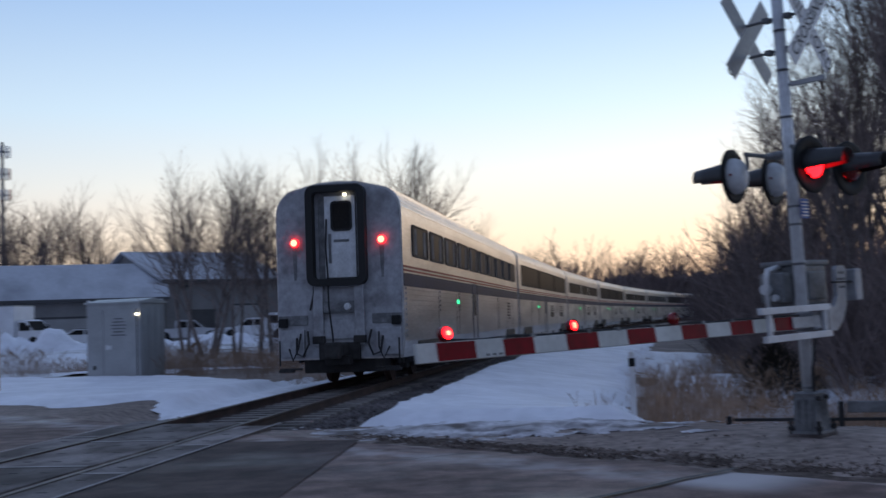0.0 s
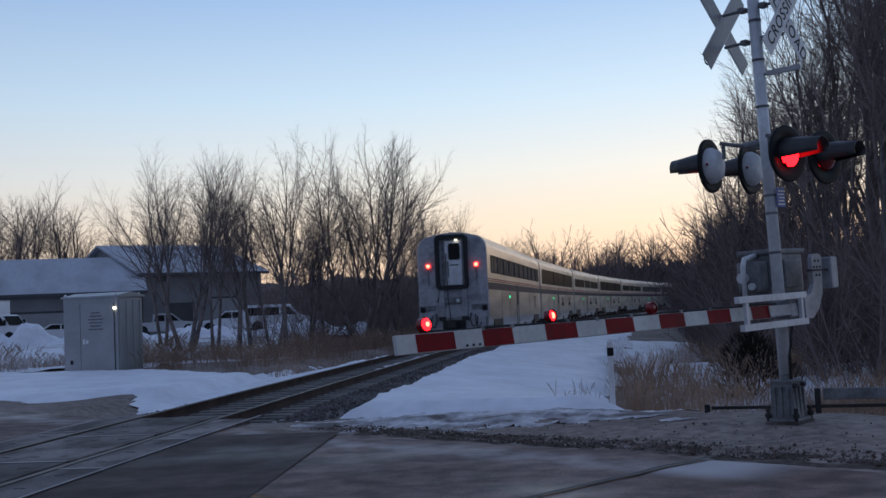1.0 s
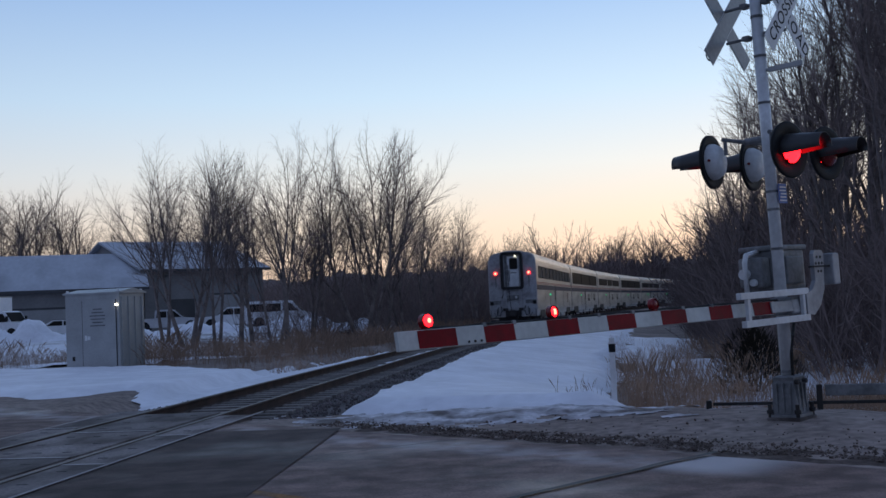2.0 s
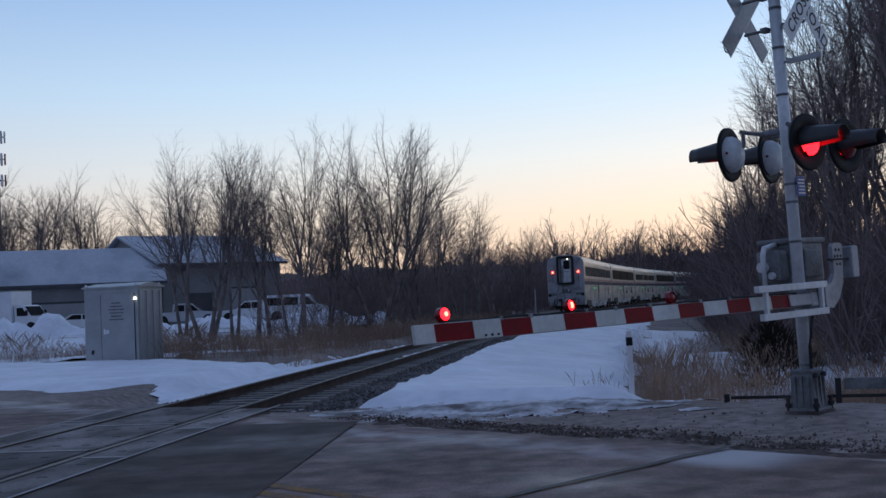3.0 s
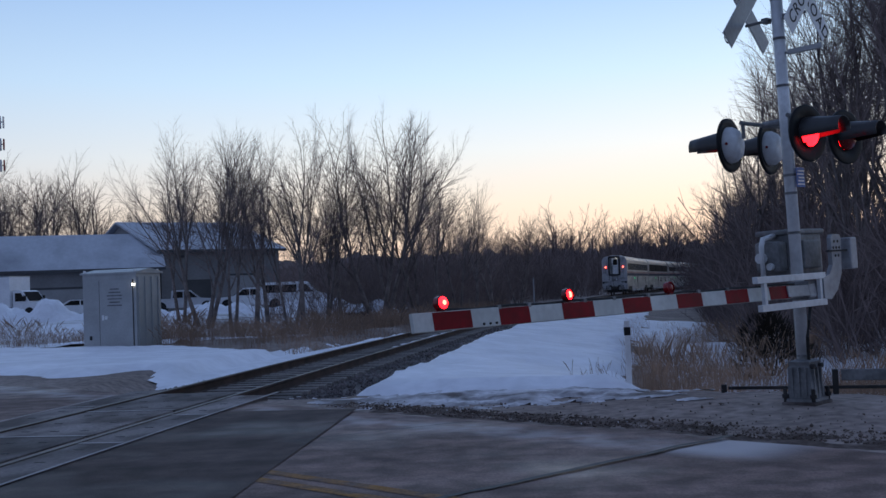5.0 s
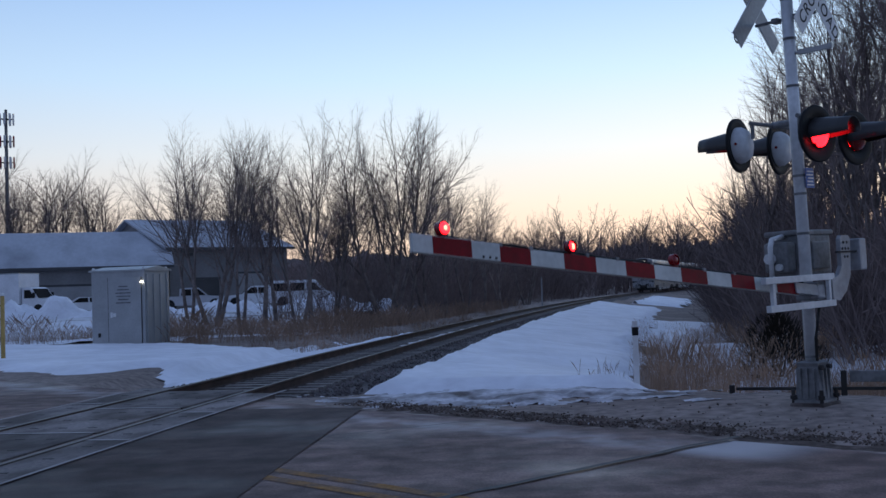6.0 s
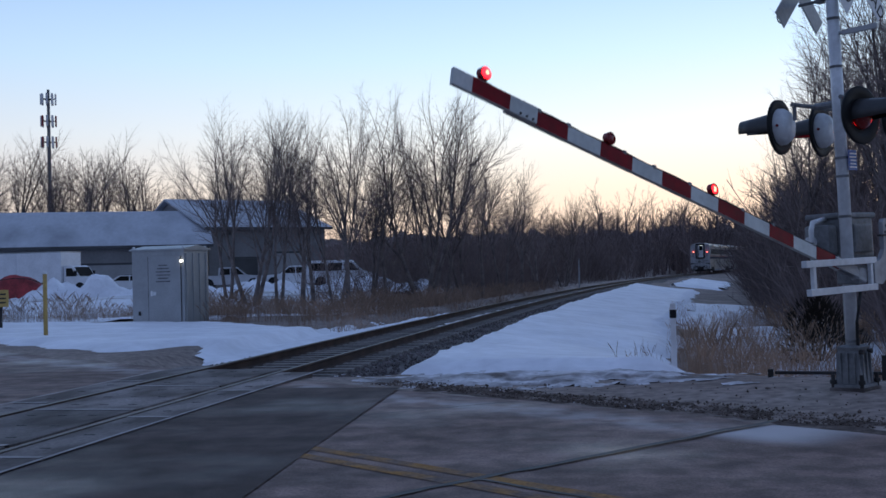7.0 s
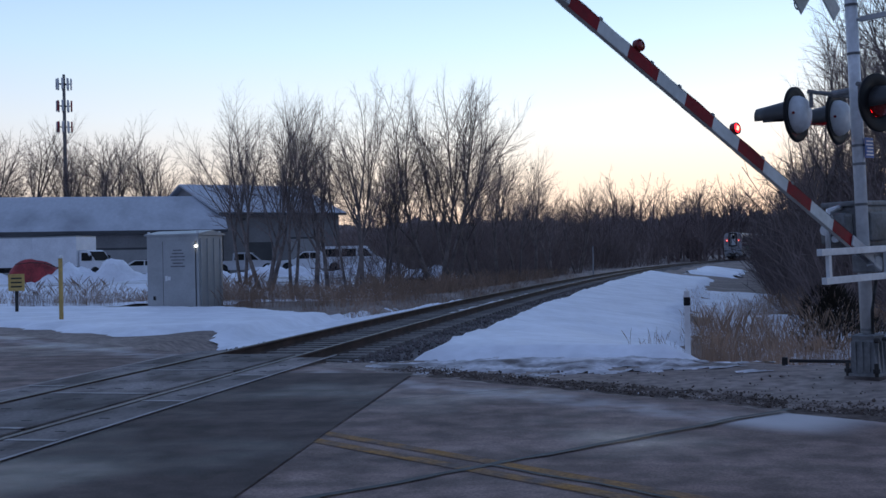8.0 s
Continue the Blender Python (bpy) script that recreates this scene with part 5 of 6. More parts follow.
def dress_rear(c):
    """What the last car shows on its rear face."""
    # end door, its recess's shade put in as a darker grey plate
    bm = bmesh.new()
    box(bm, -0.47, 0.47, 0.035, 0.058, 2.5, 4.6, 0.01)
    part("recess_shade", bm, GREY_CAST, c)
    bm = bmesh.new()
    box(bm, -0.3, 0.46, -0.02, 0.03, 2.55, 4.5, 0.015)
    d = part("end_door", bm, ALU_PAINT, c, "pale metal end door")
    bm = bmesh.new()
    frame_ring(bm, 0.52, 0.72, 0.1, 0.05, -0.05, -0.022, 0.12, 4.02)
    part("window_frame", bm, RUBBER, d)
    bm = bmesh.new()
    prism(bm, rounded(0.44, 0.64, 0.08), -0.034, -0.026, "y", Matrix.Translation((0.12, 0, 4.02)))
    part("door_pane", bm, GLASS_DARK, d)
    bm = bmesh.new()
    box(bm, -0.08, 0.3, -0.04, -0.022, 3.4, 3.46, 0.008)
    box(bm, -0.2, -0.14, -0.06, -0.022, 2.9, 3.6, 0.015)
    part("handle", bm, GREY_CAST, d)
    bm = bmesh.new()
    box(bm, 0.2, 0.27, -0.12, -0.06, 4.5, 4.54, 0.01)
    part("end_lamp", bm, WHITE_LIT, c, "lit doorway lamp")
    # tail lamps with soot streaks
    for s in (-1, 1):
        # the lamp's red halo, made as a glowing ring
        bm = bmesh.new()
        lathe(bm, [(0.0, 0.06), (0.075, 0.05), (0.09, 0.02), (0.1, 0.0)], 18, Matrix.Translation((s * 1.07, 0.03, 3.42)) @ pose(0, 0, 0, 90, 0, 0))
        part("tail_lamp_halo", bm, LIT_RED, c, "glowing red halo ring of the tail lamp")
        bm = bmesh.new()
        lathe(bm, [(0.0, 0.075), (0.05, 0.07), (0.08, 0.05)], 18, Matrix.Translation((s * 1.07, 0.03, 3.42)) @ pose(0, 0, 0, 90, 0, 0))
        part("tail_lamp", bm, LIT_CORE, c, "lit red tail lamp")
        bm = bmesh.new()
        prism(bm, [(-0.06, 0), (0.06, 0), (0.03, -0.75), (-0.03, -0.75)], 0.052, 0.058, "y", Matrix.Translation((s * 1.07, 0, 3.28)))
        part("soot_streak", bm, GREY_CAST, c, "sooty streak below the lamp")
        # collision posts below the doorway
        bm = bmesh.new()
        box(bm, s * 0.5 - 0.12, s * 0.5 + 0.12, -0.06, 0.06, 0.95, 2.38, 0.02)
        part("end_post", bm, END_PAINT, c)
        bm = bmesh.new()
        box(bm, s * 0.5 - 0.15, s * 0.5 + 0.15, -0.1, 0.02, 1.0, 1.18, 0.02)
        part("post_foot", bm, DARK, c)
        # steps, sockets and hoses at the corners
        bm = bmesh.new()
        box(bm, s * 1.15 - 0.36, s * 1.15 + 0.36, 0.03, 0.056, 1.45, 1.68, 0.01)
        part("sooty_panel", bm, GREY_CAST, c)
        bm = bmesh.new()
        box(bm, s * 1.38 - 0.11, s * 1.38 + 0.11, -0.07, 0.04, 1.4, 1.62, 0.03)
        part("socket", bm, BLACK, c)
        bm = bmesh.new()
        tube(bm, [(s * 0.78, -0.02, 1.3), (s * 0.72, -0.14, 1.0), (s * 0.85, -0.2, 0.72), (s * 1.02, -0.16, 0.78), (s * 1.05, -0.02, 1.15)], 0.028, 7)
        part("hose", bm, RUBBER, c)
        bm = bmesh.new()
        tube(bm, [(s * 0.95, -0.02, 1.25), (s * 0.98, -0.16, 0.9), (s * 1.1, -0.2, 0.62), (s * 1.22, -0.1, 0.9)], 0.022, 7)
        part("hose", bm, RUBBER, c)
        bm = bmesh.new()
        rod(bm, (s * 1.45, -0.1, 0.5), (s * 1.45, -0.1, 1.1), 0.02, 8)
        rod(bm, (s * 0.9, -0.12, 0.42), (s * 1.45, -0.12, 0.42), 0.025, 8)
        box(bm, s * 1.3 - 0.18, s * 1.3 + 0.18, -0.14, 0.02, 0.34, 0.4, 0.01)
        part("corner_step", bm, DARK, c)
    bm = bmesh.new()
    box(bm, -0.5, 0.5, -0.08, 0.05, 0.62, 1.02, 0.02)
    box(bm, -0.95, 0.95, 0.2, 1.2, 0.3, 0.62, 0.03)
    box(bm, -0.3, 0.3, -0.3, 0.05, 0.5, 0.72, 0.03)
    part("draft_gear", bm, DARK, c, "dark grimy draft gear")
    bm = bmesh.new()
    box(bm, -0.4, 0.4, 0.0, 0.056, 1.1, 1.55, 0.02)
    part("coupler_plate", bm, END_PAINT, c)
    bm = bmesh.new()
    box(bm, -0.38, 0.38, -0.05, 0.056, 1.72, 2.0, 0.03)
    part("cable_tray", bm, GREY_CAST, c)
    bm = bmesh.new()
    lathe(bm, [(0.0, 0.08), (0.07, 0.07), (0.09, 0.0)], 14, Matrix.Translation((0.22, -0.05, 1.86)) @ pose(0, 0, 0, 90, 0, 0))
    part("receptacle", bm, ALU_PAINT, c)
    bm = bmesh.new()
    tube(bm, [(-0.24, -0.06, 3.95), (-0.26, -0.1, 3.3), (-0.22, -0.12, 2.6), (-0.2, -0.18, 1.9), (-0.12, -0.2, 1.2), (-0.1, -0.2, 0.9)], 0.022, 7)
    part("hanging_cable", bm, RUBBER, c)
    bm = bmesh.new()
    tube(bm, [(-0.58, -0.02, 4.6), (-0.6, -0.04, 3.4), (-0.6, -0.04, 2.2), (-0.7, -0.03, 1.8)], 0.025, 7)
    part("hand_rail", bm, DARK, c)


TRAIN = []
for i_ in range(9):
    kind_ = ("coach", "lounge", "sleeper", "lounge", "sleeper")[i_ % 5] if i_ else "coach"
    TRAIN.append(train_car(kind_, {"coach": "silver bilevel passenger coach with a row of curtained windows", "lounge": "silver bilevel lounge car with long tinted windows",
                                   "sleeper": "silver bilevel sleeping car with dark window bands"}[kind_]))
dress_rear(TRAIN[0])


# ---- crossing signal with gate ----
DRUMS = []
GATE_Z = 0.1
GATE = empty("crossing_gate", Matrix.Translation((3.98, 12.13, GATE_Z)) @ pose(0, 0, 0, 0, -1.6, 0) @ pose(0, 0, 0, 0, 0, -136.2), "silver crossing signal mast with a red and white gate arm", "crossing gate")
STRIPE = 0.4064


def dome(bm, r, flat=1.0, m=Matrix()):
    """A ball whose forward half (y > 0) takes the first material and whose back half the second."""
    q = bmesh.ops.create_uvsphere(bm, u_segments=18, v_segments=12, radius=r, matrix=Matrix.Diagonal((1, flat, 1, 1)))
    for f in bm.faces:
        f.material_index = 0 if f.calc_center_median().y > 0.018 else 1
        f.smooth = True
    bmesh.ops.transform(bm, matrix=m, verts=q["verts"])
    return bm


def flasher(m, phase):
    """A round backing plate with bowl, visor and lamp; local +y is the way it faces."""
    bm = bmesh.new()
    t = pose(0, 0, 0, -90, 0, 0)
    lathe(bm, [(0.0, -0.015), (0.25, -0.015), (0.3, -0.03), (0.305, 0.0), (0.29, 0.006), (0.165, 0.0), (0.16, -0.01)], 36, t)
    plate = part("flasher_plate", bm, BLACK, GATE, "black round signal backing plate", True)
    plate.matrix_basis = m
    bm = bmesh.new()
    lathe(bm, [(0.205, -0.004), (0.2, -0.06), (0.165, -0.12), (0.1, -0.15), (0.03, -0.16), (0.0, -0.16)], 28, t)
    part("bowl", bm, ALU_PAINT, plate, "pale silver lamp housing", True)
    bm = bmesh.new()
    k = 22
    rings = []
    for y, r, drop in ((0.0, 0.17, 0.1), (0.15, 0.15, 0.05), (0.29, 0.128, 0.0), (0.43, 0.11, -0.04)):
        ring = []
        for inner in (0, 0.006):
            for i in range(k + 1):
                a = radians(-20 + drop * 30) + (math.pi + 2 * radians(20 - drop * 30)) * i / k
                ring.append(bm.verts.new(((r - inner) * math.cos(a), y, (r - inner) * math.sin(a) + 0.02 * y)))
        rings.append(ring)
    for p, q in zip(rings, rings[1:]):
        for i in range(k):
            bm.faces.new((p[i], p[i + 1], q[i + 1], q[i]))
            j = k + 1 + i
            bm.faces.new((p[j + 1], p[j], q[j], q[j + 1]))
    for i in range(k):
        bm.faces.new((rings[-1][i], rings[-1][i + 1], rings[-1][k + 2 + i], rings[-1][k + 1 + i]))
    part("visor", bm, VISOR, plate, "long black visor", True)
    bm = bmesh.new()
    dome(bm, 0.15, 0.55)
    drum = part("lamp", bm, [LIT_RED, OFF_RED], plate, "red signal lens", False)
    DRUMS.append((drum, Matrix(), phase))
    bm = bmesh.new()
    rod(bm, (-0.208, -0.07, 0.0), (-0.17, -0.065, 0.0), 0.016, 8)
    part("side_light", bm, OFF_RED, plate)
    bm = bmesh.new()
    rod(bm, (0.208, -0.07, 0.0), (0.17, -0.065, 0.0), 0.016, 8)
    part("side_light", bm, OFF_RED, plate)
    return plate


def crossbuck(y, facing):
    """Two crossed boards, lettered on the side that the drivers see."""
    for tilt, word in ((45, "CROSSING"), (-45, "RAIL  ROAD")):
        bm = bmesh.new()
        box(bm, -0.61, 0.61, -0.115, 0.115, -0.004, 0.004, 0.003)
        b = part("crossbuck_board", bm, SIGN_WHITE, GATE, "white reflective crossbuck board")
        b.matrix_basis = Matrix.Translation((0, y + (0.006 if tilt > 0 else -0.006) * facing, 4.6 - GATE_Z)) @ (pose(0, 0, 0, 90, 0, 180) if facing > 0 else pose(0, 0, 0, 90, 0, 0)) @ pose(0, 0, 0, 0, 0, tilt)
        if word == "CROSSING":
            words = ((word, 0.0, 1.0),)
        else:
            words = (("RAIL", -0.345, 1.0), ("ROAD", 0.345, 1.0))
        for w, dx, sx in words:
            cu = bpy.data.curves.new("lettering", "FONT")
            cu.body, cu.size, cu.align_x, cu.align_y, cu.extrude = w, 0.2, "CENTER", "CENTER", 0.0015
            cu.space_character = 1.12
            cu.materials.append(BLACK)
            tx = new("lettering", cu)
            tx.parent = b
            tx.matrix_basis = Matrix.Translation((dx, 0, 0.006))
        # the reverse shows a bare stiffener strip
        bm = bmesh.new()
        box(bm, -0.6, 0.6, -0.104, 0.104, -0.0085, -0.0045)
        part("board_back", bm, SIGN_BACK, b)


def build_gate():
    g = GATE
    bm = bmesh.new()
    box(bm, -0.2, 0.2, -0.2, 0.2, -0.25, 0.03, 0.02)
    part("footing", bm, CONCRETE, g, "concrete footing")
    bm = bmesh.new()
    lo, hi = 0.15, 0.12
    vs = []
    for z, r in ((0.03, lo + 0.03), (0.06, lo + 0.03), (0.065, lo), (0.42, hi), (0.46, hi + 0.01), (0.48, 0.09)):
        vs.append([bm.verts.new((sx * r, sy * r, z)) for sx, sy in ((-1, -1), (1, -1), (1, 1), (-1, 1))])
    for a, b in zip(vs, vs[1:]):
        for k in range(4):
            bm.faces.new((a[k], a[(k + 1) % 4], b[(k + 1) % 4], b[k]))
    bm.faces.new(vs[-1])
    part("mast_base", bm, GREY_CAST, g, "ribbed grey cast mast base")
    for sx in (-1, 1):
        for k in (-0.08, 0.0, 0.08):
            bm = bmesh.new()
            box(bm, sx * 0.136 - 0.02, sx * 0.136 + 0.02, k - 0.01, k + 0.01, 0.07, 0.4)
            part("rib", bm, GREY_CAST, g)
            bm = bmesh.new()
            box(bm, k - 0.01, k + 0.01, sx * 0.136 - 0.02, sx * 0.136 + 0.02, 0.07, 0.4)
            part("rib", bm, GREY_CAST, g)
    for sx in (-1, 1):
        for sy in (-1, 1):
            bm = bmesh.new()
            rod(bm, (sx * 0.165, sy * 0.165, 0.03), (sx * 0.165, sy * 0.165, 0.17), 0.022, 8)
            rod(bm, (sx * 0.165, sy * 0.165, 0.07), (sx * 0.165, sy * 0.165, 0.11), 0.04, 6)
            part("anchor_bolt", bm, DARK, g)
    for k in (-0.09, 0.09):
        bm = bmesh.new()
        rod(bm, (k, 0.1, 0.41), (k, 0.17, 0.41), 0.026, 6)
        part("clamp_bolt", bm, DARK, g)
    bm = bmesh.new()
    rod(bm, (0, 0, 0.45), (0, 0, 5.3), 0.066, 20)
    part("mast", bm, ALU_PAINT, g, "silver painted pipe mast", True)
    for z in (0.62, 1.98, 2.42, 2.62, 3.62, 4.15, 4.6):
        bm = bmesh.new()
        lathe(bm, [(0.064, -0.014), (0.071, -0.014), (0.071, 0.014), (0.064, 0.014)], 18, Matrix.Translation((0, 0, z - GATE_Z)))
        part("mast_clamp", bm, GREY_CAST, g)
    # crossbucks on their brackets
    for y, f in ((0.34, 1), (-0.4, -1)):
        crossbuck(y, f)
        for z in (4.38, 4.75):
            bm = bmesh.new()
            rod(bm, (0, 0, z - GATE_Z), (0, y, z - GATE_Z), 0.018, 8)
            box(bm, -0.05, 0.05, y * 0.35 - 0.04, y * 0.35 + 0.04, z - GATE_Z - 0.03, z - GATE_Z + 0.03, 0.01)
            part("bracket", bm, GREY_CAST, g)
    bm = bmesh.new()
    rod(bm, (0, -0.05, 3.98 - GATE_Z), (0, 0.12, 3.98 - GATE_Z), 0.02, 8)
    box(bm, -0.02, 0.02, 0.1, 0.5, 3.95 - GATE_Z, 4.01 - GATE_Z, 0.005)
    part("small_bracket", bm, GALV, g)
    # cross arms and flashers
    zl = 3.0 - GATE_Z
    for y, f in ((0.28, 1), (-0.28, -1)):
        bm = bmesh.new()
        rod(bm, (-0.47, y, zl + 0.22), (0.47, y, zl + 0.22), 0.024, 10)
        rod(bm, (0, 0, zl + 0.22), (0, y, zl + 0.22), 0.04, 10)
        for sx in (-1, 1):
            rod(bm, (sx * 0.43, y, zl + 0.24), (sx * 0.43, y, zl + 0.05), 0.022, 8)
        part("cross_arm", bm, GREY_CAST, g)
        for sx, ph in ((0.43, 0), (-0.43, 1)):
            flasher(Matrix.Translation((sx, y + 0.2 * f, zl)) @ pose(0, 0, 0, 0, 0, -8 if f > 0 else 187), ph)
    # blue information plate, its small print as bars
    bm = bmesh.new()
    box(bm, -0.16, 0.02, 0.085, 0.091, 2.48 - GATE_Z, 2.7 - GATE_Z, 0.002)
    s = part("information_plate", bm, SIGN_BLUE, g, "small blue plate with white print")
    for k in range(5):
        bm = bmesh.new()
        box(bm, -0.145 + 0.012 * (k % 2), 0.005 - 0.014 * (k % 3), 0.0925, 0.0945, 2.505 + 0.037 * k - GATE_Z, 2.52 + 0.037 * k - GATE_Z)
        part("print_bar", bm, SIGN_WHITE, s)
    # mechanism case behind the mast
    bm = bmesh.new()
    box(bm, -0.82, -0.1, -0.5, -0.1, 1.5 - GATE_Z, 1.99 - GATE_Z, 0.05)
    box(bm, -0.85, -0.07, -0.53, -0.08, 1.97 - GATE_Z, 2.03 - GATE_Z, 0.02)
    box(bm, -0.7, -0.3, -0.1, -0.06, 1.58 - GATE_Z, 1.9 - GATE_Z, 0.02)
    box(bm, -0.1, 0.1, -0.45, -0.15, 1.56 - GATE_Z, 1.9 - GATE_Z, 0.04)
    c = part("mechanism_case", bm, GREY_CAST, g, "grey gate mechanism case")
    bm = bmesh.new()
    rod(bm, (0.1, -0.35, 1.72 - GATE_Z), (0.17, -0.35, 1.72 - GATE_Z), 0.06, 12)
    rod(bm, (0.1, -0.25, 1.62 - GATE_Z), (0.15, -0.25, 1.62 - GATE_Z), 0.04, 10)
    part("shaft_boss", bm, ALU_PAINT, c)
    bm = bmesh.new()
    tube(bm, [(0.2, -0.3, 1.45 - GATE_Z), (0.2, -0.3, 1.85 - GATE_Z), (0.16, -0.3, 1.93 - GATE_Z), (-0.1, -0.3, 1.97 - GATE_Z)], 0.03, 10)
    part("guard_hoop", bm, ALU_PAINT, g, "pale pipe hoop", True)
    # fixed channels that straddle the arm
    for y in (0.2,):
        for z in (1.49, 1.2):
            bm = bmesh.new()
            box(bm, -0.2, 1.25 if z > 1.4 else 1.18, y - 0.03, y + 0.03, z - 0.035 - GATE_Z, z + 0.035 - GATE_Z, 0.006)
            part("channel", bm, ALU_PAINT, g, "pale painted steel channel")
        for x in (1.08, -0.1):
            bm = bmesh.new()
            box(bm, x - 0.025, x + 0.025, y - 0.02, y + 0.02, 1.23 - GATE_Z, 1.46 - GATE_Z)
            part("channel_post", bm, ALU_PAINT, g)
    bm = bmesh.new()
    box(bm, -0.1, 0.1, -0.09, 0.17, 1.24 - GATE_Z, 1.44 - GATE_Z, 0.02)
    part("pivot_block", bm, GREY_CAST, g)
    # curved support plate, its holes' shade put on as dark discs, and the counterweight case
    bm = bmesh.new()
    prism(bm, [(-0.14, 1.24), (-0.3, 1.22), (-0.46, 1.32), (-0.58, 1.5), (-0.62, 1.9), (-0.58, 1.94), (-0.42, 1.94), (-0.38, 1.9), (-0.38, 1.6), (-0.3, 1.5), (-0.14, 1.46)], 0.18, 0.23, "y", Matrix.Translation((0, 0, -GATE_Z)))
    pl = part("support_plate", bm, ALU_DULL, g, "pale curved steel plate")
    for k, (x, z) in enumerate(((-0.45, 1.86), (-0.53, 1.86), (-0.42, 1.79), (-0.49, 1.79), (-0.56, 1.79), (-0.46, 1.7), (-0.53, 1.7))):
        bm = bmesh.new()
        rod(bm, (x, 0.228, z - GATE_Z), (x, 0.236, z - GATE_Z), 0.016, 8)
        part("hole_disc", bm, DARK, pl)
    bm = bmesh.new()
    box(bm, -0.9, -0.74, 0.14, 0.28, 1.54 - GATE_Z, 1.9 - GATE_Z, 0.02)
    cw = part("junction_box", bm, ALU_DULL, g, "pale steel junction box")
    bm = bmesh.new()
    box(bm, -0.98, -0.3, 0.2, 0.24, 1.745 - GATE_Z, 1.765 - GATE_Z)
    part("box_strap", bm, DARK, cw)
    bm = bmesh.new()
    tube(bm, [(0.05, 0.15, 1.15 - GATE_Z), (0.2, 0.2, 1.02 - GATE_Z), (0.22, 0.18, 0.85 - GATE_Z), (0.08, 0.1, 0.68 - GATE_Z), (0.02, 0.07, 0.5 - GATE_Z)], 0.018, 7)
    part("cable", bm, RUBBER, g)
    # conduit up the mast's back
    bm = bmesh.new()
    rod(bm, (-0.03, -0.08, 0.45), (-0.03, -0.08, 1.5), 0.02, 8)
    part("conduit", bm, GALV, g)


ARM_PIVOT = Matrix.Translation((0, 0.131, 1.336 - GATE_Z)) @ pose(0, 0, 0, 0, 0, -1.44) @ pose(0, 0, 0, 7.8, 0, 0)


def build_arm():
    """The arm's own space: x from the pivot to the tip."""
    bm = bmesh.new()
    box(bm, 0.43, 5.21, -0.022, 0.022, -0.07, 0.07, 0.006)
    box(bm, 4.9, 5.81, 0.024, 0.06, -0.074, 0.074, 0.006)
    arm = part("gate_arm", bm, WHITE_REFL, GATE, "red and white striped gate arm")
    arm.matrix_basis = ARM_PIVOT
    bm = bmesh.new()
    box(bm, 0.0, 0.52, -0.045, -0.024, -0.06, 0.06, 0.008)
    box(bm, 0.0, 0.52, 0.026, 0.045, -0.06, 0.06, 0.008)
    box(bm, -0.06, 0.1, -0.05, 0.05, -0.08, 0.08, 0.02)
    part("arm_bracket", bm, ALU_DULL, arm, "dull metal arm bracket")
    bands = [(4.92 - STRIPE * k - STRIPE, 4.92 - STRIPE * k, 0.022) for k in range(0, 11, 2)] + [(5.21, 5.61, 0.06)]
    for x0, x1, yy in bands:
        for s in (-1, 1):
            bm = bmesh.new()
            y0 = yy if s > 0 else (-0.022 if yy < 0.05 else 0.024)
            box(bm, x0, x1, min(y0, y0 + s * 0.0025), max(y0, y0 + s * 0.0025), -0.068, 0.068)
            part("red_band", bm, RED_REFL, arm, "red reflective band")
    for x, phase in ((5.503, None), (4.003, 0), (2.563, 1)):
        yy = 0.04 if x > 5 else 0.0
        bm = bmesh.new()
        box(bm, x - 0.06, x + 0.06, yy - 0.04, yy + 0.012, 0.068, 0.08, 0.004)
        rod(bm, (x, yy - 0.02, 0.07), (x, yy - 0.02, 0.1), 0.02, 8)
        lathe(bm, [(0.048, -0.03), (0.058, -0.025), (0.058, 0.025), (0.048, 0.03)], 20, Matrix.Translation((x, yy + 0.015, 0.136)) @ pose(0, 0, 0, 90, 0, 0))
        part("lamp_mount", bm, OFF_RED, arm, "dark red lamp mount")
        bm = bmesh.new()
        if phase is None:
            lathe(bm, [(0.0, 0.045), (0.03, 0.041), (0.048, 0.03), (0.048, -0.03), (0.03, -0.041), (0.0, -0.045)], 20, Matrix.Translation((x, yy + 0.015, 0.136)) @ pose(0, 0, 0, 90, 0, 0))
            part("arm_lamp", bm, LIT_RED, arm, "lit red arm lamp", True)
            bm = bmesh.new()
            lathe(bm, [(0.0, 0.05), (0.012, 0.048), (0.019, 0.045)], 16, Matrix.Translation((x, yy + 0.015, 0.136)) @ pose(0, 0, 0, -90, 0, 0))
            lathe(bm, [(0.0, 0.05), (0.012, 0.048), (0.019, 0.045)], 16, Matrix.Translation((x, yy + 0.015, 0.136)) @ pose(0, 0, 0, 90, 0, 0))
            part("arm_lamp_core", bm, LIT_CORE, arm)
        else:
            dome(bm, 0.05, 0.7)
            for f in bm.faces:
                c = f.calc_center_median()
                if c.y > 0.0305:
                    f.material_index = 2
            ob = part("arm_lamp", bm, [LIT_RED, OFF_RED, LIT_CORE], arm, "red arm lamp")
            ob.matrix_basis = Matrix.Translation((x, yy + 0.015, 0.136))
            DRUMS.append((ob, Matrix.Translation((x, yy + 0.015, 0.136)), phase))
    # the cable along the top edge and its clips
    bm = bmesh.new()
    tube(bm, [(0.3, 0.0, 0.08)] + [(0.3 + 0.4 * k, 0.0, 0.078 + 0.012 * (k % 2)) for k in range(1, 13)] + [(5.5, 0.03, 0.09)], 0.011, 6)
    part("arm_cable", bm, RUBBER, arm)
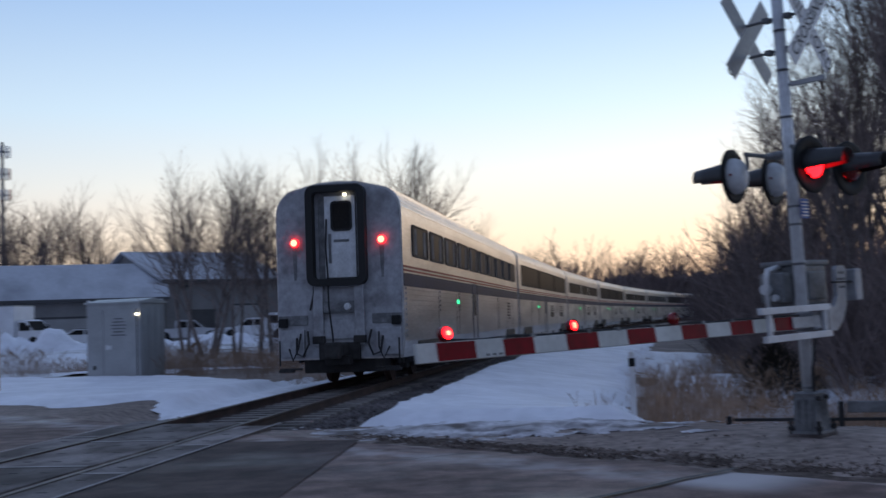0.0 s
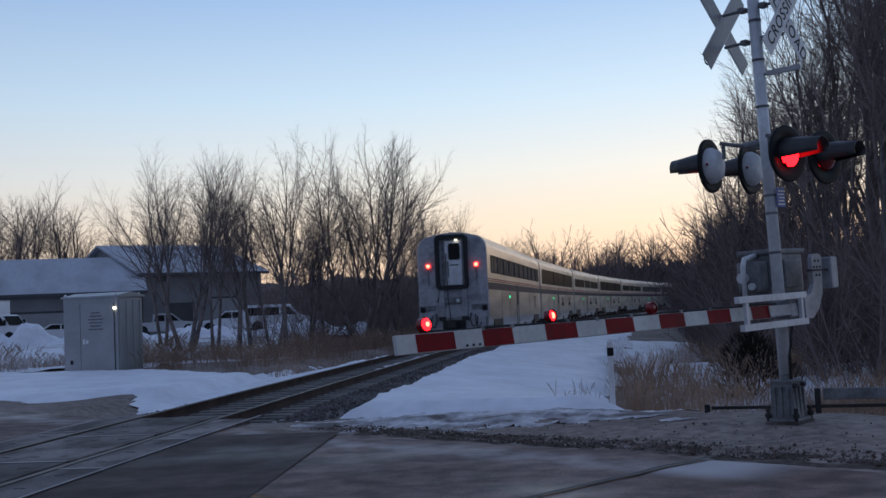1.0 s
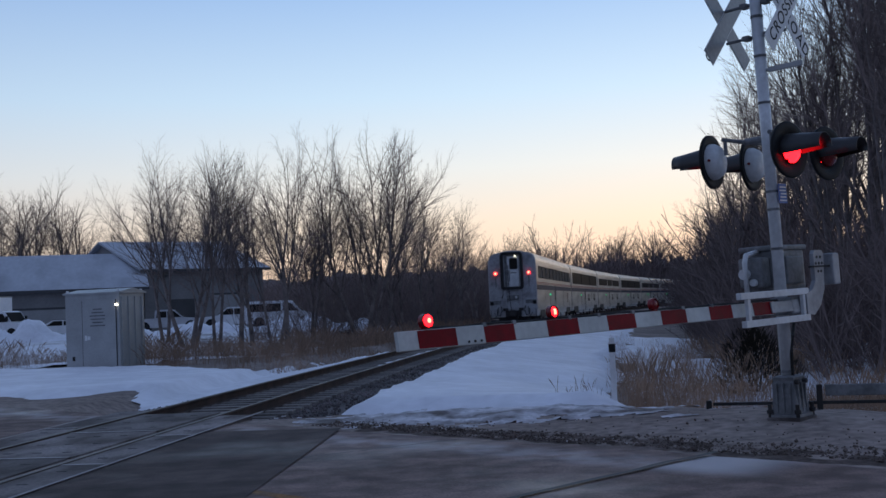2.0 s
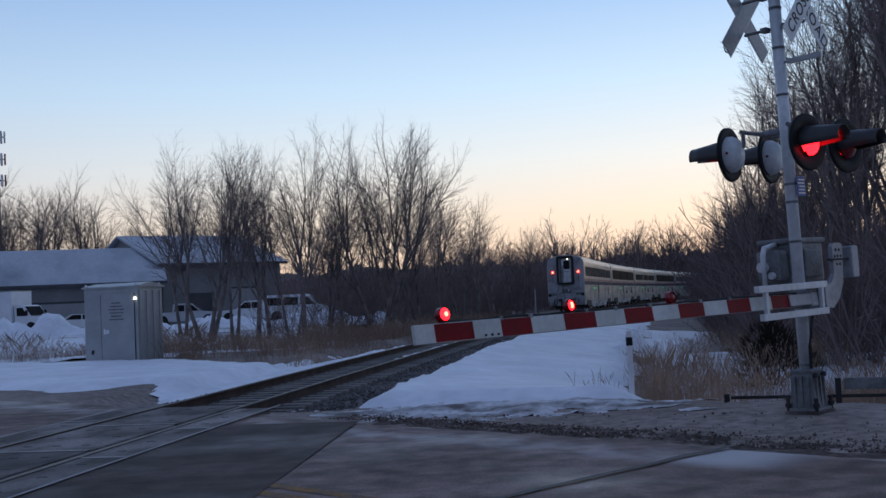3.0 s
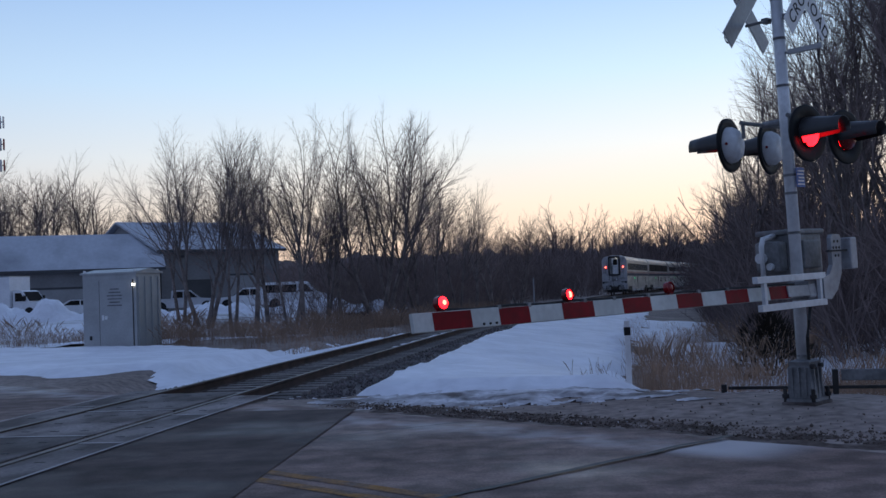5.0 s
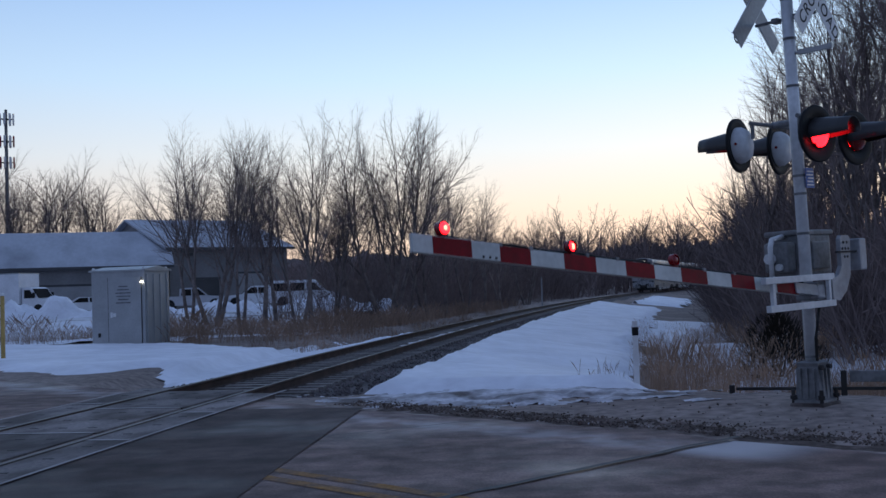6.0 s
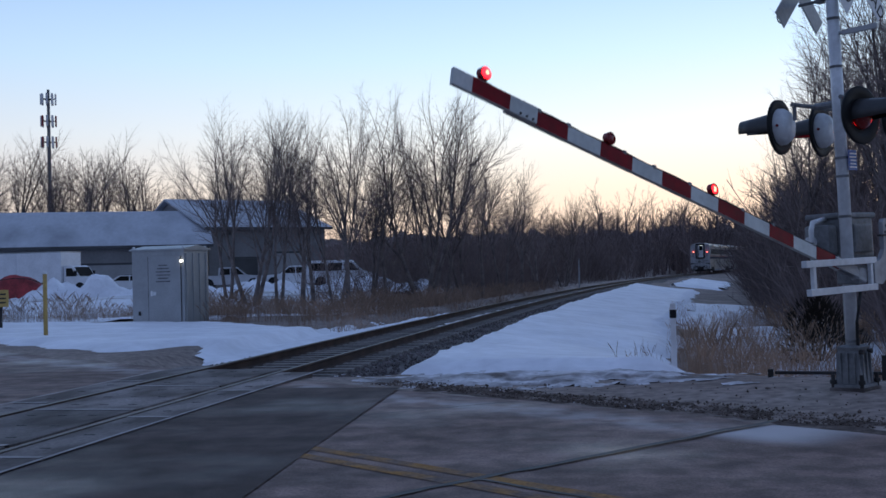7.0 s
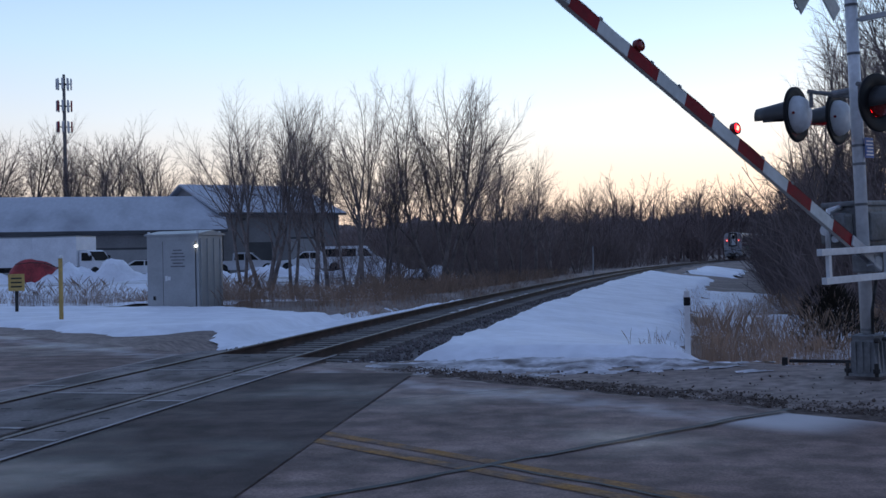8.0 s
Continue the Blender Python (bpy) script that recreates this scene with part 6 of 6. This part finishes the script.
    for x in (0.9, 1.6, 2.1, 2.9, 3.4, 3.8, 4.5, 4.85):
        bm = bmesh.new()
        box(bm, x - 0.02, x + 0.02, -0.026, 0.026, 0.06, 0.095, 0.004)
        part("cable_clip", bm, GREY_CAST, arm)
    for x in (4.95, 5.02, 5.09):
        bm = bmesh.new()
        rod(bm, (x, -0.03, -0.05), (x, 0.07, -0.05), 0.01, 6)
        part("splice_bolt", bm, DARK, arm)
    return arm


build_gate()
ARM = build_arm()


# ---- small things by the road ----
def build_cabinet():
    m = Matrix.Translation((-9.75, 35.0, ground_z(-9.75, 35.0) - 0.12)) @ pose(0, 0, 0, 0, 0, -18)
    c = empty("signal_cabinet", m, "galvanised steel railway signal cabinet with a small lit lamp", "cabinet")
    bm = bmesh.new()
    box(bm, -2.05, 0, 0, 1.5, -0.4, 0.1)
    part("plinth", bm, CONCRETE, c)
    bm = bmesh.new()
    box(bm, -2.0, 0, 0.02, 1.45, 0.1, 2.55, 0.02)
    body = part("body", bm, GALV, c, "dull galvanised steel walls")
    for k in range(4):
        bm = bmesh.new()
        box(bm, 0.0, 0.03, 0.12 + 0.38 * k, 0.2 + 0.38 * k, 0.12, 2.42, 0.008)
        part("side_rib", bm, GALV, c)
    bm = bmesh.new()
    prism(bm, [(-0.04, 2.53), (1.52, 2.53), (1.52, 2.58), (0.74, 2.7), (-0.04, 2.58)], -2.06, 0.06)
    part("roof", bm, GALV, c)
    bm = bmesh.new()
    box(bm, -1.35, -0.12, -0.012, 0.018, 0.2, 2.34, 0.006)
    d = part("door", bm, GALV, c, "steel cabinet door")
    bm = bmesh.new()
    box(bm, -1.25, -1.17, -0.05, -0.012, 1.05, 1.22, 0.01)
    box(bm, -1.16, -1.06, -0.03, -0.012, 1.07, 1.19, 0.004)
    part("latch", bm, SIGN_WHITE, d)
    for k, half in enumerate((0.27, 0.2, 0.26, 0.28, 0.22, 0.17)):
        bm = bmesh.new()
        box(bm, -0.78 - half, -0.78 + half, -0.017, -0.013, 1.5 + 0.105 * k, 1.538 + 0.105 * k)
        part("print_bar", bm, PRINT_GREY, d, "line of worn stencilled print")
    bm = bmesh.new()
    box(bm, -1.365, -1.35, -0.008, 0.019, 0.2, 2.34)
    box(bm, -0.12, -0.105, -0.008, 0.019, 0.2, 2.34)
    part("door_gap", bm, DARK, c)
    bm = bmesh.new()
    box(bm, -0.09, -0.04, -0.08, 0.0, 2.14, 2.2, 0.012)
    lamp = part("lamp", bm, WHITE_LIT, c, "small lit white lamp")
    for x, y in ((-0.06, 0.06), (-0.06, 1.36), (-1.94, 0.06)):
        bm = bmesh.new()
        lathe(bm, [(0.05, 0), (0.05, 0.06), (0.03, 0.1), (0.0, 0.1)], 10, Matrix.Translation((x, y, 2.57)))
        part("lifting_eye", bm, SIGN_WHITE, c)
    bm = bmesh.new()
    box(bm, -1.75, -1.68, -0.02, 0.016, 0.42, 0.55, 0.005)
    part("vent_cover", bm, DARK, c)


def build_posts():
    # pale marker post at the snow's edge
    x, y = 2.64, 15.78
    z = ground_z(x, y)
    m = empty("marker_post", Matrix.Translation((x, y, z)), "white marker post with a dark cap", "marker post")
    bm = bmesh.new()
    box(bm, -0.04, 0.04, -0.014, 0.014, -0.2, 0.95 - z, 0.006)
    part("stake", bm, SIGN_WHITE, m)
    bm = bmesh.new()
    box(bm, -0.045, 0.045, -0.022, 0.022, 0.74 - z, 0.86 - z, 0.008)
    part("cap", bm, BLACK, m)
    # yellow post and warning marker on the far side
    x, y = -11.4, 27.9
    z = ground_z(x, y)
    m = empty("yellow_post", Matrix.Translation((x, y, z)), "plain yellow pipe post in the snow", "post")
    bm = bmesh.new()
    rod(bm, (0, 0, -0.3), (0, 0, 1.72), 0.055, 12)
    part("pipe", bm, YELLOW, m, smooth=True)
    bm = bmesh.new()
    lathe(bm, [(0.06, 1.7), (0.06, 1.74), (0.03, 1.78), (0.0, 1.785)], 12)
    part("cap", bm, SIGN_WHITE, m)
    x, y = -15.1, 33.5
    z = ground_z(x, y)
    m = empty("pipeline_marker", Matrix.Translation((x, y, z)) @ pose(0, 0, 0, 0, 0, 20), "small yellow warning sign on a dark stake", "sign")
    bm = bmesh.new()
    box(bm, -0.05, 0.05, -0.02, 0.02, -0.3, 0.85, 0.008)
    part("stake", bm, DARK, m)
    bm = bmesh.new()
    box(bm, -0.24, 0.24, -0.035, -0.022, 0.75, 1.28, 0.006)
    p = part("plate", bm, YELLOW, m)
    for k in range(3):
        bm = bmesh.new()
        box(bm, -0.16, 0.16, -0.04, -0.036, 0.86 + 0.13 * k, 0.91 + 0.13 * k)
        part("print_bar", bm, DARK, p)
    # low guard beam behind the mast
    g = empty("guard_beam", Matrix.Translation((3.52, 13.9, 0.0)) @ pose(0, 0, 0, 0, 0, -17), "low dark steel beam on short posts", "guard rail")
    bm = bmesh.new()
    box(bm, 0.05, 4.5, -0.02, 0.02, 0.1, 0.14, 0.008)
    part("beam", bm, DARK, g)
    for x in (0.0, 1.33, 2.9, 4.4):
        bm = bmesh.new()
        box(bm, x - 0.035, x + 0.035, -0.035, 0.035, -0.3, 0.165 if x < 1 else 0.34, 0.01)
        part("post", bm, DARK, g)
    bm = bmesh.new()
    box(bm, 1.4, 4.5, -0.02, 0.02, 0.2, 0.34, 0.01)
    part("rail_plate", bm, GREY_CAST, g)


def build_tower():
    x, y = -88.5, 220.0
    t = empty("cell_tower", Matrix.Translation((x, y, -0.5)), "slender monopole cell tower with antenna rings", "cell tower")
    bm = bmesh.new()
    rod(bm, (0, 0, 0), (0, 0, 41), 0.55, 12, 0.28)
    part("pole", bm, GREY_CAST, t)
    for z in (39.0, 34.5, 30.2):
        bm = bmesh.new()
        for k in range(3):
            a0, a1 = 2 * math.pi * k / 3, 2 * math.pi * (k + 1) / 3
            p, q = (1.5 * math.cos(a0), 1.5 * math.sin(a0), z), (1.5 * math.cos(a1), 1.5 * math.sin(a1), z)
            rod(bm, p, q, 0.08, 6)
            rod(bm, (0, 0, z), p, 0.08, 6)
        part("platform", bm, DARK, t)
        for k in range(9):
            a = 2 * math.pi * k / 9
            bm = bmesh.new()
            box(bm, -0.2, 0.2, -0.12, 0.12, z - 1.1, z + 1.1, 0.04, Matrix.Translation((1.5 * math.cos(a), 1.5 * math.sin(a), 0)) @ pose(0, 0, 0, 0, 0, math.degrees(a) + 90))
            part("antenna", bm, TARP_RED if z < 38 and k % 3 == 0 else SIGN_WHITE, t)


def build_fence():
    """Upright boards at the back of the lot, and a lone pole by the rails."""
    (xa, ya), (xb, yb) = at_bearing(-6.0, 97), at_bearing(-3.9, 98)
    length = math.hypot(xb - xa, yb - ya)
    f = empty("board_fence", Matrix.Translation((xa, ya, ground_z(xa, ya))) @ pose(0, 0, 0, 0, 0, math.degrees(math.atan2(yb - ya, xb - xa))), "weathered brown board fence behind the lot", "fence")
    bm = bmesh.new()
    box(bm, 0, 0.15, 0, 0.025, -0.2, 2.3, 0.004)
    first = part("board", bm, FENCE, f)
    for k in range(1, int(length / 0.2)):
        b = new("board", first.data)
        b.parent = f
        b.matrix_basis = pose(k * 0.2, 0.004 * (k % 3), 0.04 * nz(k, 1, 3.1))
    for z in (0.5, 1.8):
        bm = bmesh.new()
        box(bm, 0, length, 0.035, 0.085, z, z + 0.1, 0.005)
        part("rail", bm, FENCE, f)
    x, y = at_bearing(4.8, 90)
    p = empty("trackside_pole", Matrix.Translation((x, y, ground_z(x, y))), "slim pale pole beside the rails", "pole")
    bm = bmesh.new()
    rod(bm, (0, 0, -0.3), (0, 0, 2.6), 0.06, 10, 0.05)
    part("shaft", bm, ALU_DULL, p)
    bm = bmesh.new()
    lathe(bm, [(0.055, 2.58), (0.07, 2.6), (0.06, 2.68), (0.0, 2.7)], 10)
    part("cap", bm, GREY_CAST, p)


build_cabinet()
build_posts()
build_fence()
build_tower()


# ---- parked vehicles ----
def wheels(parent, xs, half, r):
    for x in xs:
        for s in (-1, 1):
            bm = bmesh.new()
            t = Matrix.Translation((x, s * half, r)) @ pose(0, 0, 0, -90 * s, 0, 0)
            lathe(bm, [(r * 0.6, -0.12), (r * 0.95, -0.12), (r, -0.08), (r, 0.06), (r * 0.95, 0.1), (r * 0.62, 0.1)], 18, t)
            w = part("wheel", bm, RUBBER, parent)
            bm = bmesh.new()
            lathe(bm, [(r * 0.62, 0.09), (r * 0.5, 0.05), (r * 0.15, 0.07), (0, 0.07)], 14, t)
            part("rim", bm, GALV, w)


def panes(parent, half, outlines):
    for o in outlines:
        for s in (-1, 1):
            bm = bmesh.new()
            prism(bm, o, min(s * half, s * (half + 0.012)), max(s * half, s * (half + 0.012)), "y")
            part("side_window", bm, GLASS_DARK, parent)


def vehicle(px, dist, label, category, name, turn=0.0):
    b = math.degrees(math.atan((px - 784) / 1926)) - 2.99
    x, y = at_bearing(b, dist)
    return empty(name, Matrix.Translation((x, y, ground_z(x, y) + 0.16)) @ pose(0, 0, 0, 0, 0, -b + turn), label, category, "vehicles parked on the lot")


def lights(parent, x, half, z, material=SIGN_WHITE):
    for s in (-1, 1):
        bm = bmesh.new()
        box(bm, x - 0.02, x + 0.04, s * half - 0.14, s * half + 0.14, z - 0.1, z + 0.1, 0.02)
        part("headlight", bm, material, parent)


def pickup(px, dist, material, label, turn=0.0):
    v = vehicle(px, dist, label, "pickup truck", "pickup_truck", turn)
    bm = bmesh.new()
    prism(bm, [(-2.9, 0.45), (2.75, 0.45), (2.85, 0.7), (2.8, 1.1), (1.45, 1.2), (-2.85, 1.2), (-2.95, 1.0)], -0.95, 0.95, "y")
    body = part("body", bm, material, v)
    bm = bmesh.new()
    prism(bm, [(-0.95, 1.19), (1.4, 1.19), (0.65, 1.82), (0.4, 1.88), (-0.7, 1.88), (-0.9, 1.8)], -0.84, 0.84, "y")
    part("cab", bm, material, v)
    panes(v, 0.84, [[(-0.8, 1.25), (0.0, 1.25), (0.0, 1.75), (-0.72, 1.75)], [(0.08, 1.25), (1.15, 1.25), (0.6, 1.75), (0.08, 1.75)]])
    bm = bmesh.new()
    prism(bm, [(1.36, 1.25), (1.42, 1.25), (0.74, 1.8), (0.68, 1.8)], -0.74, 0.74, "y")
    part("windscreen", bm, GLASS_DARK, v)
    bm = bmesh.new()
    box(bm, 2.8, 3.0, -0.95, 0.95, 0.45, 0.68, 0.03)
    part("bumper", bm, GALV, v)
    bm = bmesh.new()
    box(bm, 2.82, 2.87, -0.55, 0.55, 0.75, 1.02, 0.01)
    part("grille", bm, BLACK, v)
    for x in (-1.75, 1.9):
        for s in (-1, 1):
            bm = bmesh.new()
            rod(bm, (x, s * 0.93, 0.5), (x, s * 0.957, 0.5), 0.46, 18)
            part("wheel_arch", bm, BLACK, v)
    lights(v, 2.8, 0.78, 0.92)
    wheels(v, (-1.75, 1.9), 0.86, 0.39)


def van(px, dist, label, turn=0.0):
    v = vehicle(px, dist, label, "van", "van", turn)
    bm = bmesh.new()
    prism(bm, [(-2.8, 0.42), (2.75, 0.42), (2.85, 0.7), (2.8, 1.05), (1.75, 1.3), (1.0, 2.08), (0.7, 2.2), (-2.6, 2.2), (-2.8, 2.05)], -1.0, 1.0, "y")
    part("body", bm, CAR_WHITE, v)
    panes(v, 1.0, [[(0.25, 1.35), (1.4, 1.35), (0.85, 1.98), (0.25, 1.98)], [(-1.1, 1.35), (0.05, 1.35), (0.05, 1.98), (-1.1, 1.98)], [(-2.5, 1.35), (-1.3, 1.35), (-1.3, 1.98), (-2.5, 1.98)]])
    bm = bmesh.new()
    prism(bm, [(1.74, 1.34), (1.8, 1.34), (1.06, 2.06), (1.0, 2.06)], -0.85, 0.85, "y")
    part("windscreen", bm, GLASS_DARK, v)
    bm = bmesh.new()
    box(bm, 2.78, 2.95, -1.0, 1.0, 0.42, 0.64, 0.03)
    part("bumper", bm, DARK, v)
    lights(v, 2.8, 0.8, 0.88)
    for x in (-1.7, 1.9):
        for s in (-1, 1):
            bm = bmesh.new()
            rod(bm, (x, s * 0.98, 0.48), (x, s * 1.007, 0.48), 0.44, 18)
            part("wheel_arch", bm, BLACK, v)
    wheels(v, (-1.7, 1.9), 0.92, 0.37)


def box_truck(px, dist, label, turn=0.0):
    v = vehicle(px, dist, label, "box truck", "box_truck", turn)
    bm = bmesh.new()
    box(bm, -4.2, 0.0, -1.2, 1.2, 1.0, 3.35, 0.04)
    part("cargo_box", bm, CAR_WHITE, v, "white cargo box")
    bm = bmesh.new()
    box(bm, -4.22, 0.02, -1.21, 1.21, 3.28, 3.36, 0.01)
    part("roof_rail", bm, GALV, v)
    bm = bmesh.new()
    prism(bm, [(0.1, 0.5), (2.5, 0.5), (2.55, 1.2), (1.5, 1.4), (0.95, 2.15), (0.7, 2.25), (0.1, 2.25)], -0.98, 0.98, "y")
    part("cab", bm, CAR_WHITE, v)
    panes(v, 0.98, [[(0.3, 1.42), (1.25, 1.42), (0.82, 2.05), (0.3, 2.05)]])
    bm = bmesh.new()
    prism(bm, [(1.48, 1.44), (1.54, 1.44), (1.0, 2.14), (0.94, 2.14)], -0.86, 0.86, "y")
    part("windscreen", bm, GLASS_DARK, v)
    bm = bmesh.new()
    box(bm, -4.2, 2.4, -0.5, 0.5, 0.6, 0.99, 0.02)
    part("chassis", bm, DARK, v)
    bm = bmesh.new()
    box(bm, 2.5, 2.7, -1.0, 1.0, 0.45, 0.7, 0.03)
    part("bumper", bm, DARK, v)
    lights(v, 2.5, 0.78, 0.98)
    for s in (-1, 1):
        bm = bmesh.new()
        rod(bm, (1.55, s * 0.96, 0.5), (1.55, s * 0.988, 0.5), 0.46, 18)
        part("wheel_arch", bm, BLACK, v)
        bm = bmesh.new()
        box(bm, 1.2, 1.35, s * 1.12 - 0.08, s * 1.12 + 0.08, 1.5, 1.85, 0.02)
        part("mirror", bm, BLACK, v)
    wheels(v, (-3.0, 1.55), 0.88, 0.4)


def sedan(px, dist, label, turn=0.0):
    v = vehicle(px, dist, label, "car", "parked_car", turn)
    bm = bmesh.new()
    prism(bm, [(-2.2, 0.35), (2.2, 0.35), (2.3, 0.65), (2.1, 0.85), (1.2, 0.95), (0.5, 1.42), (-0.8, 1.45), (-1.6, 1.0), (-2.25, 0.92)], -0.88, 0.88, "y")
    part("body", bm, CAR_WHITE, v)
    panes(v, 0.88, [[(-1.3, 1.0), (-0.1, 1.0), (-0.1, 1.36), (-0.75, 1.36)], [(0.0, 1.0), (0.95, 1.0), (0.45, 1.36), (0.0, 1.36)]])
    bm = bmesh.new()
    prism(bm, [(1.18, 0.98), (1.24, 0.98), (0.56, 1.42), (0.5, 1.42)], -0.76, 0.76, "y")
    part("windscreen", bm, GLASS_DARK, v)
    bm = bmesh.new()
    box(bm, -0.85, 0.5, -0.8, 0.8, 1.43, 1.47, 0.01)
    part("roof", bm, BLACK, v)
    lights(v, 2.2, 0.7, 0.7)
    wheels(v, (-1.35, 1.4), 0.8, 0.33)


box_truck(158, 90, "white box truck parked facing along the lot", -38)
box_truck(72, 93, "white box truck with a plain cargo box behind snow", -6)
sedan(262, 92, "low pale car with a dark roof half hidden by snow", -4)
pickup(436, 92, CAR_SILVER, "silver crew-cab pickup truck behind bare trees", -4)
pickup(552, 94, CAR_WHITE, "white pickup truck parked behind bare trees", 176)
van(632, 90, "white long-nosed passenger van beside the shed", -5)


def red_heap():
    """A heap under a faceted red tarpaulin, in front of the trucks."""
    b = math.degrees(math.atan((70 - 784) / 1926)) - 2.99
    x, y = at_bearing(b, 78)
    h = empty("covered_heap", Matrix.Translation((x, y, ground_z(x, y))) @ pose(0, 0, 0, 0, 0, 14), "red tarpaulin draped over a heap in the weeds", "tarp")
    bm = bmesh.new()
    rows = []
    for i in range(13):
        u = -1.9 + 3.8 * i / 12
        row = []
        for j in range(9):
            v = -1 + 2 * j / 8
            e = max(0.0, 1 - abs(u / 1.95) ** 3)
            z = (1.75 - 0.25 * u * 0.5) * e ** 0.7 * max(0.0, 1 - abs(v) ** 2.4) ** 0.6 + 0.12 * nz(u * 1.2, v * 2, 1, 31)
            row.append(bm.verts.new((u, v * 1.3, z - 0.1)))
        rows.append(row)
    for a, c in zip(rows, rows[1:]):
        for j in range(8):
            bm.faces.new((a[j], a[j + 1], c[j + 1], c[j]))
    part("tarpaulin", bm, TARP_RED, h)
    bm = bmesh.new()
    tube(bm, [(-1.2, -0.9, 1.4), (-0.3, -1.0, 1.5), (0.6, -0.9, 1.45), (1.3, -0.7, 1.2)], 0.03, 6)
    part("rope", bm, DARK, h)


red_heap()


# ---- what moves ----
SPEED = 22.45
S0 = arc_of(26.0)


def car_pose(s):
    a, b = along(s + 3.3), along(s + CAR_L - 3.3)
    d = (b - a).normalized()
    r = a - d * 3.3
    return Matrix.Translation((r.x, r.y, RAIL_TOP + 0.005)) @ pose(0, 0, 0, 0, 0, math.degrees(math.atan2(-d.x, d.y)))


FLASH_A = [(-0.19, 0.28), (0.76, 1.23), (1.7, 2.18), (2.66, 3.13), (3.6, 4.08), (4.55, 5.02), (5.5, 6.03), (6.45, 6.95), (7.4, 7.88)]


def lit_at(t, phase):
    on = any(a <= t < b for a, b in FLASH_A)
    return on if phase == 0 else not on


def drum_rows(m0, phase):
    """Flashing by an added ball that turns its lit half out and away in three quick steps."""
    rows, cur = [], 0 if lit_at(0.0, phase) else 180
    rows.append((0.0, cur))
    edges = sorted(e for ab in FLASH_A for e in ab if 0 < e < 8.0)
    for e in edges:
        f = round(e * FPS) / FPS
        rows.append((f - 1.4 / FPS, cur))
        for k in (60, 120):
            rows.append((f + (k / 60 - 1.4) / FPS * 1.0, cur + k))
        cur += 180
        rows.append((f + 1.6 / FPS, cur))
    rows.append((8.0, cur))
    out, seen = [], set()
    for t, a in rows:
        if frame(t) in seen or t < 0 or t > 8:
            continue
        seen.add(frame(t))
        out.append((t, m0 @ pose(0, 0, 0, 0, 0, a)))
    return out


def motions():
    for i, c in enumerate(TRAIN):
        walk(c, [(t * 0.5, car_pose(S0 + SPEED * t * 0.5 + i * (CAR_L + 0.5))) for t in range(17)])
    arm_rows = [(0.0, 0.29), (2.5, 0.29), (4.7, 0.29), (5.2, 0.29), (5.42, 0.6), (5.6, 1.95), (5.8, 4.0), (6.0, 6.24), (6.5, 12.09), (7.0, 18.05), (7.5, 24.09), (8.0, 30.13)]
    walk(ARM, [(t, ARM_PIVOT @ pose(0, 0, 0, 0, -e, 0)) for t, e in arm_rows])
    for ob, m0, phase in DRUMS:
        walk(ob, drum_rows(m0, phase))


motions()
